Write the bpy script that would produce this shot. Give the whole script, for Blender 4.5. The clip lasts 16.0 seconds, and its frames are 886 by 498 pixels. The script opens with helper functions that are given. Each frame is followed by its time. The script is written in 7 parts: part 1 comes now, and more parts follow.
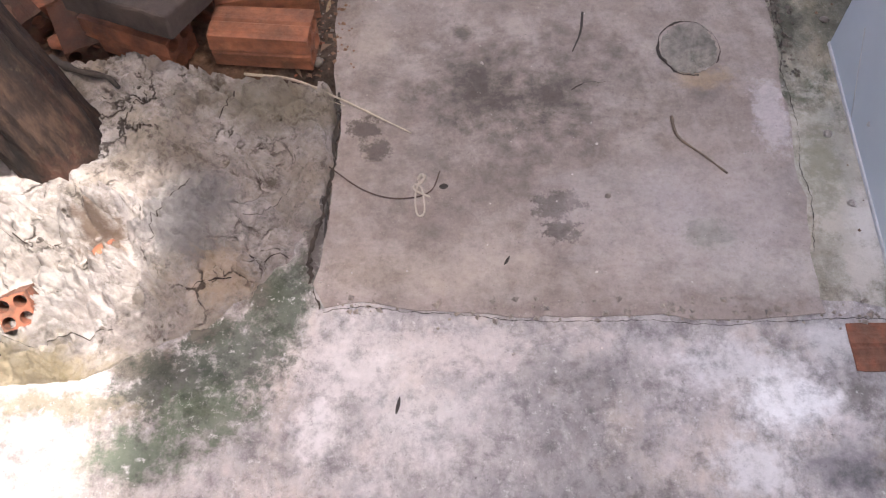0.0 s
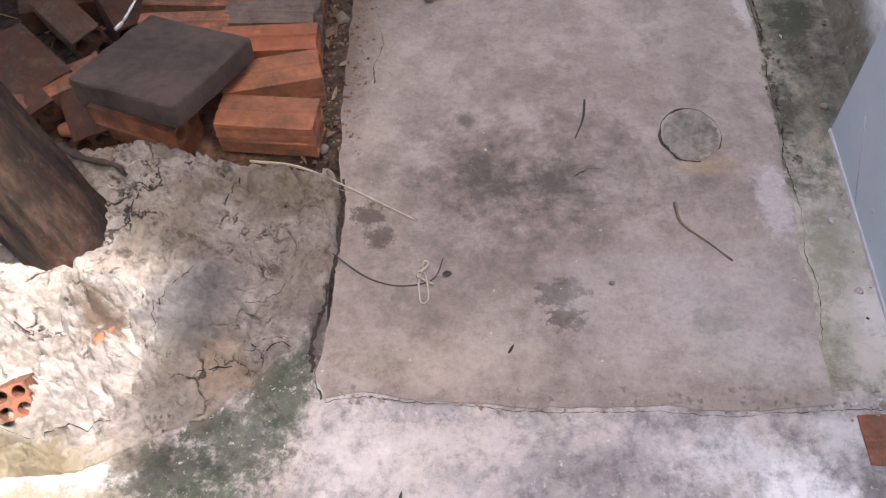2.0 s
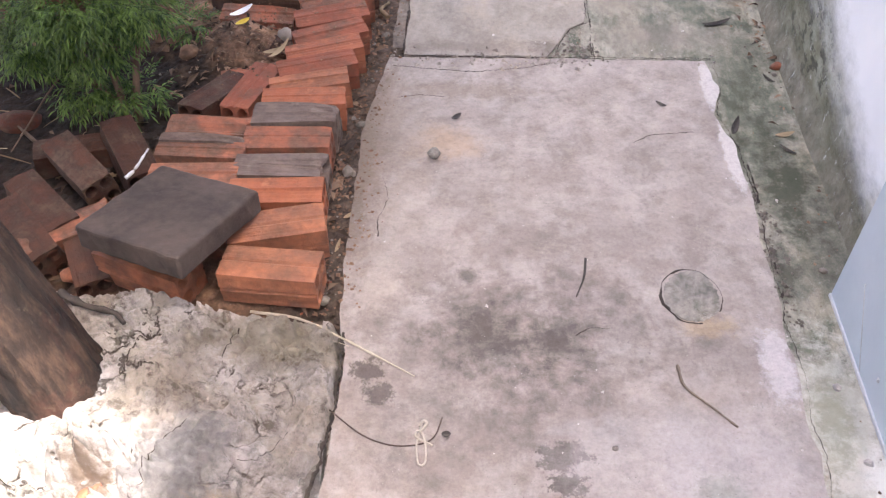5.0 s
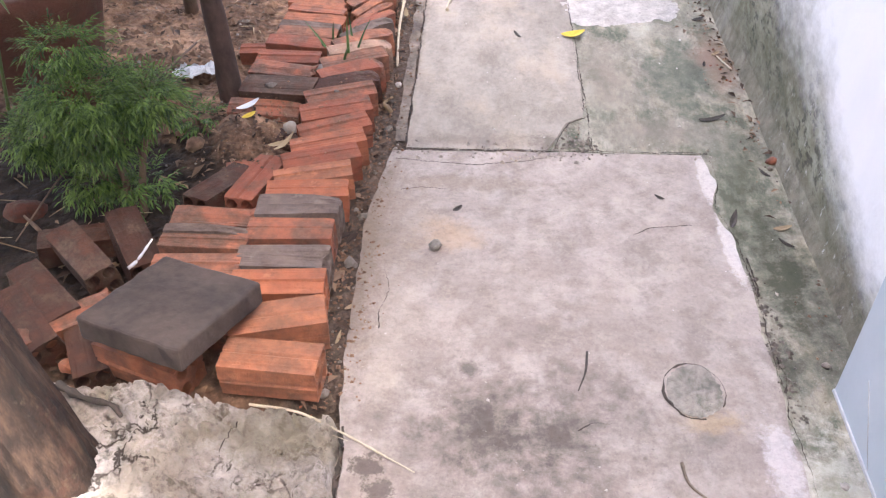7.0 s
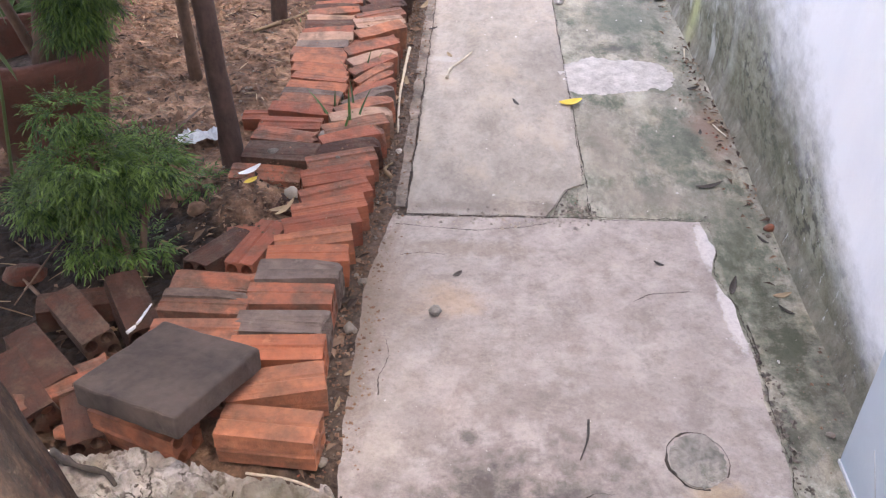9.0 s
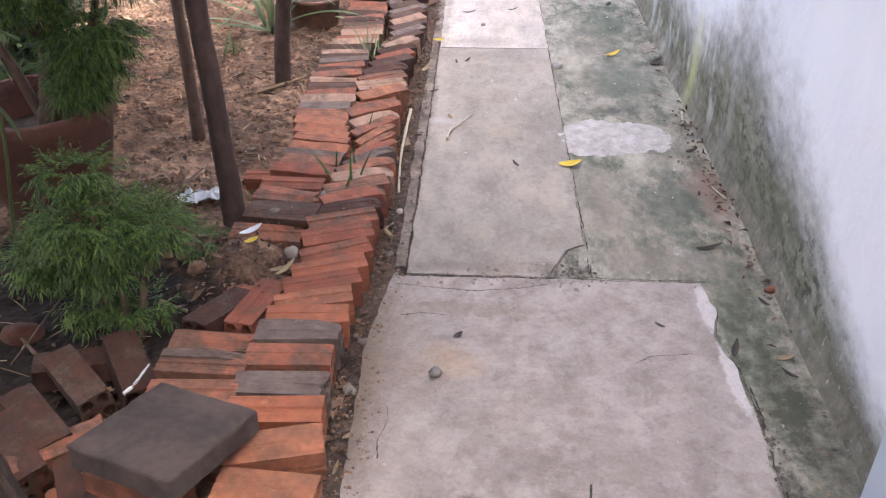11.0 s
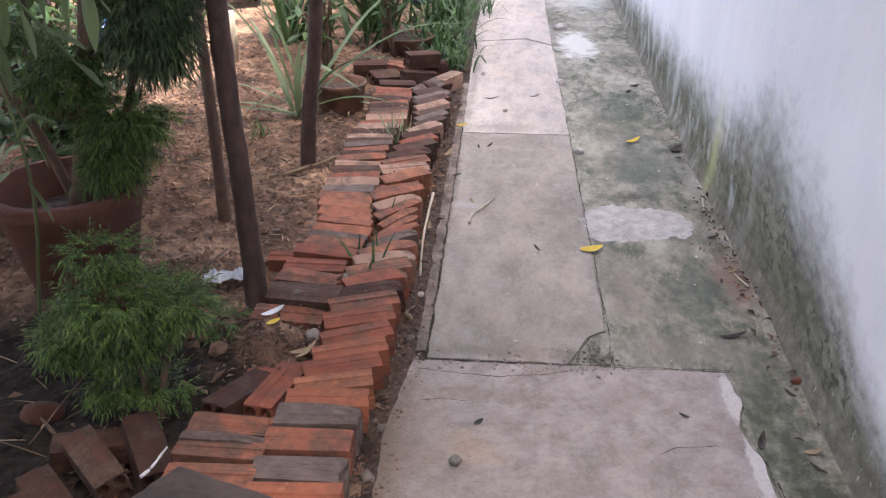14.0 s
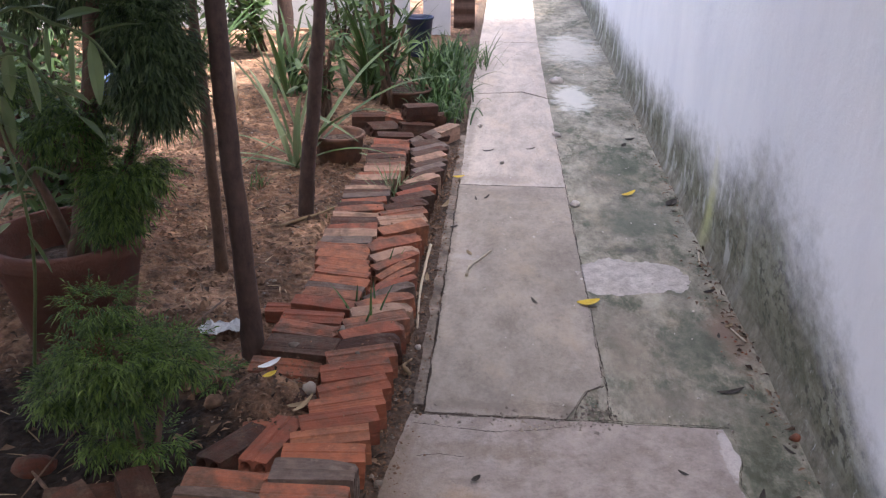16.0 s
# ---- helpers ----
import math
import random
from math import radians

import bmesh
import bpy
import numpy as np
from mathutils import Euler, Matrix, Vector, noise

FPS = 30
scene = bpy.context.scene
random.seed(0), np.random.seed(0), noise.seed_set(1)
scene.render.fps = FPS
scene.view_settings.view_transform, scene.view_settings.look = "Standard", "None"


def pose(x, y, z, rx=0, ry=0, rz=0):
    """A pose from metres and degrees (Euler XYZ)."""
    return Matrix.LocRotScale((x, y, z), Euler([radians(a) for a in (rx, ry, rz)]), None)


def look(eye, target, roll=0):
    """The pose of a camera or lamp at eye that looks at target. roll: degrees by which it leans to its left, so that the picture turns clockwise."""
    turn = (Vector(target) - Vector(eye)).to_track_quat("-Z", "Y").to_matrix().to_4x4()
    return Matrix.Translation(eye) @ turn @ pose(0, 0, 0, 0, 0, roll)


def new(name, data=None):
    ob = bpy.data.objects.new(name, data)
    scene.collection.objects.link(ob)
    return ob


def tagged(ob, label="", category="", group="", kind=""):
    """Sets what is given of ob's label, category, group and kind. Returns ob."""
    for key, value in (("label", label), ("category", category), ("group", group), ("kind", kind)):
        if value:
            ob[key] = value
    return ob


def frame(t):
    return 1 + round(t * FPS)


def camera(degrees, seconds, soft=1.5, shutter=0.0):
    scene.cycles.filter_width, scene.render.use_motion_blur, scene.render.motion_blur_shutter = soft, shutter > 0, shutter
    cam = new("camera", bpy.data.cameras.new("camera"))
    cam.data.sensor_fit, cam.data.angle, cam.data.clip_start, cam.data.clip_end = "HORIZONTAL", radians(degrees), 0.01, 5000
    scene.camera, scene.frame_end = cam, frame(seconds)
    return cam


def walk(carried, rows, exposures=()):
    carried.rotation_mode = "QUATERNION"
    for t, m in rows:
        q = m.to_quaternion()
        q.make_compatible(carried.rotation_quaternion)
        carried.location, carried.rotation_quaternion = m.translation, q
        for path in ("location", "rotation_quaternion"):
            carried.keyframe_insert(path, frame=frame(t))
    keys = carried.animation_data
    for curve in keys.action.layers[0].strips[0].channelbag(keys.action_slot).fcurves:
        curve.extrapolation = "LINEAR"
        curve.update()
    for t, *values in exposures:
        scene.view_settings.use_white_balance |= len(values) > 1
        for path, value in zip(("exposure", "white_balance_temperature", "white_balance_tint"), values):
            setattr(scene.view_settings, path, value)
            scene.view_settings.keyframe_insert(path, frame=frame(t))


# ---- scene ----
cam = camera(55.3, 16.0, soft=1.25)
PATH = [
    (0, (0.192, -1.697, 1.063), (0.115, -0.706, -0.673), -3.2),
    (0.5, (0.196, -1.688, 1.067), (0.109, -0.668, -0.651), -3.6),
    (1, (0.197, -1.683, 1.067), (0.106, -0.625, -0.628), -3.7),
    (1.5, (0.199, -1.675, 1.071), (0.102, -0.585, -0.603), -3.8),
    (2, (0.198, -1.672, 1.071), (0.101, -0.541, -0.576), -3.6),
    (2.5, (0.194, -1.667, 1.071), (0.101, -0.497, -0.548), -3.1),
    (3, (0.188, -1.663, 1.072), (0.102, -0.455, -0.52), -2.5),
    (3.5, (0.184, -1.659, 1.076), (0.101, -0.413, -0.486), -2.0),
    (4, (0.176, -1.657, 1.076), (0.102, -0.367, -0.451), -1.3),
    (4.5, (0.182, -1.651, 1.081), (0.099, -0.318, -0.408), -1.4),
    (5, (0.188, -1.642, 1.086), (0.097, -0.263, -0.36), -1.3),
    (7.5, (0.183, -1.635, 1.1), (0.089, -0.094, -0.172), -0.7),
    (8, (0.181, -1.634, 1.101), (0.089, -0.07, -0.143), -0.5),
    (8.5, (0.178, -1.632, 1.102), (0.088, -0.046, -0.113), -0.4),
    (9, (0.178, -1.632, 1.104), (0.087, -0.024, -0.082), -0.4),
    (11.5, (0.172, -1.627, 1.108), (0.077, 0.075, 0.063), -0.0),
    (12, (0.168, -1.628, 1.111), (0.064, 0.09, 0.092), 0.0),
    (12.5, (0.166, -1.628, 1.113), (0.052, 0.105, 0.121), -0.0),
    (13, (0.166, -1.627, 1.114), (0.039, 0.121, 0.15), -0.0),
    (13.5, (0.168, -1.627, 1.117), (0.029, 0.135, 0.179), -0.0),
    (14, (0.168, -1.625, 1.12), (0.025, 0.15, 0.209), 0.0),
    (14.5, (0.167, -1.625, 1.122), (0.026, 0.163, 0.237), 0.2),
    (15, (0.165, -1.622, 1.125), (0.026, 0.179, 0.266), 0.4),
    (15.5, (0.16, -1.622, 1.127), (0.025, 0.192, 0.295), 0.6),
    (16, (0.159, -1.624, 1.134), (0.025, 0.2, 0.325), 0.6),
]
EXPOSURES = [(0, 2.38, 6600, 14), (2.0, 2.45, 6600, 13), (3.0, 2.62, 6600, 13), (4.0, 3.04, 6550, 13), (5.0, 3.24, 6550, 13), (7.5, 3.48, 6550, 12), (9.0, 3.2, 6500, 12), (12.5, 2.84, 6450, 12), (14.0, 2.60, 6450, 12), (16, 2.26, 6450, 13)]
walk(cam, [(t, look(eye, target, roll)) for t, eye, target, roll in PATH], EXPOSURES)

# ---- light ----
SUN_WAY = Vector((0.36, -0.10, 1.0)).normalized()
world = bpy.data.worlds.new("sky")
scene.world = world
world.use_nodes = True
sky = world.node_tree.nodes.new("ShaderNodeTexSky")
sky.sky_type, sky.sun_disc = "NISHITA", False
sky.sun_elevation = math.asin(SUN_WAY.z)
sky.sun_rotation = math.atan2(SUN_WAY.x, SUN_WAY.y)
sky.dust_density, sky.air_density, sky.ozone_density = 6.0, 0.8, 0.6
back = world.node_tree.nodes["Background"]
back.inputs["Strength"].default_value = 0.15
world.node_tree.links.new(sky.outputs[0], back.inputs["Color"])
sun = new("sun", bpy.data.lights.new("sun", "SUN"))
sun.data.energy, sun.data.angle, sun.data.color = 2.1, radians(1.6), (1.0, 0.975, 0.945)
sun.matrix_world = look(SUN_WAY * 10, (0, 0, 0))


# ---- materials ----
class Nodes:
    def __init__(self, name, rough=0.85, metal=0.0):
        self.mat = bpy.data.materials.new(name)
        self.mat.use_nodes = True
        self.t = self.mat.node_tree
        self.bsdf = self.t.nodes["Principled BSDF"]
        self.bsdf.inputs["Roughness"].default_value = rough
        self.bsdf.inputs["Metallic"].default_value = metal
        tc = self.t.nodes.new("ShaderNodeTexCoord")
        self.co = tc.outputs["Object"]

    def put(self, sock, value):
        if isinstance(value, bpy.types.NodeSocket):
            self.t.links.new(value, sock)
        elif isinstance(value, (tuple, list)) and len(value) == 3 and sock.type == "RGBA":
            sock.default_value = (*value, 1)
        else:
            sock.default_value = value

    def scaled(self, x, y, z, turn=0.0):
        n = self.t.nodes.new("ShaderNodeMapping")
        self.put(n.inputs["Vector"], self.co)
        n.inputs["Scale"].default_value = (x, y, z)
        n.inputs["Rotation"].default_value = (0, 0, turn)
        return n.outputs[0]

    def noise(self, scale, detail=6.0, rough=0.6, warp=0.0, co=None):
        n = self.t.nodes.new("ShaderNodeTexNoise")
        self.put(n.inputs["Vector"], co or self.co)
        n.inputs["Scale"].default_value, n.inputs["Detail"].default_value = scale, detail
        n.inputs["Roughness"].default_value, n.inputs["Distortion"].default_value = rough, warp * 0.15
        return n.outputs["Fac"]

    def cells(self, scale, feature="F1", co=None):
        n = self.t.nodes.new("ShaderNodeTexVoronoi")
        n.feature = feature
        self.put(n.inputs["Vector"], co or self.co)
        n.inputs["Scale"].default_value = scale
        return n.outputs["Distance"]

    def ramp(self, fac, *stops):
        n = self.t.nodes.new("ShaderNodeValToRGB")
        self.put(n.inputs[0], fac)
        e = n.color_ramp.elements
        while len(e) < len(stops):
            e.new(0.5)
        for el, (pos, col) in zip(e, stops):
            el.position = pos
            el.color = (col, col, col, 1) if isinstance(col, (int, float)) else (*col, 1)
        return n.outputs[0]

    def mix(self, fac, a, b, blend="MIX"):
        n = self.t.nodes.new("ShaderNodeMix")
        n.data_type, n.blend_type = "RGBA", blend
        self.put(n.inputs[0], fac)
        self.put(n.inputs[6], a)
        self.put(n.inputs[7], b)
        return n.outputs[2]

    def math(self, op, a, b=0.5, clamp=False):
        n = self.t.nodes.new("ShaderNodeMath")
        n.operation, n.use_clamp = op, clamp
        self.put(n.inputs[0], a)
        self.put(n.inputs[1], b)
        return n.outputs[0]

    def axis(self, which):
        n = self.t.nodes.new("ShaderNodeSeparateXYZ")
        self.put(n.inputs[0], self.co)
        return n.outputs[which]

    def random(self):
        return self.t.nodes.new("ShaderNodeObjectInfo").outputs["Random"]

    def island(self):
        return self.t.nodes.new("ShaderNodeNewGeometry").outputs["Random Per Island"]

    def spot(self, x, y, rx, ry, ragged=0.6, scale=14.0, soft=0.35):
        """A stain with a ragged outline round a place on the floor."""
        dx = self.math("DIVIDE", self.math("SUBTRACT", self.axis(0), x), rx)
        dy = self.math("DIVIDE", self.math("SUBTRACT", self.axis(1), y), ry)
        d = self.math("SQRT", self.math("ADD", self.math("MULTIPLY", dx, dx), self.math("MULTIPLY", dy, dy)))
        wob = self.math("MULTIPLY", self.math("SUBTRACT", self.noise(scale, 10, 0.76, 0.3), 0.5), 2.6 * ragged)
        d = self.math("ADD", d, wob)
        return self.ramp(d, (max(0.0, 1 - soft), 1.0), (1.0, 0.0))

    def band(self, fac, lo, hi):
        n = self.t.nodes.new("ShaderNodeMapRange")
        n.interpolation_type = "SMOOTHSTEP"
        self.put(n.inputs[0], fac)
        n.inputs[1].default_value, n.inputs[2].default_value = lo, hi
        return n.outputs[0]

    def done(self, colour, height=None, depth=0.003, rough=None, strength=1.0):
        self.put(self.bsdf.inputs["Base Color"], colour)
        if rough is not None:
            self.put(self.bsdf.inputs["Roughness"], rough)
        if height is not None:
            b = self.t.nodes.new("ShaderNodeBump")
            b.inputs["Strength"].default_value, b.inputs["Distance"].default_value = strength, depth
            self.put(b.inputs["Height"], height)
            self.put(self.bsdf.inputs["Normal"], b.outputs[0])
        return self.mat


def plain(name, a, b, scale=20.0, rough=0.8, depth=0.002, metal=0.0, spread=0.0):
    """Two tones mottled at two scales, with fine relief; spread shifts the tone from thing to thing."""
    n = Nodes(name, rough, metal)
    fac = n.math("ADD", n.math("MULTIPLY", n.noise(scale, 8, 0.65), 0.7), n.math("MULTIPLY", n.noise(scale * 6, 4), 0.3))
    if spread:
        fac = n.math("ADD", fac, n.math("MULTIPLY", n.math("SUBTRACT", n.random(), 0.5), spread))
    return n.done(n.ramp(fac, (0.3, a), (0.7, b)), n.noise(scale * 4, 8, 0.7), depth)


def concrete(name, dark, mid, light, spots=(), moss=0.0, scale=4.0, bloomy=0.45, blotch=0.75, grain=0.95, mossy=(0.075, 0.080, 0.058), stretch=1.0):
    n = Nodes(name, 0.88)
    flat_co = n.co
    n.co = n.scaled(1, stretch, 1)
    col = n.ramp(n.noise(scale, 9, 0.68, 0.6), (0.37, dark), (0.5, mid), (0.63, light))
    grit = n.ramp(n.noise(90, 6, 0.7), (0.3, 0.64), (0.5, 0.97), (0.7, 1.15))
    col = n.mix(grain * (0.3 + 0.65 * blotch), col, grit, "MULTIPLY")
    cloud = n.ramp(n.noise(13, 8, 0.74, 0.5), (0.36, 0.58), (0.5, 0.98), (0.64, 1.2))
    col = n.mix(0.3 + 0.7 * blotch, col, cloud, "MULTIPLY")
    col = n.mix(n.ramp(n.noise(6.5, 7, 0.72, 0.6), (0.5, 0.0), (0.68, 0.55)), col, (light[0] * 0.98, light[1] * 0.88, light[2] * 0.74))
    col = n.mix(n.ramp(n.noise(17, 8, 0.78, 0.8), (0.54, 0.0), (0.64, blotch)), col, (dark[0] * 0.62, dark[1] * 0.6, dark[2] * 0.58))
    col = n.mix(n.ramp(n.noise(30, 7, 0.75, 0.5), (0.56, 0.0), (0.68, 0.65 * blotch)), col, (light[0] * 1.15, light[1] * 1.13, light[2] * 1.12))
    pits = n.ramp(n.cells(55), (0.03, 0.45), (0.1, 1.0))
    col = n.mix(n.ramp(n.noise(7, 3), (0.5, 0.0), (0.65, 0.6)), col, n.mix(1.0, col, pits, "MULTIPLY"))
    bloom = n.ramp(n.noise(140, 5, 0.8, 0.6), (0.56, 0.0), (0.68, 1.0))
    where_bloom = n.ramp(n.noise(5, 5, 0.65, 0.5), (0.42, 0.0), (0.62, bloomy))
    col = n.mix(n.math("MULTIPLY", bloom, where_bloom), col, (0.62, 0.58, 0.55))
    col = n.mix(n.math("MULTIPLY", n.ramp(n.noise(38, 8, 0.8, 0.6), (0.53, 0.0), (0.63, 0.6)), blotch), col, (dark[0] * 0.7, dark[1] * 0.66, dark[2] * 0.6))
    flecks = n.ramp(n.noise(170, 4, 0.7), (0.30, 0.75), (0.37, 0.0))
    col = n.mix(n.math("MULTIPLY", flecks, n.ramp(n.noise(8, 4, 0.6), (0.45, 0.0), (0.6, 1.0))), col, (0.07, 0.06, 0.05))
    if moss:
        green = n.ramp(n.noise(4.5, 9, 0.75, 0.2), (0.42, 0.0), (0.58, moss))
        green = n.math("MULTIPLY", green, n.ramp(n.noise(21, 7, 0.75, 0.6), (0.42, 0.05), (0.56, 1.0)))
        col = n.mix(green, col, mossy)
    n.co = flat_co
    for colour, amount, *where in spots:
        col = n.mix(n.math("MULTIPLY", n.spot(*where), amount), col, colour)
    if bloomy > 0.9:
        fleck = n.math("MULTIPLY", n.ramp(n.noise(95, 6, 0.75), (0.575, 0.0), (0.65, 1.0)), n.ramp(n.noise(14, 5, 0.7), (0.42, 0.0), (0.58, 0.9)))
        col = n.mix(fleck, col, (0.60, 0.575, 0.56))
        col = n.mix(0.8, col, n.ramp(n.noise(26, 8, 0.78, 0.5), (0.36, 0.45), (0.5, 1.0), (0.66, 1.2)), "MULTIPLY")
        col = n.mix(n.ramp(n.noise(75, 7, 0.78), (0.31, 0.8), (0.37, 0.0)), col, (0.12, 0.11, 0.10))
    h = n.math("ADD", n.noise(60, 8, 0.75), n.math("MULTIPLY", n.noise(9, 5, 0.6), 1.5))
    return n.done(col, h, 0.004)


M = {}
n = Nodes("path_concrete", 0.88)
c = n.ramp(n.noise(2.6, 6, 0.6, 0.4), (0.36, (0.262, 0.214, 0.190)), (0.64, (0.345, 0.288, 0.258)))
c = n.mix(n.ramp(n.noise(8, 7, 0.68, 0.6), (0.46, 0.0), (0.60, 0.85)), c, (0.402, 0.342, 0.310))
c = n.mix(n.ramp(n.noise(11, 8, 0.72, 0.7), (0.50, 0.0), (0.63, 0.55)), c, (0.19, 0.158, 0.135))
c = n.mix(n.ramp(n.noise(21, 8, 0.75, 0.6), (0.54, 0.0), (0.68, 0.5)), c, (0.38, 0.315, 0.262))
zone = n.math("ADD", n.spot(0.28, -0.78, 0.34, 0.14, 1.0, 8, 0.9), n.math("MULTIPLY", n.spot(0.22, -0.95, 0.28, 0.16, 1.1, 9, 0.9), 0.6), True)
c = n.mix(n.math("MULTIPLY", zone, n.ramp(n.noise(13, 9, 0.74, 0.8), (0.38, 0.15), (0.54, 0.95))), c, (0.098, 0.082, 0.069))
for colour, amount, *where in [
        ((0.085, 0.070, 0.060), 0.80, 0.312, -1.012, 0.036, 0.026, 1.5, 55, 0.25), ((0.085, 0.070, 0.060), 0.80, 0.318, -1.058, 0.030, 0.020, 1.5, 60, 0.25),
        ((0.095, 0.075, 0.062), 0.85, 0.016, -0.872, 0.028, 0.024, 1.2, 55, 0.3), ((0.095, 0.075, 0.062), 0.80, 0.036, -0.915, 0.026, 0.022, 1.2, 55, 0.3),
        ((0.13, 0.105, 0.085), 0.6, 0.06, -1.13, 0.09, 0.03, 1.0, 30, 0.7), ((0.075, 0.062, 0.053), 0.7, 0.167, -0.668, 0.022, 0.024, 0.6, 30, 0.6),
        ((0.47, 0.40, 0.34), 0.5, 0.02, -0.70, 0.05, 0.07, 1.1, 24, 0.7), ((0.42, 0.36, 0.32), 0.5, 0.02, -0.55, 0.08, 0.14, 1.0, 20, 0.7),
        ((0.38, 0.27, 0.15), 0.5, 0.56, -0.765, 0.06, 0.03, 1.0, 25, 0.6), ((0.40, 0.27, 0.17), 0.55, 0.11, -0.31, 0.10, 0.07, 1.0, 14, 0.8),
        ((0.55, 0.50, 0.48), 0.85, 0.672, -0.10, 0.022, 0.10, 0.8, 42, 0.3), ((0.55, 0.50, 0.48), 0.85, 0.678, -0.32, 0.020, 0.13, 0.8, 42, 0.3),
        ((0.52, 0.47, 0.47), 0.75, 0.655, -0.84, 0.032, 0.09, 0.9, 36, 0.4), ((0.44, 0.40, 0.395), 0.6, 0.50, -1.03, 0.26, 0.13, 0.9, 10, 0.9),
        ((0.50, 0.46, 0.43), 0.6, 0.60, -1.12, 0.16, 0.06, 1.0, 22, 0.8), ((0.46, 0.39, 0.335), 0.55, 0.14, -1.13, 0.22, 0.05, 1.0, 22, 0.8), ((0.19, 0.21, 0.16), 0.4, 0.53, -1.06, 0.05, 0.03, 1.1, 30, 0.6),
        ((0.17, 0.125, 0.09), 0.85, -0.05, -0.35, 0.065, 0.42, 1.0, 22, 0.8), ((0.24, 0.185, 0.14), 0.5, 0.0, -0.30, 0.11, 0.36, 1.0, 12, 0.9), ((0.22, 0.17, 0.13), 0.5, 0.15, -0.13, 0.18, 0.04, 1.2, 40, 0.6)]:
    c = n.mix(n.math("MULTIPLY", n.spot(*where), amount), c, colour)
c = n.mix(0.5, c, n.ramp(n.noise(120, 5, 0.8), (0.34, 0.72), (0.5, 1.0), (0.66, 1.14)), "MULTIPLY")
c = n.mix(0.5, c, n.ramp(n.noise(42, 7, 0.78, 0.5), (0.36, 0.72), (0.5, 1.0), (0.66, 1.14)), "MULTIPLY")
c = n.mix(n.math("MULTIPLY", n.ramp(n.noise(200, 3, 0.7), (0.29, 0.8), (0.35, 0.0)), n.ramp(n.noise(8, 4, 0.6), (0.42, 0.1), (0.6, 1.0))), c, (0.07, 0.06, 0.05))
c = n.mix(n.math("MULTIPLY", n.ramp(n.noise(150, 3, 0.7), (0.66, 0.0), (0.72, 0.8)), n.ramp(n.noise(6, 4, 0.6), (0.45, 0.1), (0.6, 1.0))), c, (0.58, 0.54, 0.51))
M["slab"] = n.done(c, n.math("ADD", n.noise(60, 8, 0.75), n.math("MULTIPLY", n.noise(9, 5, 0.6), 1.5)), 0.004)
M["slab_far"] = concrete("old_path_concrete", (0.262, 0.223, 0.188), (0.335, 0.287, 0.244), (0.405, 0.348, 0.298), [
    ((0.15, 0.115, 0.085), 0.7, -0.02, 0.8, 0.03, 0.9, 1.0, 28, 0.7), ((0.13, 0.10, 0.08), 0.6, 0.33, 0.03, 0.05, 0.05, 1.0, 40, 0.6),
    ((0.16, 0.125, 0.10), 0.5, 0.16, 0.04, 0.2, 0.03, 1.2, 40, 0.6), ((0.17, 0.14, 0.115), 0.4, 0.15, 1.5, 0.2, 0.09, 1.0, 14, 0.8),
    ((0.45, 0.41, 0.40), 0.5, 0.05, 0.88, 0.06, 0.03, 1.0, 30, 0.6)], scale=3.0, bloomy=0.2, blotch=0.32, stretch=0.6)
# paler copy for the far slabs, the stronger light there put into its colour
M["slab_pale"] = concrete("far_lit_path_concrete", (0.40, 0.345, 0.300), (0.49, 0.428, 0.376), (0.58, 0.515, 0.455), [
    ((0.18, 0.15, 0.125), 0.5, 0.0, 2.4, 0.03, 0.9, 1.0, 20, 0.7), ((0.25, 0.20, 0.17), 0.5, 0.15, 1.66, 0.2, 0.08, 1.0, 14, 0.8)], scale=2.2, bloomy=0.2, blotch=0.3, stretch=0.35)
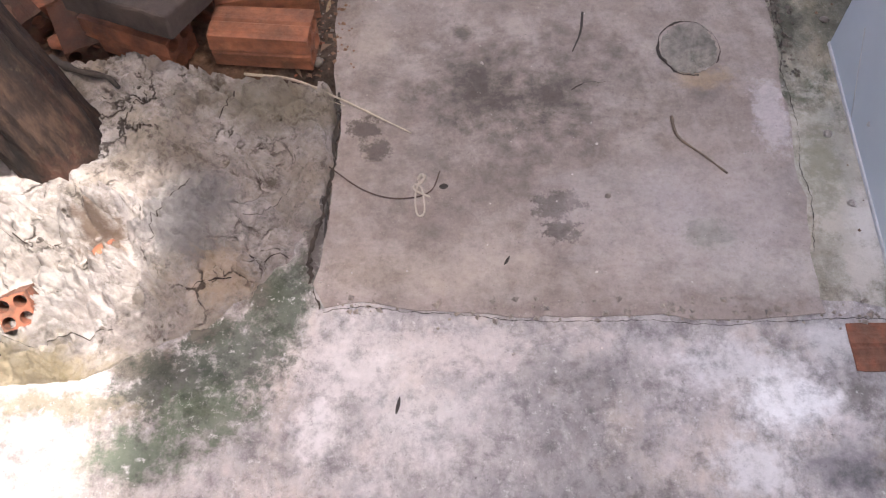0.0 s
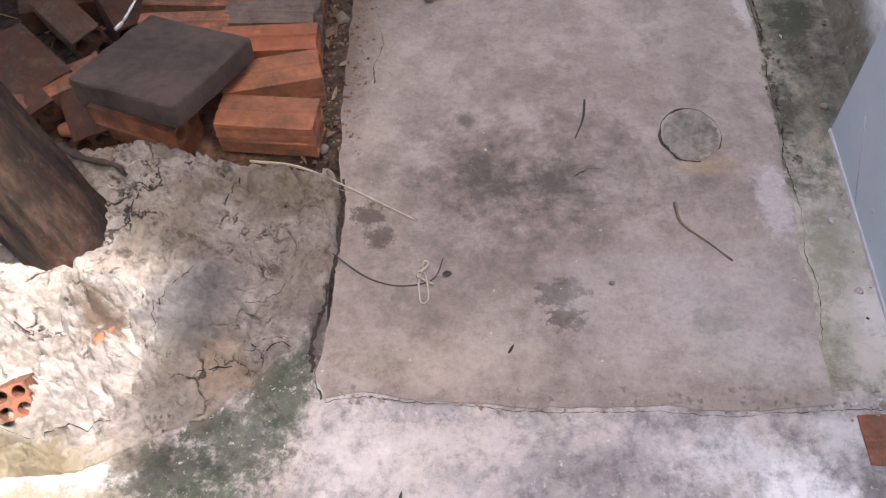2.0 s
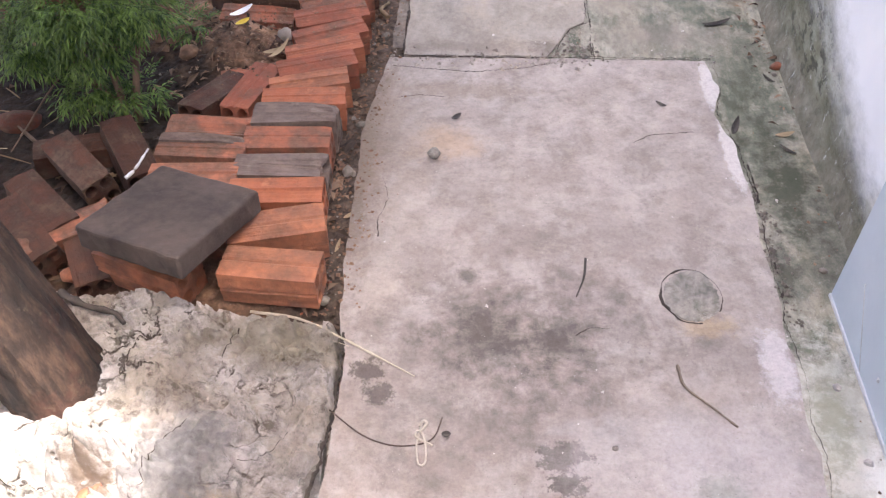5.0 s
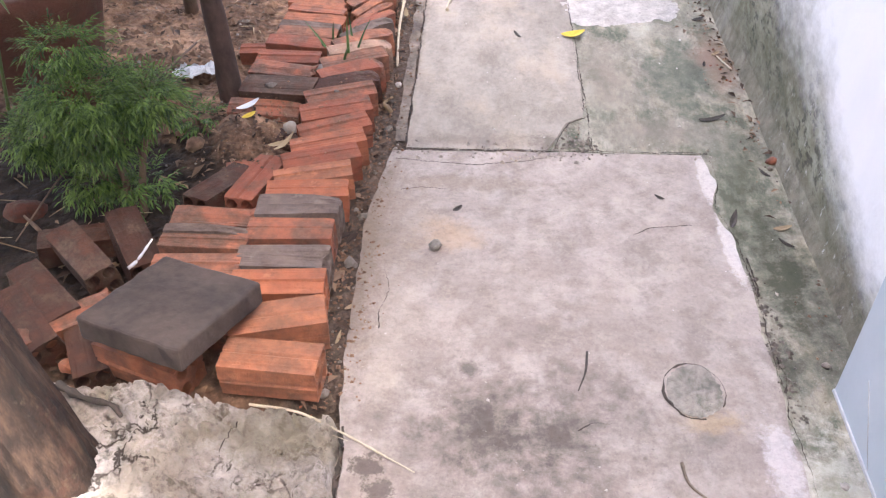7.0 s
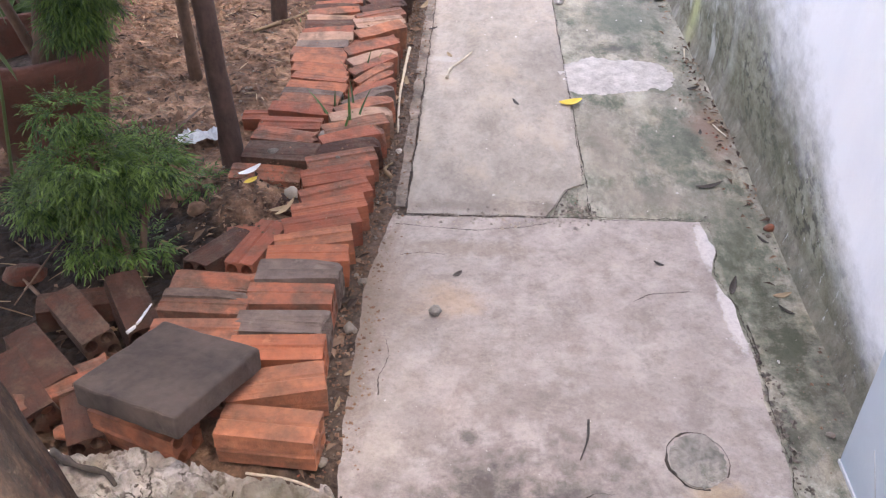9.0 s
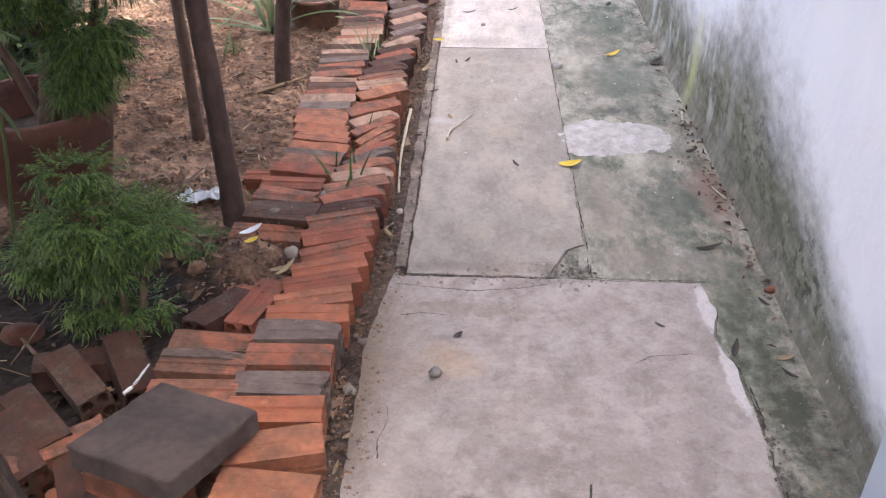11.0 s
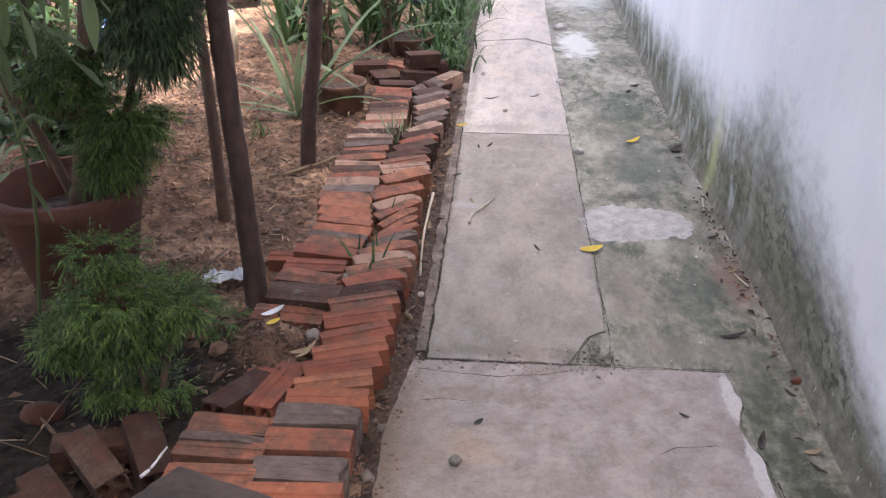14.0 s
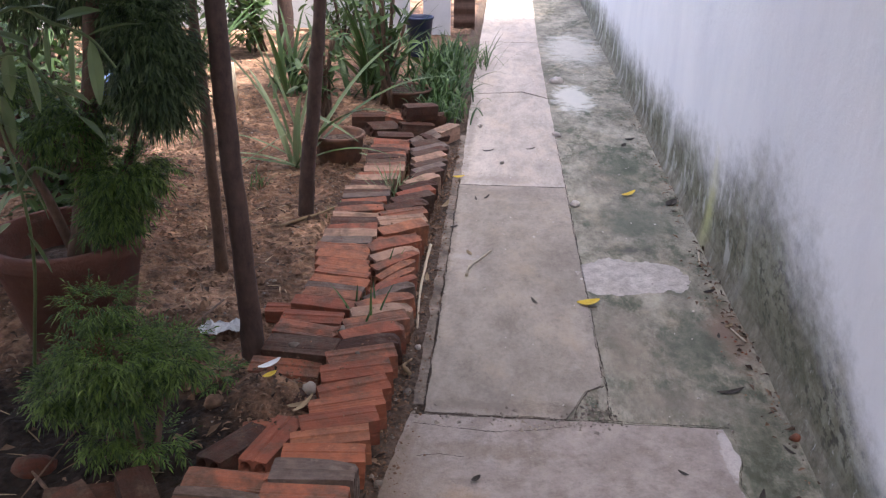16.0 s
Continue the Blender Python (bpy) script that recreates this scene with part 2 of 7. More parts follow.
M["apron"] = concrete("apron_concrete", (0.31, 0.286, 0.288), (0.435, 0.402, 0.398), (0.56, 0.52, 0.508), [
    # palest spots paint sun dapples into the cement, beside the bloom
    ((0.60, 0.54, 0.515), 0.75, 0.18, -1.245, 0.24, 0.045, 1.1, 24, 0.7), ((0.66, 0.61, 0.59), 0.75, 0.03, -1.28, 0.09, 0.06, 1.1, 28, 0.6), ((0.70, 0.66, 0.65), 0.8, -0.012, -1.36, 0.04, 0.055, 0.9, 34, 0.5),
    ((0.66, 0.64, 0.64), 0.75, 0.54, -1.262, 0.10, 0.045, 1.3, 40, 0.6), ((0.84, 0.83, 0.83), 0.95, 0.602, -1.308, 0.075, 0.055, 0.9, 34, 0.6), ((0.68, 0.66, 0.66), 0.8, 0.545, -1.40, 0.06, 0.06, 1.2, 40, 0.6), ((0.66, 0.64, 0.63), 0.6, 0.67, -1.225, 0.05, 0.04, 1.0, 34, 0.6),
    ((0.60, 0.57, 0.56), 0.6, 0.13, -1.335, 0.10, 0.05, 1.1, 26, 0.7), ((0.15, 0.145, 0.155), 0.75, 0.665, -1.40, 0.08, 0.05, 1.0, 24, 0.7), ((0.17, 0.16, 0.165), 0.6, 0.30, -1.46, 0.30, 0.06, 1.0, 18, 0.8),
    ((0.19, 0.175, 0.175), 0.5, 0.33, -1.275, 0.10, 0.05, 1.1, 22, 0.7), ((0.34, 0.27, 0.19), 0.6, 0.745, -1.40, 0.05, 0.08, 1.0, 22, 0.7),
    ((0.25, 0.22, 0.20), 0.6, -0.42, -1.44, 0.34, 0.14, 1.0, 20, 0.8), ((0.16, 0.135, 0.085), 0.8, -0.33, -1.335, 0.17, 0.03, 1.1, 34, 0.6), ((0.24, 0.20, 0.15), 0.6, -0.50, -1.36, 0.10, 0.05, 1.2, 34, 0.6),
    ((0.09, 0.075, 0.055), 0.85, -0.105, -1.165, 0.05, 0.045, 1.1, 34, 0.6), ((0.10, 0.085, 0.06), 0.85, -0.18, -1.225, 0.06, 0.04, 1.1, 34, 0.6), ((0.11, 0.09, 0.065), 0.85, -0.26, -1.275, 0.07, 0.04, 1.1, 34, 0.6),
    ((0.07, 0.06, 0.05), 0.9, -0.045, -1.07, 0.03, 0.13, 0.9, 30, 0.6),
    ((0.10, 0.13, 0.085), 0.85, -0.24, -1.40, 0.09, 0.045, 1.1, 40, 0.6),
    ((0.050, 0.056, 0.042), 0.85, -0.21, -1.30, 0.09, 0.06, 1.4, 46, 0.5),
    ((0.070, 0.088, 0.062), 0.8, -0.13, -1.26, 0.08, 0.075, 1.4, 46, 0.5),
    ((0.065, 0.085, 0.055), 0.85, -0.075, -1.18, 0.05, 0.09, 1.1, 40, 0.6),
    ((0.095, 0.12, 0.075), 0.8, -0.16, -1.345, 0.085, 0.05, 1.1, 40, 0.5),
    ((0.10, 0.09, 0.075), 0.6, 0.70, -1.30, 0.03, 0.03, 1.2, 40, 0.6)], bloomy=0.95, blotch=0.5, stretch=0.7)
M["strip"] = concrete("mossy_concrete", (0.20, 0.180, 0.140), (0.315, 0.285, 0.228), (0.44, 0.40, 0.325), [
    ((0.62, 0.60, 0.55), 0.85, 0.53, 3.1, 0.12, 0.35, 0.9, 9, 0.4),
    ((0.60, 0.57, 0.52), 0.7, 0.62, 4.6, 0.25, 0.7, 0.9, 8, 0.6),
    ((0.10, 0.112, 0.085), 0.7, 0.66, 1.25, 0.2, 0.30, 0.8, 7, 0.7),
    ((0.075, 0.082, 0.050), 0.75, 0.74, -0.15, 0.13, 0.40, 1.1, 15, 0.9), ((0.036, 0.041, 0.021), 0.88, 0.770, -0.42, 0.085, 0.30, 1.1, 22, 0.8), ((0.045, 0.048, 0.030), 0.8, 0.715, -0.64, 0.035, 0.08, 1.2, 34, 0.7),
    ((0.56, 0.52, 0.455), 0.7, 0.735, -0.98, 0.11, 0.24, 1.3, 34, 0.6), ((0.30, 0.285, 0.245), 0.6, 0.74, -0.90, 0.05, 0.10, 1.4, 30, 0.8), ((0.64, 0.61, 0.58), 0.7, 0.76, -1.04, 0.04, 0.07, 1.4, 40, 0.6), ((0.17, 0.17, 0.10), 0.55, 0.715, -0.93, 0.04, 0.12, 1.4, 40, 0.7), ((0.20, 0.19, 0.14), 0.5, 0.70, -1.10, 0.05, 0.06, 1.4, 40, 0.7), ((0.60, 0.55, 0.50), 0.7, 0.735, -1.11, 0.04, 0.05, 1.1, 40, 0.6),
    ((0.075, 0.088, 0.062), 0.7, 0.69, 0.36, 0.11, 0.26, 1.1, 12, 0.8), ((0.060, 0.056, 0.048), 0.75, 0.58, 0.99, 0.12, 0.05, 1.0, 14, 0.8), ((0.075, 0.095, 0.062), 0.6, 0.68, 1.9, 0.12, 0.5, 1.1, 9, 0.8),
    ((0.19, 0.13, 0.09), 0.8, 0.80, 0.45, 0.06, 0.25, 0.8, 16, 0.7), ((0.25, 0.205, 0.165), 0.65, 0.50, 0.38, 0.09, 0.26, 0.8, 9, 0.8), ((0.21, 0.14, 0.11), 0.7, 0.77, 0.47, 0.06, 0.07, 0.9, 20, 0.7), ((0.20, 0.165, 0.135), 0.5, 0.58, 0.10, 0.2, 0.07, 1.0, 12, 0.8)], moss=0.9, blotch=0.5, stretch=0.5, mossy=(0.070, 0.080, 0.050))
n = Nodes("rough_mortar", 0.93)
c = n.ramp(n.noise(9, 9, 0.74, 0.9), (0.34, (0.245, 0.212, 0.195)), (0.47, (0.385, 0.338, 0.310)), (0.62, (0.61, 0.56, 0.53)))
c = n.mix(n.ramp(n.noise(7, 7, 0.7, 0.6), (0.44, 0.0), (0.60, 0.6)), c, (0.37, 0.305, 0.232))
c = n.mix(n.ramp(n.noise(11, 7, 0.72, 0.6), (0.56, 0.0), (0.70, 0.40)), c, (0.26, 0.245, 0.235))
c = n.mix(0.85, c, n.ramp(n.noise(60, 8, 0.76), (0.32, 0.42), (0.5, 1.0), (0.7, 1.15)), "MULTIPLY")
c = n.mix(n.ramp(n.noise(24, 7, 0.75, 0.8), (0.555, 0.0), (0.64, 0.85)), c, (0.13, 0.105, 0.082))
# whitish spot puts the sun patch's brightness into the mortar
c = n.mix(n.math("MULTIPLY", n.spot(-0.45, -1.15, 0.20, 0.17, 1.0, 16, 0.5), 0.5), c, n.ramp(n.noise(20, 7, 0.7), (0.36, (0.36, 0.32, 0.285)), (0.6, (0.72, 0.68, 0.64))))
c = n.mix(n.math("MULTIPLY", n.spot(-0.23, -1.05, 0.09, 0.10, 0.8, 18, 0.5), 0.6), c, (0.22, 0.215, 0.22))
c = n.mix(n.math("MULTIPLY", n.spot(-0.17, -1.14, 0.06, 0.05, 0.9, 26, 0.5), 0.5), c, (0.50, 0.36, 0.22))
c = n.mix(n.math("MULTIPLY", n.spot(-0.345, -1.10, 0.035, 0.045, 1.0, 30, 0.5), 0.75), c, (0.17, 0.105, 0.06))
c = n.mix(n.math("MULTIPLY", n.spot(-0.44, -1.29, 0.2, 0.045, 0.8, 26, 0.6), 0.7), c, (0.24, 0.19, 0.09))
c = n.mix(n.math("MULTIPLY", n.spot(-0.15, -0.83, 0.16, 0.07, 1.0, 18, 0.7), 0.5), c, (0.24, 0.21, 0.14))
wig = n.t.nodes.new("ShaderNodeMix")
wig.data_type, wig.blend_type = "RGBA", "ADD"
wig.inputs[0].default_value = 0.10
n.put(wig.inputs[6], n.co)
puff = n.t.nodes.new("ShaderNodeTexNoise")
puff.inputs["Scale"].default_value, puff.inputs["Detail"].default_value = 16, 6
n.put(puff.inputs["Vector"], n.co)
n.put(wig.inputs[7], puff.outputs["Color"])
hair = n.cells(13, "DISTANCE_TO_EDGE", wig.outputs[2])
broken = n.ramp(n.noise(9, 4, 0.6, 0.3), (0.50, 0.0), (0.60, 1.0))
split = n.math("MULTIPLY", n.ramp(hair, (0.012, 1.0), (0.035, 0.0)), broken)
pocks = n.math("MULTIPLY", n.ramp(n.cells(34, "F1", wig.outputs[2]), (0.14, 1.0), (0.24, 0.0)), n.ramp(n.noise(12, 5, 0.6), (0.54, 0.0), (0.62, 0.9)))
c = n.mix(n.math("MULTIPLY", split, 0.85), c, (0.055, 0.038, 0.026))
c = n.mix(pocks, c, (0.10, 0.075, 0.052))
lift = n.math("ADD", n.noise(55, 9, 0.78), n.math("MULTIPLY", n.noise(15, 6, 0.66), 1.3))
lift = n.math("SUBTRACT", lift, n.math("ADD", n.math("MULTIPLY", split, 0.9), n.math("MULTIPLY", pocks, 0.7)))
M["mortar"] = n.done(c, lift, 0.011)

n = Nodes("stained_white_plaster", 0.8)
up = n.axis(2)
along = n.math("DIVIDE", n.math("ADD", n.axis(1), 0.6), 5.0)
tide = n.ramp(along, (0.02, 0.24), (0.07, 0.36), (0.12, 0.66), (0.15, 0.84), (0.25, 0.86), (0.32, 0.68), (0.48, 0.56), (0.85, 0.52))
streak = n.noise(1.0, 7, 0.68, 0.3, n.scaled(1, 3.4, 3.4))
wide = n.noise(1.0, 5, 0.6, 0.5, n.scaled(1, 2.6, 2.2))
fine = n.noise(1.0, 8, 0.78, 0.2, n.scaled(1, 13, 22))
level = n.math("DIVIDE", n.math("MULTIPLY", up, 2.0), tide)
level = n.math("ADD", level, n.math("MULTIPLY", n.math("SUBTRACT", streak, 0.5), -0.6))
level = n.math("ADD", level, n.math("MULTIPLY", n.math("SUBTRACT", wide, 0.5), -0.9))
level = n.math("ADD", level, n.math("MULTIPLY", n.math("SUBTRACT", fine, 0.5), -0.8))
dirty = n.math("SUBTRACT", 1.0, n.band(level, 0.36, 1.26))
c = n.ramp(n.noise(2.0, 5, 0.6, 0.4, n.scaled(1, 2, 0.7)), (0.3, (0.84, 0.84, 0.87)), (0.6, (0.91, 0.905, 0.92)))
tone = n.math("ADD", n.math("MULTIPLY", n.noise(1.0, 8, 0.70, 0.3, n.scaled(1, 3.6, 4.2)), 0.55), n.math("MULTIPLY", n.noise(1.0, 8, 0.76, 0.2, n.scaled(1, 13, 24)), 0.45))
mould = n.ramp(tone, (0.38, (0.050, 0.047, 0.022)), (0.46, (0.125, 0.120, 0.068)), (0.54, (0.215, 0.212, 0.140)), (0.64, (0.36, 0.36, 0.285)))
speck = n.math("MULTIPLY", n.ramp(n.noise(1.0, 7, 0.76, 0.2, n.scaled(1, 22, 34)), (0.51, 0.0), (0.58, 0.9)), n.ramp(n.noise(1.0, 4, 0.6, 0.3, n.scaled(1, 5, 4)), (0.42, 0.15), (0.56, 1.0)))
mould = n.mix(speck, mould, (0.034, 0.031, 0.014))
lime_green = n.math("MULTIPLY", n.spot(0.85, 1.06, 4.0, 0.085, 0.7, 7, 0.8), n.ramp(n.noise(1.0, 4, 0.6, 0, n.scaled(1, 13, 2)), (0.40, 0.0), (0.54, 0.9)))
mould = n.mix(lime_green, mould, (0.46, 0.46, 0.20))
pale = n.math("MULTIPLY", n.band(n.axis(1), 0.45, 0.85), n.ramp(n.noise(1.0, 6, 0.66, 0.3, n.scaled(1, 9, 4)), (0.52, 0.0), (0.60, 0.75)))
mould = n.mix(pale, mould, (0.56, 0.555, 0.51))
c = n.mix(n.math("MULTIPLY", dirty, n.ramp(fine, (0.34, 1.0), (0.62, 0.95), (0.72, 0.7))), c, mould)
foot = n.math("SUBTRACT", 1.0, n.band(n.math("ADD", up, n.math("MULTIPLY", n.noise(9, 5), 0.12)), 0.05, 0.17))
c = n.mix(n.math("MULTIPLY", foot, 0.7), c, n.ramp(n.noise(26, 7, 0.7), (0.35, (0.105, 0.088, 0.062)), (0.62, (0.26, 0.225, 0.175))))
flake = n.ramp(n.noise(1.0, 7, 0.78, 0.2, n.scaled(46, 46, 26)), (0.60, 0.0), (0.66, 0.85))
c = n.mix(n.math("MULTIPLY", n.math("MULTIPLY", flake, dirty), n.math("SUBTRACT", 1.0, n.band(n.axis(1), -0.05, 0.35))), c, (0.62, 0.61, 0.59))
M["wall"] = n.done(c, n.math("ADD", n.noise(28, 8, 0.7), n.math("MULTIPLY", dirty, n.noise(70, 6, 0.8))), 0.0028)
M["white_render"] = plain("far_white_paint", (0.46, 0.47, 0.49), (0.62, 0.63, 0.65), 3, 0.8, 0.002)

n = Nodes("grey_blue_paint", 0.42)
c = n.ramp(n.noise(5, 7, 0.65), (0.3, (0.46, 0.52, 0.585)), (0.7, (0.53, 0.59, 0.65)))
c = n.mix(n.ramp(n.noise(70, 5, 0.7, 0, n.scaled(1, 1, 0.3)), (0.62, 0.0), (0.76, 0.35)), c, (0.55, 0.57, 0.6))
M["panel"] = n.done(c, n.noise(12, 4), 0.001)
M["chip_white"] = plain("white_chips", (0.42, 0.43, 0.44), (0.62, 0.62, 0.62), 60)


def clay(name, a, b, dust, dusty, ribs=0.12, soiled=0.55):
    n = Nodes(name, 0.86)
    shift = n.t.nodes.new("ShaderNodeVectorMath")
    n.put(shift.inputs[0], n.co)
    spread = n.t.nodes.new("ShaderNodeCombineXYZ")
    n.put(spread.inputs[0], n.math("MULTIPLY", n.random(), 9.0))
    n.put(shift.inputs[1], spread.outputs[0])
    n.co = shift.outputs[0]
    tone = n.math("ADD", n.math("MULTIPLY", n.noise(14, 7, 0.65), 0.6), n.math("MULTIPLY", n.random(), 0.4))
    col = n.ramp(tone, (0.25, a), (0.7, b))
    comb = n.noise(1.0, 4, 0.6, 0.0, n.scaled(3, 170, 170))
    col = n.mix(0.14, col, n.ramp(comb, (0.3, 0.72), (0.5, 1.0), (0.7, 1.1)), "MULTIPLY")
    rib = n.noise(1.0, 3, 0.5, 0.0, n.scaled(2.0, 62, 62))
    col = n.mix(ribs, col, n.ramp(rib, (0.36, 0.42), (0.45, 1.0), (0.7, 1.08)), "MULTIPLY")
    comb = n.math("ADD", comb, n.math("MULTIPLY", n.ramp(rib, (0.34, 0.0), (0.45, 1.0)), 1.6 * ribs))
    cover = n.math("ADD", n.noise(22, 7, 0.7, 0.5), n.math("MULTIPLY", n.math("SUBTRACT", n.random(), 0.5), 0.18))
    col = n.mix(n.math("MULTIPLY", n.ramp(cover, (0.36, 0.0), (0.70, 1.0)), dusty), col, dust)
    worn = n.ramp(n.noise(34, 6, 0.72, 0.4), (0.58, 0.0), (0.68, 0.35))
    col = n.mix(worn, col, (min(1, b[0] * 1.25), b[1] * 1.45, b[2] * 1.5))
    caked = n.math("ADD", n.noise(11, 6, 0.66, 0.5), n.math("MULTIPLY", n.math("SUBTRACT", n.random(), 0.5), 0.22))
    col = n.mix(n.math("MULTIPLY", n.ramp(caked, (0.46, 0.0), (0.60, 1.0)), soiled), col, n.ramp(n.noise(70, 5, 0.7), (0.35, (0.050, 0.030, 0.020)), (0.65, (0.150, 0.098, 0.068))))
    return n.done(col, n.math("ADD", n.math("MULTIPLY", comb, 0.5), n.noise(60, 7, 0.7)), 0.004)


M["brick_orange"] = clay("fresh_orange_clay", (0.33, 0.098, 0.045), (0.50, 0.180, 0.088), (0.12, 0.064, 0.040), 0.7, 0.18, 0.3)
M["brick_red"] = clay("weathered_red_clay", (0.225, 0.064, 0.034), (0.41, 0.135, 0.070), (0.11, 0.062, 0.040), 0.85)
M["brick_ribbed"] = clay("ribbed_orange_clay", (0.31, 0.094, 0.046), (0.46, 0.165, 0.085), (0.12, 0.068, 0.045), 0.85, 0.45, 0.4)
M["brick_grey"] = clay("cement_smeared_clay", (0.13, 0.092, 0.075), (0.225, 0.165, 0.138), (0.075, 0.056, 0.048), 0.85)
# dark bricks; deep shade over the loose ones is put into this tone
M["brick_dark"] = clay("dark_shaded_clay", (0.045, 0.015, 0.007), (0.115, 0.042, 0.021), (0.026, 0.016, 0.010), 0.9, 0.2)
M["paver"] = plain("grey_paver", (0.016, 0.011, 0.009), (0.090, 0.066, 0.055), 9, 0.9, 0.003)
M["brick_tan"] = clay("pale_tan_clay", (0.33, 0.185, 0.125), (0.47, 0.30, 0.21), (0.16, 0.11, 0.08), 0.8)
M["pot"] = clay("terracotta", (0.15, 0.058, 0.038), (0.22, 0.092, 0.06), (0.09, 0.055, 0.04), 0.6)
M["pot_pale"] = clay("pale_terracotta", (0.22, 0.095, 0.06), (0.34, 0.17, 0.11), (0.15, 0.10, 0.075), 0.7)
M["shard"] = clay("orange_terracotta", (0.085, 0.020, 0.008), (0.13, 0.032, 0.012), (0.02, 0.012, 0.008), 0.9)

n = Nodes("garden_soil", 0.97)
c = n.ramp(n.noise(3.5, 8, 0.7, 0.5), (0.37, (0.052, 0.028, 0.016)), (0.5, (0.195, 0.108, 0.064)), (0.62, (0.42, 0.25, 0.158)))
c = n.mix(0.85, c, n.ramp(n.noise(24, 6, 0.66), (0.36, 0.35), (0.52, 1.0), (0.66, 1.35)), "MULTIPLY")
# near: deep shade round bush and loose bricks, put into the soil colour
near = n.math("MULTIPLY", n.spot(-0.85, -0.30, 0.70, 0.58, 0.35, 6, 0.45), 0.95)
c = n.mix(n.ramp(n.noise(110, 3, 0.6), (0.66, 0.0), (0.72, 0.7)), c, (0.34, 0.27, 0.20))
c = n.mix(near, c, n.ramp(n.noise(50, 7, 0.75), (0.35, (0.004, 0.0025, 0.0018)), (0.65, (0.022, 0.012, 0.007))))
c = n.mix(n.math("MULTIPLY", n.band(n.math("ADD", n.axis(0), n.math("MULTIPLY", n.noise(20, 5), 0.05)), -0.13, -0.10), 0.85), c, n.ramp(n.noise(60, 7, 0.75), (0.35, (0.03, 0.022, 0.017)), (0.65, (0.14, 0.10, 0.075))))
M["soil"] = n.done(c, n.math("ADD", n.noise(34, 7, 0.66), n.math("MULTIPLY", n.cells(48), -0.7)), 0.02)
M["clod"] = plain("soil_clod", (0.045, 0.024, 0.014), (0.34, 0.20, 0.125), 9, 0.97, 0.006)


def bark(name, a, b, ring=9.0):
    n = Nodes(name, 0.9)
    lines = n.noise(1.0, 9, 0.72, 0.8, n.scaled(ring * 4, ring * 4, ring * 1.4))
    fac = n.math("ADD", n.math("MULTIPLY", lines, 0.6), n.math("MULTIPLY", n.noise(26, 9, 0.75, 0.5), 0.4))
    return n.done(n.ramp(fac, (0.35, a), (0.62, b)), fac, 0.004)


M["bark"] = bark("dark_bark", (0.040, 0.023, 0.018), (0.115, 0.070, 0.054))
M["bark_light"] = bark("tan_bark", (0.075, 0.045, 0.03), (0.19, 0.12, 0.08))
n = Nodes("rotten_wood", 0.85)
grain = n.noise(1.0, 9, 0.72, 0.6, n.scaled(34, 34, 7))
c = n.ramp(grain, (0.36, (0.005, 0.003, 0.0025)), (0.5, (0.030, 0.016, 0.010)), (0.64, (0.095, 0.054, 0.035)))
c = n.mix(n.ramp(n.noise(8, 7, 0.7, 0.5), (0.52, 0.0), (0.64, 0.7)), c, (0.095, 0.036, 0.022))
c = n.mix(n.ramp(n.noise(15, 7, 0.74, 0.5), (0.58, 0.0), (0.66, 0.7)), c, (0.14, 0.10, 0.07))
M["post"] = n.done(c, n.math("ADD", grain, n.math("MULTIPLY", n.noise(14, 6, 0.7), 0.8)), 0.012)


def leafy(name, a, b, rough=0.5, thin=0.25):
    n = Nodes(name, rough)
    col = n.ramp(n.math("ADD", n.math("MULTIPLY", n.island(), 0.7), n.math("MULTIPLY", n.noise(30, 3), 0.3)), (0.2, a), (0.8, b))
    m = n.done(col)
    tr = n.t.nodes.new("ShaderNodeBsdfTranslucent")
    n.put(tr.inputs["Color"], col)
    mixer = n.t.nodes.new("ShaderNodeMixShader")
    mixer.inputs[0].default_value = thin
    out = n.t.nodes["Material Output"]
    n.t.links.new(n.bsdf.outputs[0], mixer.inputs[1])
    n.t.links.new(tr.outputs[0], mixer.inputs[2])
    n.t.links.new(mixer.outputs[0], out.inputs["Surface"])
    return m


M["fern"] = leafy("feathery_green", (0.026, 0.058, 0.010), (0.145, 0.230, 0.042))
M["fern_dark"] = leafy("dull_dark_green", (0.030, 0.052, 0.016), (0.135, 0.185, 0.070))
M["leaf_big"] = leafy("soft_green", (0.085, 0.120, 0.042), (0.165, 0.215, 0.085), 0.45)
M["strap"] = leafy("pale_green_strap", (0.07, 0.12, 0.035), (0.24, 0.31, 0.16), 0.4)
M["grass"] = leafy("bright_grass", (0.022, 0.060, 0.014), (0.105, 0.19, 0.055), 0.45)
M["strap_dark"] = leafy("deep_green_strap", (0.020, 0.050, 0.012), (0.085, 0.150, 0.045), 0.45)
M["canopy"] = leafy("canopy_green", (0.04, 0.08, 0.02), (0.10, 0.17, 0.05), 0.5, 0.2)
M["dry"] = leafy("dry_leaf", (0.16, 0.10, 0.05), (0.42, 0.32, 0.20), 0.8, 0.1)
M["litter"] = leafy("dead_litter", (0.040, 0.023, 0.015), (0.27, 0.172, 0.112), 0.9, 0.05)
M["yellow"] = plain("yellow_leaf", (0.55, 0.36, 0.03), (0.75, 0.55, 0.06), 30, 0.6)
M["black_leaf"] = plain("rotten_leaf", (0.025, 0.02, 0.016), (0.07, 0.055, 0.045), 40, 0.8)
M["twig"] = plain("dry_twig", (0.10, 0.074, 0.056), (0.24, 0.18, 0.135), 50, 0.9)
M["straw"] = plain("bleached_straw", (0.40, 0.33, 0.24), (0.62, 0.54, 0.41), 60, 0.8)
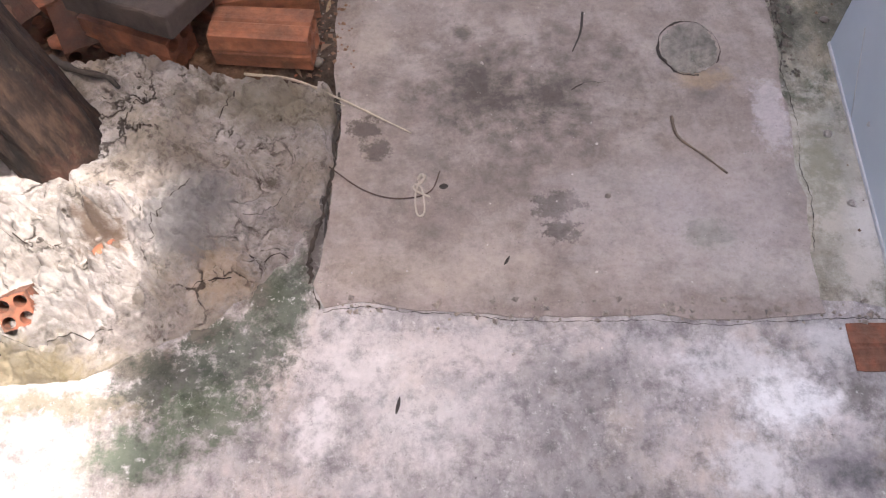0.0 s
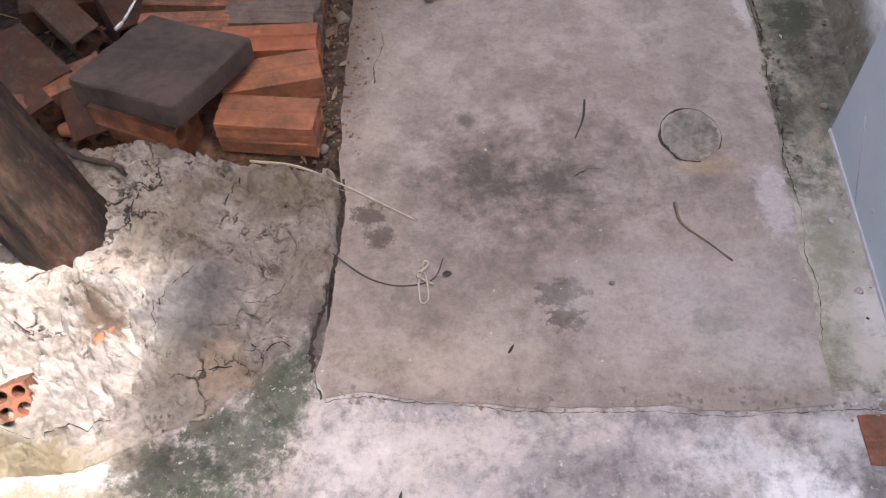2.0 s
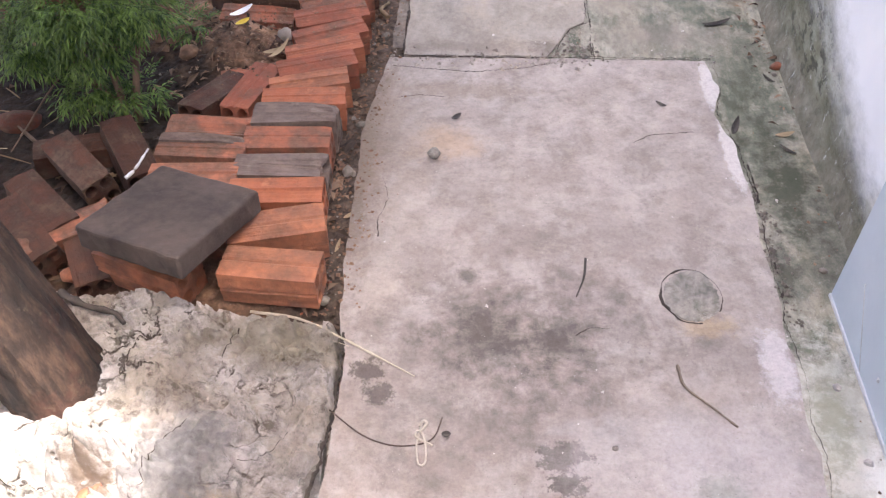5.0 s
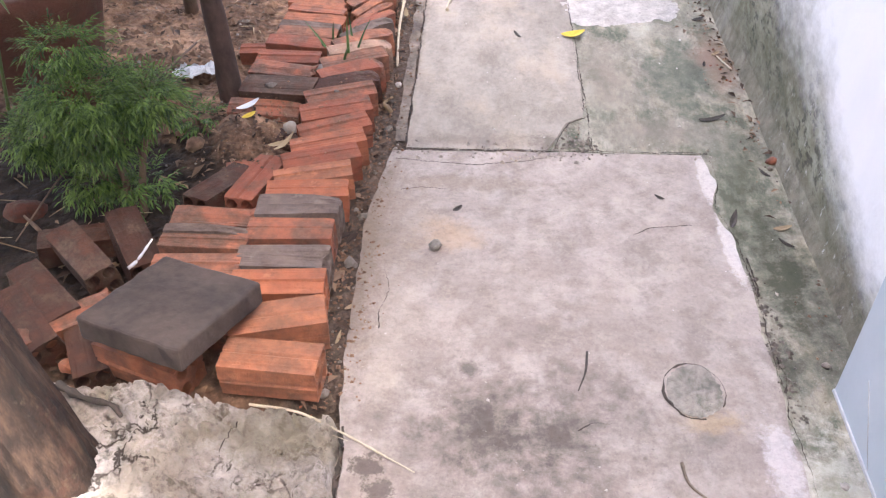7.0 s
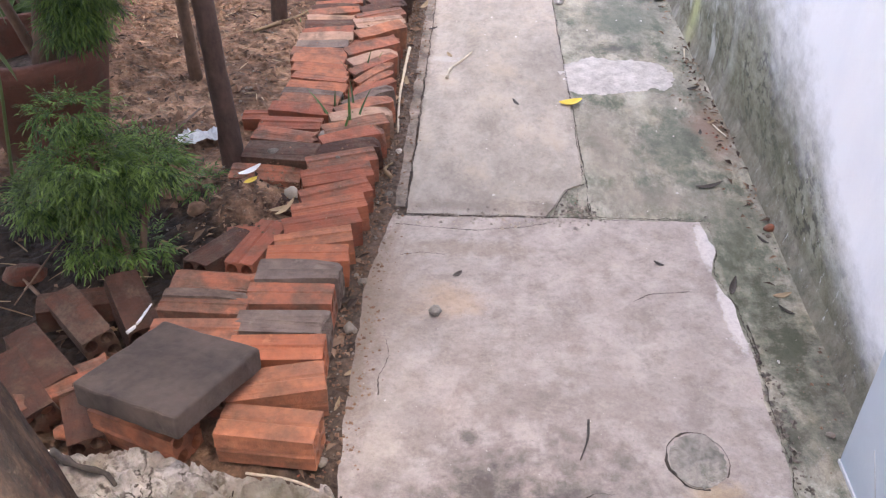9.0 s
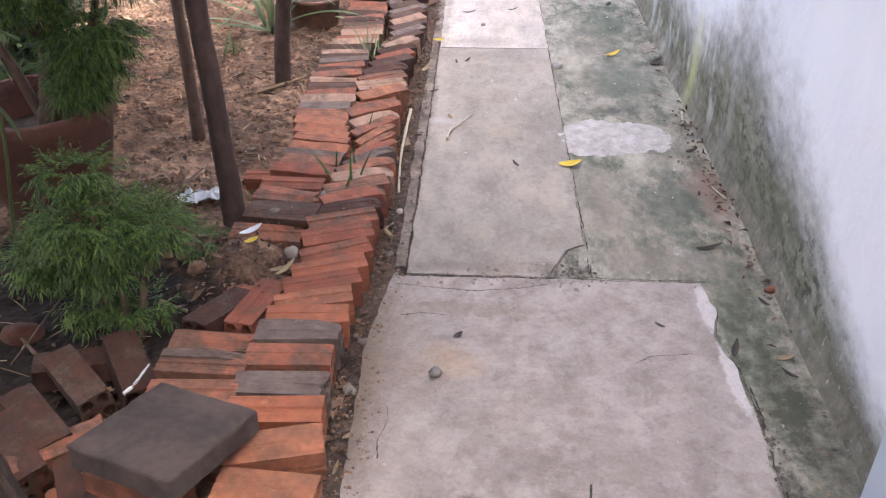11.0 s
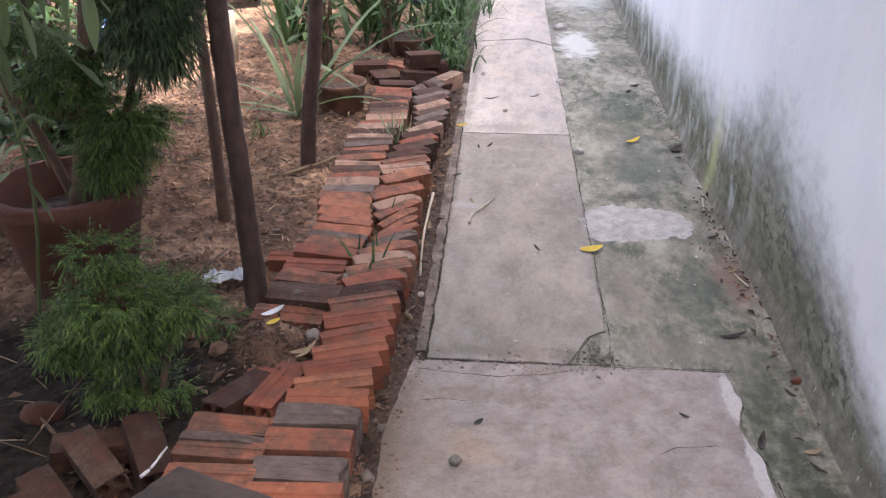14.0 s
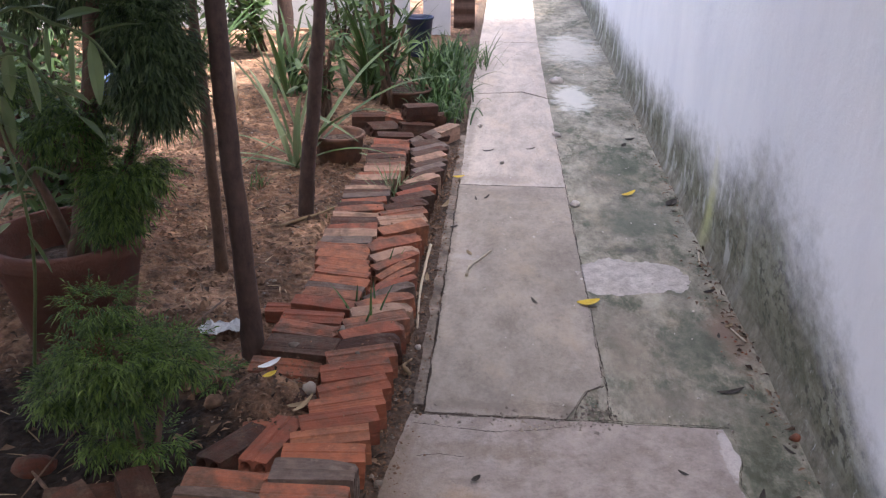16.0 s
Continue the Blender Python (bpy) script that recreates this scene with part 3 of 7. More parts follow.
M["wire"] = plain("rusty_wire", (0.05, 0.03, 0.025), (0.13, 0.09, 0.07), 90, 0.6, 0.0005, 0.6)
M["wire_pale"] = plain("zinc_wire", (0.38, 0.32, 0.26), (0.56, 0.5, 0.42), 90, 0.5, 0.0005, 0.4)
M["pebble"] = plain("pebble_stone", (0.11, 0.09, 0.072), (0.26, 0.22, 0.185), 30, 0.85, 0.002, 0, 0.5)
M["lime"] = plain("dry_white_mortar", (0.33, 0.285, 0.25), (0.84, 0.77, 0.72), 26, 0.92, 0.014)
M["plastic_white"] = plain("white_plastic", (0.62, 0.63, 0.66), (0.75, 0.76, 0.78), 20, 0.4, 0.0005)
M["plastic_blue"] = plain("dark_blue_plastic", (0.008, 0.018, 0.055), (0.012, 0.030, 0.090), 10, 0.35, 0.0005)
M["plastic_sky"] = plain("faded_blue_plastic", (0.07, 0.16, 0.36), (0.13, 0.25, 0.48), 14, 0.45, 0.001)
M["rust"] = plain("rusted_iron", (0.05, 0.028, 0.02), (0.15, 0.085, 0.06), 25, 0.85, 0.002)
M["crack"] = plain("dark_crack_dirt", (0.014, 0.010, 0.008), (0.075, 0.056, 0.043), 70, 0.97, 0.003)
M["cement_grey"] = concrete("patch_cement", (0.17, 0.155, 0.13), (0.27, 0.24, 0.21), (0.36, 0.325, 0.29), (), 0.4, 12)
M["edge"] = concrete("dirty_edge_concrete", (0.135, 0.105, 0.082), (0.225, 0.18, 0.146), (0.31, 0.255, 0.212), (), 0.0, 9)
M["plank"] = plain("old_brown_plank", (0.13, 0.075, 0.045), (0.26, 0.16, 0.10), 12, 0.85)


# ---- building helpers ----
def part(name, bm, material, parent=None, label=""):
    """Links a bmesh as one mesh object, under a thing where one is given."""
    me = bpy.data.meshes.new(name)
    bm.to_mesh(me)
    bm.free()
    me.materials.append(M[material])
    ob = new(name, me)
    if parent is not None:
        ob.parent = parent
    return tagged(ob, label)


def raw(name, verts, faces, material, parent=None, label="", smooth=False):
    me = bpy.data.meshes.new(name)
    me.from_pydata(verts, [], faces)
    me.materials.append(M[material])
    if smooth:
        me.polygons.foreach_set("use_smooth", [True] * len(me.polygons))
    me.update()
    ob = new(name, me)
    if parent is not None:
        ob.parent = parent
    return tagged(ob, label)


def thing(name, at, label, category, group="", turn=0.0):
    ob = new(name)
    ob.empty_display_size = 0.05
    ob.matrix_basis = pose(*at, 0, 0, turn)
    return tagged(ob, label, category, group)


def ragged(points, step=0.02, size=0.004, seed=0, closed=True):
    """An outline with its edges broken up into short uneven steps."""
    out, rng = [], random.Random(seed)
    count = len(points) if closed else len(points) - 1
    for a in range(count):
        p, q = Vector(points[a]), Vector(points[(a + 1) % len(points)])
        k = max(1, int((q - p).length / step))
        side = Vector((-(q - p).y, (q - p).x)).normalized()
        for b in range(k):
            at = p.lerp(q, b / k)
            wob = noise.noise((at.x * 22 + seed, at.y * 22, seed * 3.7)) * size + rng.uniform(-0.4, 0.4) * size
            out.append(at + side * (wob if b else wob * 0.5))
    if not closed:
        out.append(Vector(points[-1]))
    return out


def plate(name, outline, top, thick, material, parent=None, bevel=0.004, label=""):
    """A slab with the given outline, its upper edge rounded off."""
    bm = bmesh.new()
    f = bm.faces.new([bm.verts.new((p[0], p[1], top)) for p in outline])
    if f.normal.z < 0 or f.calc_area() and f.normal.z < 0:
        f.normal_flip()
    f.normal_update()
    if f.normal.z < 0:
        f.normal_flip()
    ins = bmesh.ops.inset_region(bm, faces=[f], thickness=bevel, depth=0)
    rim = {v for g in ins["faces"] for v in g.verts} - set(f.verts)
    for v in rim:
        v.co.z -= bevel * 0.8
    edges = [e for e in bm.edges if e.is_boundary]
    ext = bmesh.ops.extrude_edge_only(bm, edges=edges)
    for v in ext["geom"]:
        if isinstance(v, bmesh.types.BMVert):
            v.co.z = top - thick
    bmesh.ops.triangulate(bm, faces=[g for g in bm.faces if len(g.verts) > 4])
    bmesh.ops.recalc_face_normals(bm, faces=bm.faces[:])
    return part(name, bm, material, parent, label)


def ribbon(name, points, width, top, material, parent=None, seed=0, gaps=0.35):
    """A thin line of dirt along a crack, ragged on both sides and pinched out here and there."""
    pts = ragged(points, 0.006, 0.0035, seed, closed=False)
    rng = random.Random(seed)
    verts, faces = [], []
    for a, p in enumerate(pts):
        q = pts[min(a + 1, len(pts) - 1)] - pts[max(a - 1, 0)]
        side = Vector((-q.y, q.x)).normalized() * width * 0.55
        there = max(0.06, min(1.0, 2.2 * (noise.noise((p.x * 15 + seed, p.y * 15, 5)) + gaps)))
        l, r = (there * (0.15 + 0.95 * rng.random() ** 1.6) for _ in range(2))
        z = top(p.x, p.y) if callable(top) else top
        verts += [(*(p - side * l), z - 0.0005), (*p, z + 0.0002), (*(p + side * r), z - 0.0005)]
        if a:
            b = 3 * a
            faces += [(b - 3, b, b + 1, b - 2), (b - 2, b + 1, b + 2, b - 1)]
    return raw(name, verts, faces, material, parent)


def tube(points, radii, sides=10, wobble=0.0, seed=0, cap=True):
    """A bmesh tube through points, with a radius at each."""
    bm, rings = bmesh.new(), []
    pts = [Vector(p) for p in points]
    for a, p in enumerate(pts):
        way = (pts[min(a + 1, len(pts) - 1)] - pts[max(a - 1, 0)]).normalized()
        u = way.cross(Vector((0.3, 1, 0.1)) if abs(way.y) < 0.9 else Vector((1, 0, 0))).normalized()
        v = way.cross(u)
        r = radii[a] if isinstance(radii, (list, tuple)) else radii
        ring = []
        for b in range(sides):
            an = 2 * math.pi * b / sides
            k = 1 + wobble * noise.noise((math.cos(an) * 1.5 + seed, math.sin(an) * 1.5, a * 0.6 + seed))
            ring.append(bm.verts.new(p + (u * math.cos(an) + v * math.sin(an)) * r * k))
        rings.append(ring)
    for r0, r1 in zip(rings, rings[1:]):
        for b in range(sides):
            bm.faces.new((r0[b], r0[(b + 1) % sides], r1[(b + 1) % sides], r1[b])).smooth = True
    if cap:
        bm.faces.new(rings[0][::-1])
        bm.faces.new(rings[-1])
    bmesh.ops.recalc_face_normals(bm, faces=bm.faces[:])
    return bm


def bend(points, per=6):
    """Smooth path through points (Catmull-Rom)."""
    p = [Vector(a) for a in points]
    p = [2 * p[0] - p[1]] + p + [2 * p[-1] - p[-2]]
    out = []
    for a in range(1, len(p) - 2):
        for b in range(per):
            t = b / per
            out.append(0.5 * (2 * p[a] + (p[a + 1] - p[a - 1]) * t + (2 * p[a - 1] - 5 * p[a] + 4 * p[a + 1] - p[a + 2]) * t * t
                              + (3 * p[a] - p[a - 1] - 3 * p[a + 1] + p[a + 2]) * t ** 3))
    return out + [p[-2]]


def lathe(profile, sides=32, wob=0.0, seed=0):
    """A bmesh turned from (radius, height) pairs; the outline may go up outside and down inside."""
    bm, rings = bmesh.new(), []
    for a, (r, z) in enumerate(profile):
        rings.append([bm.verts.new((r * (1 + wob * noise.noise((math.cos(2 * math.pi * b / sides), math.sin(2 * math.pi * b / sides), seed))) * math.cos(2 * math.pi * b / sides),
                                    r * math.sin(2 * math.pi * b / sides), z)) for b in range(sides)])
    for r0, r1 in zip(rings, rings[1:]):
        for b in range(sides):
            bm.faces.new((r0[b], r0[(b + 1) % sides], r1[(b + 1) % sides], r1[b])).smooth = True
    bm.faces.new(rings[0][::-1])
    bm.faces.new(rings[-1])
    bmesh.ops.recalc_face_normals(bm, faces=bm.faces[:])
    return bm


def stone(size, flat=0.7, seed=0, detail=2):
    bm = bmesh.new()
    bmesh.ops.create_icosphere(bm, subdivisions=detail, radius=1.0)
    for v in bm.verts:
        k = 1 + 0.35 * noise.noise(v.co * 1.3 + Vector((seed * 3.1, seed, 0))) + 0.1 * noise.noise(v.co * 4 + Vector((seed, 0, 0)))
        v.co = Vector((v.co.x, v.co.y * 0.8, v.co.z * flat)) * k * size
    for f in bm.faces:
        f.smooth = True
    return bm


class Leaves:
    """Collects many small leaves into one mesh."""

    def __init__(self, seed):
        self.v, self.f, self.rng = [], [], random.Random(seed)

    def leaf(self, at, way, length, width, droop=0.15, fold=0.15):
        way = Vector(way).normalized()
        side = way.cross(Vector((self.rng.uniform(-0.5, 0.5), self.rng.uniform(-0.5, 0.5), 1)))
        side = side.normalized() if side.length > 1e-3 else Vector((1, 0, 0))
        up, at = side.cross(way), Vector(at)
        mid = at + way * length * 0.5
        tip = at + way * length - Vector((0, 0, droop * length))
        b = len(self.v)
        self.v += [at, mid + side * width / 2 + up * fold * width, tip, mid - side * width / 2 + up * fold * width, mid - up * 0.05 * width]
        self.f += [(b, b + 4, b + 1), (b + 1, b + 4, b + 2), (b + 2, b + 4, b + 3), (b + 3, b + 4, b)]

    def broad(self, at, way, length, width, droop=0.2, steps=5):
        """A lens-shaped leaf with a folded midrib."""
        way, at = Vector(way).normalized(), Vector(at)
        side = way.cross(Vector((self.rng.uniform(-0.6, 0.6), self.rng.uniform(-0.6, 0.6), 1))).normalized()
        up = side.cross(way)
        b = len(self.v)
        for a in range(steps + 1):
            t = a / steps
            p = at + way * length * t - Vector((0, 0, droop * length * t * t))
            w = width * 0.5 * math.sin(math.pi * min(1, t * 0.94 + 0.03)) ** 0.8
            self.v += [p + side * w + up * 0.25 * w, p, p - side * w + up * 0.25 * w]
            if a:
                c = b + 3 * a
                self.f += [(c - 3, c, c + 1, c - 2), (c - 2, c + 1, c + 2, c - 1)]

    def strap(self, at, way, length, width, droop, steps=9, fold=0.3):
        """A long arching blade."""
        p, way, b = Vector(at), Vector(way).normalized(), len(self.v)
        side = way.cross(Vector((0, 0, 1)))
        side = side.normalized() if side.length > 1e-2 else Vector((1, 0, 0))
        for a in range(steps + 1):
            t = a / steps
            w = width * 0.5 * min(1.0, 0.45 + 2.2 * t) * (1 - t ** 3) + 0.0005
            up = side.cross(way)
            self.v += [p + side * w + up * w * fold, p.copy(), p - side * w + up * w * fold]
            if a:
                c = b + 3 * a
                self.f += [(c - 3, c, c + 1, c - 2), (c - 2, c + 1, c + 2, c - 1)]
            p = p + way * length / steps
            way = (way - Vector((0, 0, droop / steps * (0.4 + 1.2 * t)))).normalized()

    def done(self, name, material, parent=None, label=""):
        return raw(name, [tuple(v) for v in self.v], self.f, material, parent, label)


# ---- ground and paving ----
def steps(lo, hi, near, fine, coarse):
    """Grid lines: fine inside near, ever coarser outside it."""
    out, x = [], near[0]
    while x <= near[1]:
        out.append(x)
        x += fine
    d, x, left = fine, near[0], []
    while x > lo:
        d *= coarse
        x -= d
        left.append(max(x, lo))
    d, x, right = fine, out[-1], []
    while x < hi:
        d *= coarse
        x += d
        right.append(min(x, hi))
    return left[::-1] + out + right


def soil_height(x, y):
    garden = max(0.0, min(1.0, (-0.09 - x) / 0.05))
    far = 1.0 if y < 8 else 0.0
    bumps = 0.020 * noise.noise((x * 3, y * 3, 0)) + 0.014 * noise.noise((x * 11, y * 11, 2)) + 0.009 * noise.noise((x * 34, y * 34, 5))
    z = -0.030 + garden * (0.034 + bumps * far)
    if -0.9 < y < 2.0 and x > -0.46 and not (-0.17 < y < 0.06 and x < -0.20):
        z = min(z, -0.004)
    pit = math.exp(-((x + 0.6) / 0.22) ** 2 - ((y + 0.45) / 0.3) ** 2)
    heap = math.exp(-((x + 0.36) / 0.10) ** 2 - ((y + 0.01) / 0.095) ** 2)
    z += -0.035 * pit + 0.062 * heap * (garden > 0.5)
    if -0.14 < x < 0.0 and -0.74 < y < 2.2:
        z = max(z, -0.011 + 0.006 * noise.noise((x * 40, y * 40, 3)))
    if y < -0.75:
        z = min(z, -0.03)
    return z


xs = steps(-300, 300, (-2.2, 0.0), 0.018, 1.35)
ys = steps(-300, 300, (-0.85, 3.2), 0.02, 1.3)
gv = [(x, y, soil_height(x, y) if -8 < x < 0.2 and -2 < y < 9 else -0.03) for y in ys for x in xs]
gf = [(j * len(xs) + i, j * len(xs) + i + 1, (j + 1) * len(xs) + i + 1, (j + 1) * len(xs) + i) for j in range(len(ys) - 1) for i in range(len(xs) - 1)]
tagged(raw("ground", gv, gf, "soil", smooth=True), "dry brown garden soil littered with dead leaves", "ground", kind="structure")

path = tagged(new("path"), "old grey cement path of cast slabs, stained and cracked", "path", kind="structure")
SLAB = [(-0.034, -1.12), (-0.028, -1.06), (-0.026, -0.95), (-0.026, -0.86), (-0.044, -0.76), (-0.052, -0.66), (-0.056, -0.5), (-0.062, -0.3), (-0.045, -0.1), (-0.03, -0.005),
        (0.30, -0.006), (0.36, -0.004), (0.675, -0.006), (0.690, -0.10), (0.662, -0.2), (0.688, -0.31), (0.690, -0.48), (0.684, -0.61), (0.687, -0.69), (0.679, -0.755),
        (0.683, -0.862), (0.675, -0.936), (0.682, -0.995), (0.668, -1.088), (0.672, -1.184), (0.616, -1.191), (0.53, -1.197), (0.43, -1.193), (0.316, -1.196), (0.239, -1.195), (0.16, -1.189),
        (0.089, -1.185), (0.033, -1.177), (-0.018, -1.187), (-0.040, -1.150)]
plate("slab", ragged(SLAB, 0.02, 0.005, 1), 0.0, 0.06, "slab", path, 0.003)
EDGES = [(0.003, 1.576, 0.0, -0.012, 0.425, 0.412), (1.582, 3.114, -0.012, -0.034, 0.414, 0.392), (3.121, 4.764, -0.036, -0.05, 0.39, 0.378), (4.772, 6.405, -0.052, -0.06, 0.378, 0.38), (6.415, 8.2, -0.06, -0.07, 0.38, 0.38)]
for a, (y0, y1, l0, l1, r0, r1) in enumerate(EDGES):
    out = [(l0, y0), (r0, y0), (r1, y1), (l1, y1)]
    if a == 0:
        out = [(l0, y0), (0.325, y0), (0.345, 0.045), (0.375, 0.120), (0.418, 0.150), (r0, 0.19), (r1, y1), (l1, y1)]
    if a == 2:
        out = [(l0, y0), (0.25, 3.21), (0.34, 3.12), (r0, 3.06), (r1, y1), (l1, y1)]
    if a == 1:
        out = [(l0, y0), (r0, y0), (r1, 3.045), (0.33, 3.105), (0.25, 3.19), (l1, y1)]
    plate("slab", ragged(out, 0.03, 0.005, 5 + a), -0.001 * (a % 2), 0.06, "slab_pale" if a else "slab_far", path, 0.003)
plate("slab", ragged([(0.334, 0.008), (0.428, 0.008), (0.43, 0.145), (0.385, 0.112), (0.355, 0.04)], 0.012, 0.004, 31), -0.005, 0.05, "slab", path, 0.004)
plate("edge_strip", ragged([(-0.030, 0.04), (-0.006, 0.04), (-0.012, 1.2), (-0.018, 2.3), (-0.050, 2.3), (-0.042, 1.2)], 0.03, 0.006, 40), -0.006, 0.05, "edge", path, 0.005)
for k, (pts, w) in enumerate([
        ([(-0.02, -0.04), (0.057, -0.052), (0.174, -0.060), (0.289, -0.040), (0.34, -0.02)], 0.004),
        ([(-0.04, -0.001), (0.05, 0.001), (0.15, -0.003), (0.24, 0.0), (0.30, -0.004)], 0.004), ([(0.30, -0.004), (0.40, 0.0), (0.5, -0.005), (0.69, -0.001)], 0.003),
        ([(0.43, 0.0), (0.433, 0.09), (0.43, 0.17), (0.425, 0.5), (0.418, 1.0), (0.41, 1.6), (0.40, 2.4)], 0.005),
        ([(-0.006, -0.42), (0.011, -0.478), (-0.004, -0.53), (0.001, -0.58)], 0.003),
        ([(0.0, -0.16), (0.05, -0.15), (0.10, -0.155)], 0.003), ([(0.487, -0.298), (0.52, -0.275), (0.559, -0.268), (0.611, -0.262)], 0.004),
        ([(0.343, -0.792), (0.37, -0.775), (0.40, -0.774)], 0.003),
        ([(-0.02, 1.579), (0.2, 1.578), (0.41, 1.579)], 0.005), ([(-0.03, 3.117), (0.25, 3.2), (0.34, 3.112), (0.40, 3.05)], 0.006), ([(-0.05, 4.768), (0.38, 4.768)], 0.006), ([(-0.05, 6.41), (0.38, 6.41)], 0.008)]):
    ribbon("crack_dirt", pts, w, 0.0008, "crack", path, 60 + k)

for k, (pts, w) in enumerate([
        ([(0.690, -0.02), (0.694, -0.10), (0.670, -0.2), (0.694, -0.31), (0.697, -0.48), (0.690, -0.61), (0.692, -0.69), (0.684, -0.755)], 0.0030),
        ([(0.684, -0.755), (0.690, -0.86), (0.681, -0.936), (0.688, -0.995), (0.674, -1.088)], 0.0017), ([(0.695, -0.62), (0.70, -0.66), (0.69, -0.70)], 0.007), ([(0.70, -0.36), (0.704, -0.42), (0.70, -0.47)], 0.007),
        ([(-0.020, -1.194), (0.033, -1.184), (0.089, -1.192), (0.16, -1.196), (0.239, -1.202), (0.316, -1.203), (0.43, -1.200), (0.53, -1.204), (0.616, -1.198), (0.69, -1.191), (0.77, -1.193)], 0.0017),
        ([(-0.042, -1.145), (-0.024, -1.190)], 0.004), ([(-0.034, -0.80), (-0.030, -0.86), (-0.026, -0.93), (-0.033, -1.0), (-0.040, -1.06), (-0.048, -1.10), (-0.042, -1.15)], 0.010),
        ([(-0.036, -0.008), (0.05, -0.004), (0.15, -0.002), (0.24, -0.004), (0.30, 0.002)], 0.0048), ([(0.30, -0.002), (0.40, 0.003), (0.5, 0.002), (0.69, 0.004)], 0.0034),
        ([(0.345, 0.006), (0.352, 0.045), (0.382, 0.118), (0.424, 0.148)], 0.004), ([(0.42, 0.19), (0.428, 0.145), (0.43, 0.08), (0.426, 0.01)], 0.0045), ([(0.425, 0.19), (0.42, 0.6), (0.415, 1.1), (0.408, 1.58)], 0.0032),
        ([(-0.002, 0.02), (-0.004, 0.5), (-0.009, 1.0), (-0.015, 1.57)], 0.006), ([(-0.02, 1.579), (0.2, 1.578), (0.41, 1.579)], 0.004)]):
    ribbon("crack_dirt", pts, w, 0.0010, "crack", path, 160 + k)

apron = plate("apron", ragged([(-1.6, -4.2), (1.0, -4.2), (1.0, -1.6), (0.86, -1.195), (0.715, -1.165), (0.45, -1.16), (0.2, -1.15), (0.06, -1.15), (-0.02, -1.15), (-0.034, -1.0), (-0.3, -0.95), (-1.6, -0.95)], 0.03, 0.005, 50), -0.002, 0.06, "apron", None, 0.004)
tagged(apron, "rough pale cement apron with green moss, white bloom and painted sun dapples", "pavement", kind="structure")
strip = plate("side_strip", ragged([(0.36, -1.185), (0.86, -1.195), (0.86, 8.2), (0.30, 8.2), (0.30, 0.3), (0.30, -0.03)], 0.05, 0.002, 51), -0.004, 0.06, "strip", None, 0.002)
tagged(strip, "mossy green cement strip between path and wall", "pavement", kind="structure")

# rough mortar bank beside the path
EDGE = [(-0.74, -0.060), (-0.80, -0.040), (-0.87, -0.020), (-0.97, -0.020), (-1.03, -0.030), (-1.09, -0.060), (-1.14, -0.085), (-1.20, -0.145), (-1.25, -0.235), (-1.30, -0.32), (-1.33, -0.62), (-1.36, -1.5)]


def bank_edge(y):
    for (y0, x0), (y1, x1) in zip(EDGE, EDGE[1:]):
        if y <= y0 and y >= y1:
            return x0 + (x1 - x0) * (y - y0) / (y1 - y0)
    return -9.0 if y < -1.3 else -0.075


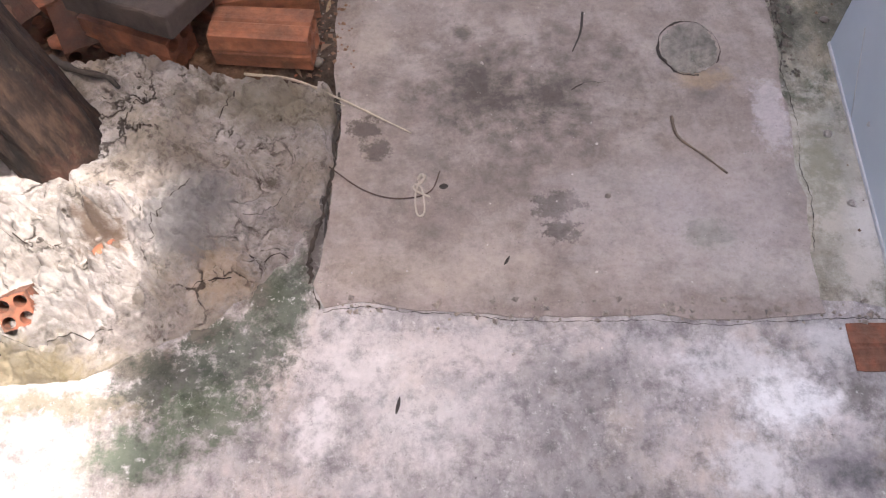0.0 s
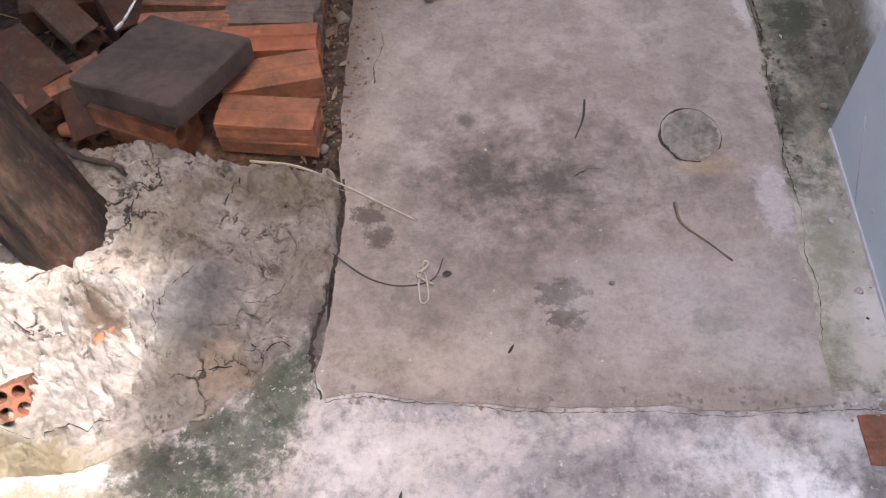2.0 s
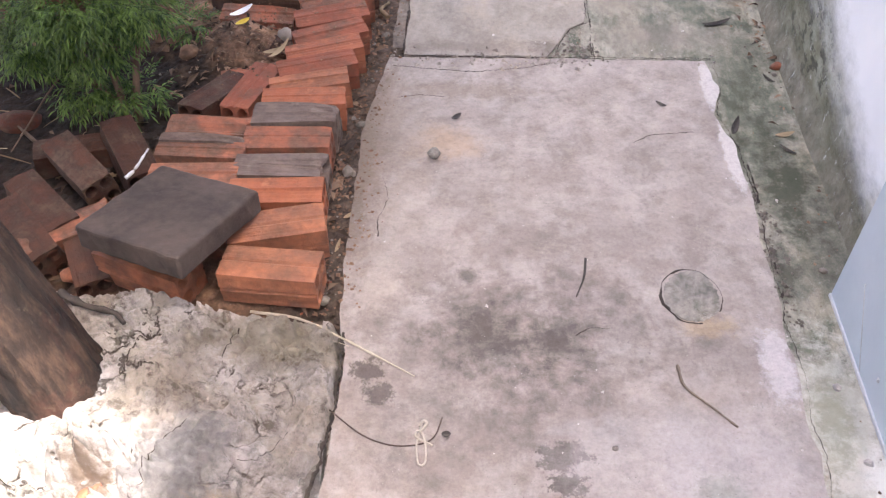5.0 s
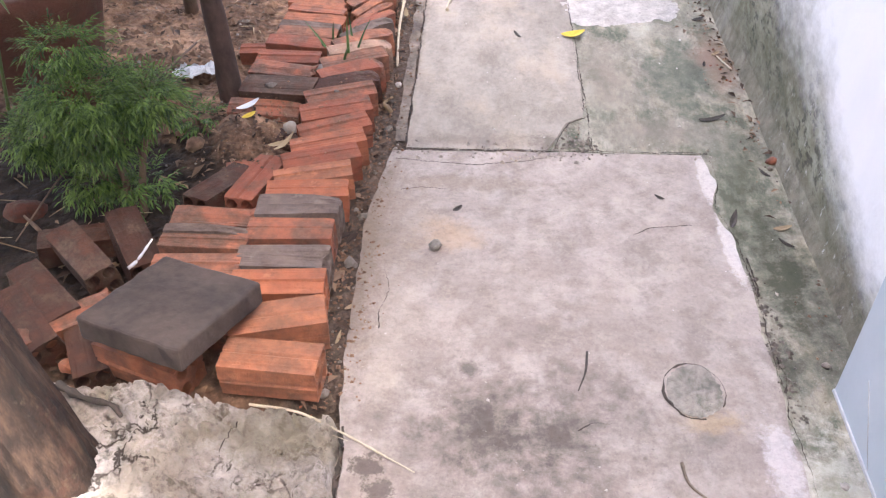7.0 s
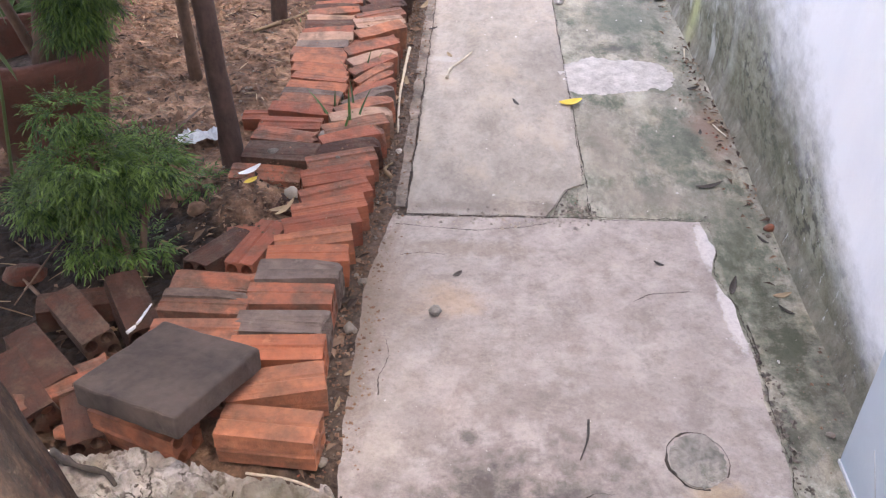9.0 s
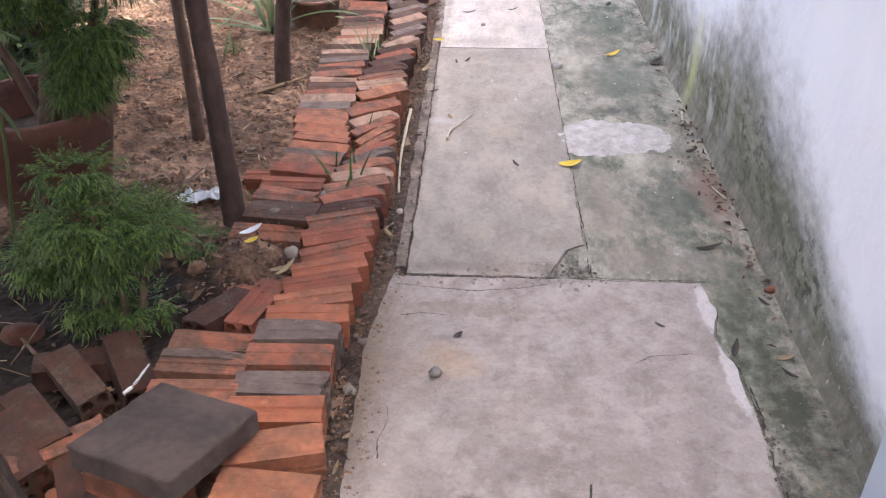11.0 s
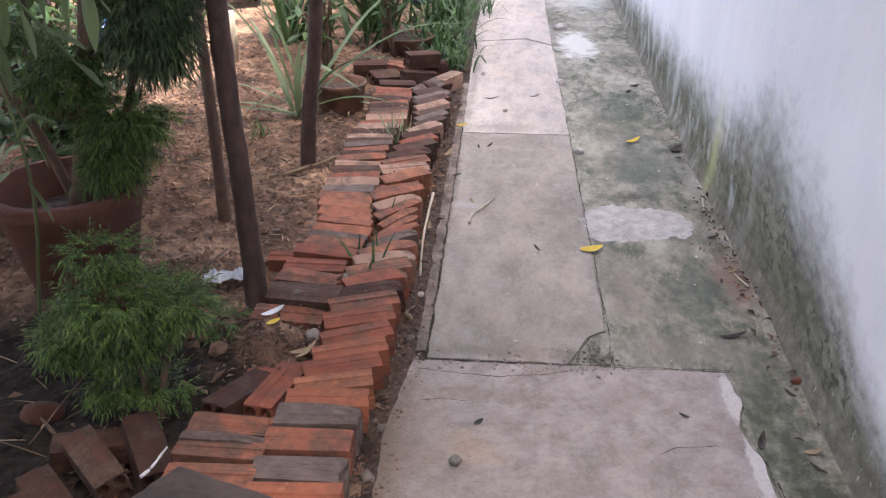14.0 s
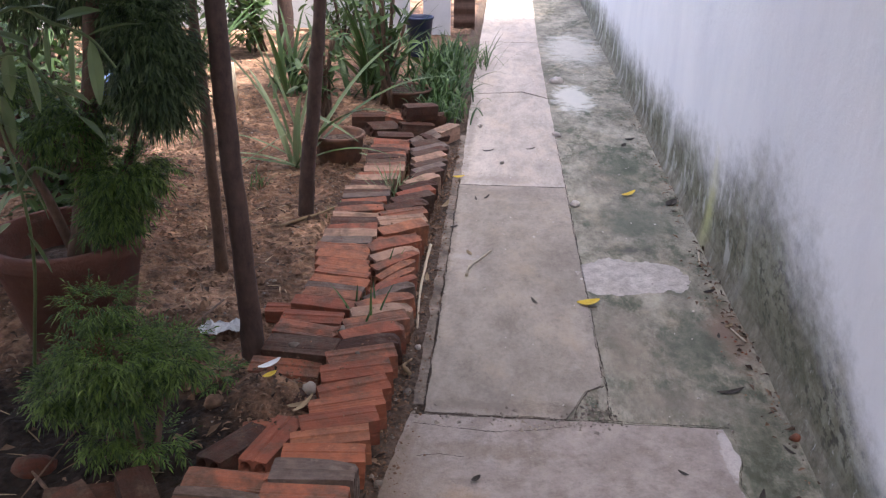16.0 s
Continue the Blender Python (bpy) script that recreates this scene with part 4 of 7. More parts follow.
def bank_height(x, y):
    wob = (0.028 if y < -1.1 else 0.010) * noise.noise((x * 19, y * 19, 3)) + 0.010 * noise.noise((x * 48, y * 48, 4))
    inside = bank_edge(y) - x + wob
    back_in = -0.752 + 0.30 * max(-0.12, x + 0.30) * (-0.35) + 0.006 * noise.noise((x * 30, 0, 1)) - y
    k = max(0.0, min(1.0, inside / 0.022)) * max(0.0, min(1.0, back_in / 0.016))
    k = k * k * (3 - 2 * k)
    slope = 0.006 + 0.03 * max(0.0, min(1.0, inside / 0.25))
    rough = max(0.0, min(1.0, (-0.24 - x) / 0.06)) * max(0.0, min(1.0, (-0.98 - y) / 0.06))
    ridge = max(0.0, min(1.0, (-1.08 - y) / 0.05))
    lumps = 0.010 * noise.noise((x * 9, y * 9, 7)) + 0.007 * noise.noise((x * 26, y * 26, 8)) + 0.004 * noise.noise((x * 70, y * 70, 9))
    lumps -= 0.012 * max(0.0, noise.noise((x * 20 + 3, y * 20, 14)) - 0.25)
    craggy = -0.026
    wx, wy2 = x + 0.02 * noise.noise((x * 12, y * 12, 21)), y + 0.02 * noise.noise((x * 12, y * 12, 31))
    for size, f in ((0.060, 10), (0.040, 21), (0.026, 45), (0.016, 92)):
        craggy += size * abs(noise.noise((wx * f, wy2 * f * 1.35, f)))
    d1 = noise.voronoi((wx * 15, wy2 * 19, 3.3))[0]
    d2 = noise.voronoi((wx * 38, wy2 * 46, 8.3))[0]
    f1, f2 = d1[1] - d1[0], d2[1] - d2[0]
    where = max(0.0, min(1.0, 0.5 + 1.6 * noise.noise((x * 6, y * 6, 17))))
    craggy -= 0.045 * max(0.0, 1 - f1 / 0.15) * where + 0.012 * max(0.0, 1 - f2 / 0.16) * (1 - 0.4 * where)
    hole = (-0.075 + 0.05 * noise.noise((x * 50, y * 50, 6))) * math.exp(-((wx + 0.345) / 0.018) ** 2 - ((wy2 + 1.105) / 0.026) ** 2)
    groove = -0.012 * math.exp(-((x + 0.268) / 0.006) ** 2) * (-1.13 < y < -1.0)
    calm = 1 - 0.85 * math.exp(-((x + 0.452) ** 2 + (y + 0.925) ** 2) / 0.012)
    big = 0.020 * noise.noise((x * 8 + 5, y * 10, 13))
    low = min(1.0, max(0.12, inside / 0.10)) if y < -1.16 else 1.0
    full = -0.034 + k * (0.034 + low * slope + low * calm * (lumps + big + 1.6 * max(rough, ridge * 0.9, 0.38) * craggy) + hole + groove)
    return max(full, 0.002) if k > 0.7 else full


bx = [-1.5 + 0.03 * a for a in range(30)] + [-0.60 + 0.0025 * a for a in range(237)]
by = [-1.42 + 0.0025 * a for a in range(275)]
bv = [(x, y, bank_height(x, y)) for y in by for x in bx]
bf = [(j * len(bx) + i, j * len(bx) + i + 1, (j + 1) * len(bx) + i + 1, (j + 1) * len(bx) + i) for j in range(len(by) - 1) for i in range(len(bx) - 1)
      if bx[i] < bank_edge(by[j]) + 0.06 or by[j] > -1.2]
bank = tagged(raw("mortar_bank", bv, bf, "mortar", smooth=True), "rough crumbling bank of poured mortar beside the path", "pavement", kind="structure")
for k, (pts, w) in enumerate([([(-0.215, -1.165), (-0.203, -1.151), (-0.142, -1.137), (-0.105, -1.118), (-0.073, -1.109), (-0.048, -1.085)], 0.0038), ([(-0.235, -0.99), (-0.262, -1.015), (-0.271, -1.054), (-0.272, -1.102)], 0.003),
                              ([(-0.17, -1.04), (-0.15, -1.06), (-0.12, -1.05), (-0.10, -1.02), (-0.09, -0.99)], 0.0015), ([(-0.50, -1.09), (-0.44, -1.11), (-0.40, -1.08)], 0.002), ([(-0.48, -1.27), (-0.38, -1.255), (-0.30, -1.235)], 0.003),
                              ([(-0.205, -0.80), (-0.20, -0.85), (-0.21, -0.88)], 0.003)]):
    ribbon("crack_dirt", pts, w, lambda x, y: bank_height(x, y) + 0.0022, "crack", bank, 90 + k, 0.5)

# ---- wall and panel ----
wy = [-1.3 + 0.05 * a for a in range(143)]
# unseen upper part carried to 6 m so its shade covers path and garden
wz = [-0.08 + 0.04 * a for a in range(20)] + [0.9 + 0.3 * a for a in range(18)]
wv = [(0.852 + 0.008 * noise.noise((y * 1.3, z * 2, 0)) + 0.004 * noise.noise((y * 6, z * 6, 4)) - max(0, 0.05 - z) * 0.3, y, z) for z in wz for y in wy]
wf = [(j * len(wy) + i + 1, j * len(wy) + i, (j + 1) * len(wy) + i, (j + 1) * len(wy) + i + 1) for j in range(len(wz) - 1) for i in range(len(wy) - 1)]
c = len(wv)
wv += [(1.0, wy[0], wz[0]), (1.0, wy[-1], wz[0]), (1.0, wy[-1], wz[-1]), (1.0, wy[0], wz[-1])]
top = (len(wz) - 1) * len(wy)
wf += [(c, c + 1, c + 2, c + 3), (*range(top, top + len(wy)), c + 2, c + 3)]
wf += [(*[j * len(wy) for j in range(len(wz))], c + 3, c), (*[j * len(wy) + len(wy) - 1 for j in range(len(wz))][::-1], c + 1, c + 2)]
tagged(raw("wall_house", wv, wf, "wall"), "white plastered wall with green and black mould along its foot", "wall", kind="structure")



def box(x0, y0, z0, x1, y1, z1, bevel=0.0):
    bm = bmesh.new()
    bmesh.ops.create_cube(bm, size=1.0)
    for v in bm.verts:
        v.co = Vector((x0 + (v.co.x + 0.5) * (x1 - x0), y0 + (v.co.y + 0.5) * (y1 - y0), z0 + (v.co.z + 0.5) * (z1 - z0)))
    if bevel:
        bmesh.ops.bevel(bm, geom=bm.edges[:], offset=bevel, segments=2, affect="EDGES", profile=0.5)
    return bm


# unseen wall, added at the height that sets the bank's sun edge
tagged(part("wall_yard_side", box(0.852, -4.4, -0.08, 1.0, -1.302, 3.13), "wall"), "plain white unseen wall added to shape the sun patch", "wall", kind="structure")
# stretch kept low above the view so sun reaches the far path
wv = [(0.852 + 0.006 * noise.noise((y * 1.3, z * 2, 0)), y, z) for z in (-0.08, 0.1, 0.3, 0.5, 0.8, 1.3) for y in (5.802, 6.0, 6.4, 7, 8, 9)]
wf = [(j * 6 + i + 1, j * 6 + i, j * 6 + i + 6, j * 6 + i + 7) for j in range(5) for i in range(5)]
wv += [(1.0, 5.802, -0.08), (1.0, 9, -0.08), (1.0, 9, 1.3), (1.0, 5.802, 1.3)]
wf += [(36, 37, 38, 39), (30, 31, 32, 33, 34, 35, 38, 39), (0, 6, 12, 18, 24, 30, 39, 36), (35, 29, 23, 17, 11, 5, 37, 38)]
tagged(raw("wall_house_low", wv, wf, "wall"), "white plastered wall beyond the house, kept low to let sun in", "wall", kind="structure")
panel = thing("metal_panel", (0.80, -0.93, -0.008), "smooth pale grey-blue painted sheet-metal panel against the wall", "panel")
part("sheet", box(-0.026, -0.40, 0.006, 0.026, 0.243, 2.0, 0.002), "panel", panel)
part("bottom_trim", box(-0.029, -0.40, 0.001, -0.022, 0.243, 0.010, 0.001), "chip_white", panel, "thin worn white bottom edge")
part("paint_chip", stone(0.006, 0.3, 4, 1), "chip_white", panel, "white fleck of paint").matrix_basis = pose(-0.0265, 0.035, 0.055, 0, 90, 0)
bm = tube([(-0.0265, 0.08, 0.012), (-0.0265, 0.135, 0.075), (-0.0265, 0.17, 0.115)], 0.0008, 5)
part("scratch", bm, "chip_white", panel, "long pale scratch")


# ---- bricks ----
def brick_mesh(name, seed, length=0.18, size=0.082, chip=0.0, groove=0.92):
    """A tube brick: square section with round holes right through, a groove along each face."""
    bm, rng = bmesh.new(), random.Random(seed)
    half, k, r = size / 2, 12, 0.0135
    cut = rng.uniform(0.1, 0.3)
    rings = []
    for end in (-length / 2, -length / 2 + 0.012, length / 2 - 0.012, length / 2):
        cells = []
        for qx, qy in ((-1, -1), (1, -1), (1, 1), (-1, 1)):
            cx, cy, hole, rim = qx * half / 2, qy * half / 2, [], []
            for a in range(k):
                an = 2 * math.pi * (a + 0.5) / k
                hole.append((cx + r * math.cos(an), cy + r * math.sin(an)))
                m = max(abs(math.cos(an)), abs(math.sin(an)))
                px, py = cx + half / 2 * math.cos(an) / m, cy + half / 2 * math.sin(an) / m
                rim.append([px, py])
            cells.append((hole, rim))
        rings.append((end, cells))
    table = {}

    def vert(x, y, z, edge):
        key = (round(x, 5), round(y, 5), round(z, 5))
        if key not in table:
            p = Vector((z, x, y))
            if edge:
                near_x, near_y = half - abs(x), half - abs(y)
                if near_x < 0.016 and near_y < 0.016:
                    p.y *= 0.94
                    p.z *= 0.94
                if (near_x < 1e-4 and abs(y) < 0.009) or (near_y < 1e-4 and abs(x) < 0.012):
                    deep = groove if min(abs(x), abs(y)) < 0.004 else 1.0
                    p.y *= deep
                    p.z *= deep
                if abs(abs(z) - length / 2) < 1e-4:
                    p.y *= 0.985
                    p.z *= 0.985
                for one, other in ((1, 2), (2, 1)):
                    if abs(abs(p[other]) - half) < 0.004 and 0.010 < abs(p[one]) < 0.019:
                        p[one] = math.copysign(0.0045, p[one])
            w = noise.noise(p * 22 + Vector((seed * 7.3, 0, 0)))
            p += Vector((0.6 * w, w, 0.7 * w)) * 0.0028
            if chip and p.x > length / 2 - 0.05 and p.z > half - 0.03 and noise.noise(p * 30 + Vector((0, seed, 0))) > -0.1:
                p.x -= chip * rng.uniform(0.5, 1)
                p.z -= chip * rng.uniform(0.3, 0.8)
            table[key] = bm.verts.new(p)
        return table[key]

    for n_end, (z, cells) in enumerate(rings):
        for hole, rim in cells:
            if n_end in (0, 3):
                for a in range(k):
                    b = (a + 1) % k
                    f = [vert(*hole[a], z, 0), vert(*hole[b], z, 0), vert(*rim[b], z, 1), vert(*rim[a], z, 1)]
                    bm.faces.new(f if n_end == 0 else f[::-1])
    for (z0, c0), (z1, c1) in zip(rings, rings[1:]):
        for (hole, rim) in c0:
            for a in range(k):
                b = (a + 1) % k
                if z0 == rings[0][0]:
                    bm.faces.new((vert(*hole[a], rings[0][0], 0), vert(*hole[b], rings[0][0], 0), vert(*hole[b], rings[3][0], 0), vert(*hole[a], rings[3][0], 0)))
                (x0, y0), (x1, y1) = rim[a], rim[b]
                outer = (abs(abs(x0) - half) < 1e-4 and abs(abs(x1) - half) < 1e-4 and x0 * x1 > 0) or (abs(abs(y0) - half) < 1e-4 and abs(abs(y1) - half) < 1e-4 and y0 * y1 > 0)
                if outer:
                    bm.faces.new((vert(x0, y0, z0, 1), vert(x1, y1, z0, 1), vert(x1, y1, z1, 1), vert(x0, y0, z1, 1)))
                elif abs(abs(x0) - half) < 0.012 and abs(abs(y1) - half) < 0.012 or abs(abs(x1) - half) < 0.012 and abs(abs(y0) - half) < 0.012:
                    bm.faces.new((vert(x0, y0, z0, 1), vert(x1, y1, z0, 1), vert(x1, y1, z1, 1), vert(x0, y0, z1, 1)))
    bmesh.ops.recalc_face_normals(bm, faces=bm.faces[:])
    me = bpy.data.meshes.new(name)
    bm.to_mesh(me)
    bm.free()
    return me


def thin_brick_mesh(name, seed, length, wide, high, chip=0.0):
    """A narrow brick stood on edge, two round holes one over the other, worn edges."""
    bm, rng, k = bmesh.new(), random.Random(seed), 12
    ends = (-length / 2, -length / 2 + 0.008, -0.03, 0.03, length / 2 - 0.008, length / 2)
    a, b, r = wide / 2, high / 4, 0.0125
    table = {}

    def vert(x, y, z, rim):
        key = (round(x, 5), round(y, 5), round(z, 5))
        if key not in table:
            p = Vector((z, x, y))
            if rim:
                if abs(abs(z) - length / 2) < 1e-4:
                    p.y *= 0.94
                    p.z *= 0.97
                w = noise.noise(p * 16 + Vector((seed * 5.1, 0, 0)))
                w2 = noise.noise(p * 45 + Vector((0, seed * 3.3, 0)))
                p += Vector((0.5 * w, 0.8 * w + 0.6 * w2, 0.6 * w + 0.6 * w2)) * 0.003
                if chip and p.x > length / 2 - 0.03 and p.z > 0.01:
                    p.x -= chip * rng.uniform(0.4, 1)
                    p.z -= chip * rng.uniform(0.2, 0.7)
            table[key] = bm.verts.new(p)
        return table[key]

    def ring(cy):
        hole, rim = [], []
        for i in range(k):
            an = 2 * math.pi * (i + 0.5) / k
            c, s = math.cos(an), math.sin(an)
            hole.append((r * c, cy + r * s))
            t = min(a / abs(c), b / abs(s))
            rim.append((c * t, cy + s * t))
        return hole, rim

    for cy in (-b, b):
        hole, rim = ring(cy)
        for i in range(k):
            j = (i + 1) % k
            for z in (ends[0], ends[-1]):
                f = [vert(*hole[i], z, 0), vert(*hole[j], z, 0), vert(*rim[j], z, 1), vert(*rim[i], z, 1)]
                bm.faces.new(f)
            bm.faces.new((vert(*hole[i], ends[0], 0), vert(*hole[j], ends[0], 0), vert(*hole[j], ends[-1], 0), vert(*hole[i], ends[-1], 0)))
            if abs(rim[i][1]) > 1e-4 or abs(rim[j][1]) > 1e-4:
                for z0, z1 in zip(ends, ends[1:]):
                    bm.faces.new((vert(*rim[i], z0, 1), vert(*rim[j], z0, 1), vert(*rim[j], z1, 1), vert(*rim[i], z1, 1)))
    bmesh.ops.recalc_face_normals(bm, faces=bm.faces[:])
    me = bpy.data.meshes.new(name)
    bm.to_mesh(me)
    bm.free()
    return me


THIN = {}
for mat in ("brick_orange", "brick_ribbed", "brick_red", "brick_grey", "brick_dark", "brick_tan"):
    THIN[mat] = []
    for a in range(4):
        me = thin_brick_mesh("thin_brick", 3 * a + len(mat), 0.172 + 0.004 * a, 0.040 + 0.0015 * (a % 3), 0.079, 0.012 if a == 2 else 0.0)
        me.materials.append(M[mat])
        THIN[mat].append(me)
BRICKS = {}
for mat in ("brick_orange", "brick_ribbed", "brick_red", "brick_grey", "brick_dark", "brick_tan"):
    BRICKS[mat] = []
    for a in range(4):
        me = brick_mesh("hollow_brick", a + len(mat), 0.176 + 0.003 * a, 0.072 + 0.0015 * (a % 3), 0.016 if a == 3 else 0.0, (0.90, 0.94, 0.90, 1.0)[a] if mat != "brick_dark" else 1.0)
        me.materials.append(M[mat])
        BRICKS[mat].append(me)
SAYS = {"brick_orange": "fresh orange clay brick with round holes", "brick_ribbed": "ribbed orange clay brick with round holes", "brick_red": "weathered red clay brick with round holes",
        "brick_grey": "grey cement-smeared clay brick with holes", "brick_dark": "dark old clay brick with holes", "brick_tan": "pale tan clay brick with round holes"}


def brick(x, y, z, yaw=0.0, lean=0.0, roll=0.0, mat="brick_red", kind=0, where="in the edging", group="bricks of the garden edging", thin=False, slim=1.0):
    """A loose brick with the middle of its underside at x, y, z; lean tips its top towards the viewer's end of the path."""
    ob = new("thin_brick" if thin else "hollow_brick", (THIN if thin else BRICKS)[mat][kind % 4])
    ob.matrix_basis = pose(x, y, z, 0, 0, yaw) @ pose(0, 0, 0.0385, lean, roll, 0) @ Matrix.Diagonal((0.93 if slim < 1 or thin else 1, slim, 1, 1))
    return tagged(ob, SAYS[mat] + " " + where, "brick", group)


def edging(rows, lean, reach, seed, last, sunk=0.0):
    """A run of bricks on edge: each row gives the path end's x, the middle's y, the turn and the clay; widths follow from the spacing."""
    rng = random.Random(seed)
    ys = [r[1] for r in rows] + [last]
    for k, (xe, y, yaw, mat) in enumerate(rows):
        gap = (ys[k + 1] - y if k == 0 else (ys[k + 1] - ys[k - 1]) / 2) * math.cos(radians(yaw))
        thin = gap < 0.058
        slim = min(1.3, 0.97 * gap / (0.042 if thin else 0.074))
        a = radians(yaw)
        tip = float(np.interp(y, [-0.3, 0.2, 0.7, 2.0], lean)) + rng.uniform(-3, 3)
        ob = brick(xe - reach * math.cos(a), y + (0.0775 - reach) * math.sin(a), rng.uniform(-0.007, 0.002) - sunk, yaw + rng.uniform(-2, 2), tip, rng.uniform(-2.5, 2.5), mat, rng.randrange(4), thin=thin, slim=slim)


O, B, R, G, D, T = "brick_orange", "brick_ribbed", "brick_red", "brick_grey", "brick_dark", "brick_tan"
brick(-0.158, -0.717, 0.0, -4, 0, 0, O, 0, slim=0.99)
brick(-0.166, -0.622, 0.0, 13, 4, 0, O, 1, slim=0.97)
brick(-0.182, -0.537, 0.0, 3, 6, 0, O, 2, slim=0.84)
brick(-0.186, -0.468, 0.0, 2, 2, 0, G, 3, slim=0.84)
brick(-0.188, -0.390, 0.0, 1, 2, 0, R, 1, slim=0.90)
brick(-0.184, -0.336, 0.0, 2, 0, 0, G, 1, thin=True, slim=0.80)
brick(-0.184, -0.304, 0.0, 1, 0, 0, G, 2, thin=True, slim=0.80)
# the run beside the path, from the paver outwards
edging([(-0.100, -0.257, 9, O), (-0.100, -0.194, 16, O), (-0.094, -0.134, 17, R), (-0.088, -0.070, 18, B), (-0.088, -0.007, 24, R),
        (-0.090, 0.063, 17, R), (-0.092, 0.130, 22, R), (-0.090, 0.190, 26, D), (-0.086, 0.247, 27, R), (-0.084, 0.310, 24, B), (-0.076, 0.364, 21, T)], (4, 6, 9, 9), 0.0800, 71, 0.416)
edging([(-0.080, 0.416, 32, B), (-0.086, 0.470, 44, G), (-0.094, 0.520, 52, R), (-0.099, 0.568, 58, B), (-0.103, 0.618, 57, O), (-0.104, 0.672, 50, R),
        (-0.104, 0.735, 41, T), (-0.106, 0.800, 33, R), (-0.104, 0.866, 26, R), (-0.100, 0.935, 37, O), (-0.102, 1.010, 24, T)], (4, 6, 9, 9), 0.0800, 72, 1.08)
edging([(-0.108, 1.080, 28, R), (-0.113, 1.150, 37, D), (-0.105, 1.220, 42, D), (-0.104, 1.287, 45, R), (-0.102, 1.352, 46, D), (-0.096, 1.420, 49, T), (-0.090, 1.492, 52, D),
        (-0.088, 1.565, 51, G), (-0.090, 1.637, 48, D), (-0.091, 1.704, 43, T), (-0.092, 1.770, 38, D), (-0.094, 1.840, 36, G)], (4, 6, 9, 9), 0.0800, 73, 1.91)
# the run on the garden's side
brick(-0.343, -0.500, 0.0, 2, 2, 0, B, 0, slim=0.86)
brick(-0.345, -0.430, 0.0, -1, 3, 0, R, 2, slim=0.62)
brick(-0.345, -0.404, 0.002, -1, 0, 0, G, 2, thin=True, slim=0.55)
brick(-0.342, -0.352, 0.0, 2, 0, 0, R, 3, slim=0.88)
brick(-0.294, -0.216, -0.008, 77, 0, 3, R, 2, slim=0.92)
brick(-0.372, -0.222, -0.018, 66, 0, 8, D, 1, slim=0.92)
brick(-0.335, -0.005, -0.036, -4, 4, 5, D, 1, slim=0.9)
brick(-0.300, -0.110, -0.042, 14, 0, -6, R, 3, slim=0.9)
brick(-0.346, 0.090, -0.022, 2, 5, 4, R, 2, slim=0.92)
edging([(-0.242, 0.160, -6, D), (-0.243, 0.240, -7, R), (-0.247, 0.310, -2, R)], (2, 3, 8, 8), 0.0780, 74, 0.365, -0.001)
edging([(-0.234, 0.384, -3, R), (-0.221, 0.438, -6, B), (-0.221, 0.480, -8, G), (-0.214, 0.520, -9, O), (-0.216, 0.568, -13, B), (-0.224, 0.612, -10, O),
        (-0.232, 0.655, -7, B), (-0.243, 0.706, -4, O), (-0.249, 0.757, -3, B), (-0.248, 0.810, 3, G)], (2, 4, 8, 9), 0.0780, 75, 0.863)
edging([(-0.246, 0.863, 6, T), (-0.250, 0.920, 11, R), (-0.252, 0.978, 8, D), (-0.254, 1.050, 11, T), (-0.258, 1.098, 12, R), (-0.258, 1.140, 12, D), (-0.254, 1.180, 12, R),
        (-0.252, 1.220, 12, G), (-0.258, 1.262, 8, D), (-0.260, 1.306, 6, T)], (2, 4, 8, 9), 0.0780, 76, 1.358)
edging([(-0.252, 1.358, 7, D), (-0.246, 1.412, 8, T), (-0.238, 1.468, 9, R), (-0.230, 1.525, 10, T), (-0.234, 1.580, 12, R), (-0.240, 1.636, 13, D), (-0.245, 1.682, 13, D),
        (-0.249, 1.725, 12, R), (-0.25, 1.775, 12, D), (-0.25, 1.83, 12, R)], (2, 4, 8, 9), 0.0780, 77, 1.89)
brick(-0.398, 0.415, -0.034, 4, 8, 0, R, 0, slim=0.6)
LOOSE = "lying in the garden dirt"
brick(-0.372, -0.700, -0.004, -21, 0, 0, O, 2, "under a paver", "loose bricks in the dirt", slim=0.97)
brick(-0.33, -0.600, -0.004, -14, 0, 0, R, 1, "under a paver", "loose bricks in the dirt")
for x, y, z, yaw, lean, roll, mat, kind in [(-0.590, -0.437, -0.022, -44, 8, 4, D, 0), (-0.507, -0.392, -0.026, -56, -6, 8, D, 2), (-0.615, -0.556, -0.020, -42, 0, 4, D, 1),
                                            (-0.622, -0.620, -0.026, -46, 10, 4, D, 2), (-0.545, -0.606, -0.028, 40, 2, 0, R, 3), (-0.63, -0.36, -0.055, 20, 0, 5, D, 0),
                                            (-0.705, -0.64, -0.030, 30, 10, 0, D, 1), (-0.505, -0.655, -0.040, -62, 0, 4, D, 0)]:
    brick(x, y, z, yaw, lean, roll, mat, kind, LOOSE, "loose bricks in the dirt", slim=0.9)
stub = brick(-0.436, -1.206, -0.012, -66, 0, -48, R, 0, "half buried in mortar", "loose bricks in the dirt")
stub.matrix_basis = stub.matrix_basis @ Matrix.Diagonal((0.32, 0.66, 0.66, 1))
brick(0.786, -1.232, -0.0725, 1, 0, 0, R, 1, "sunk by the wall", "loose bricks in the dirt")

# ---- things beside the path ----
paver = new("grey_paver")
paver.matrix_basis = pose(-0.325, -0.661, 0.139, -9, -3.5, -22) @ pose(0, 0, -0.042)
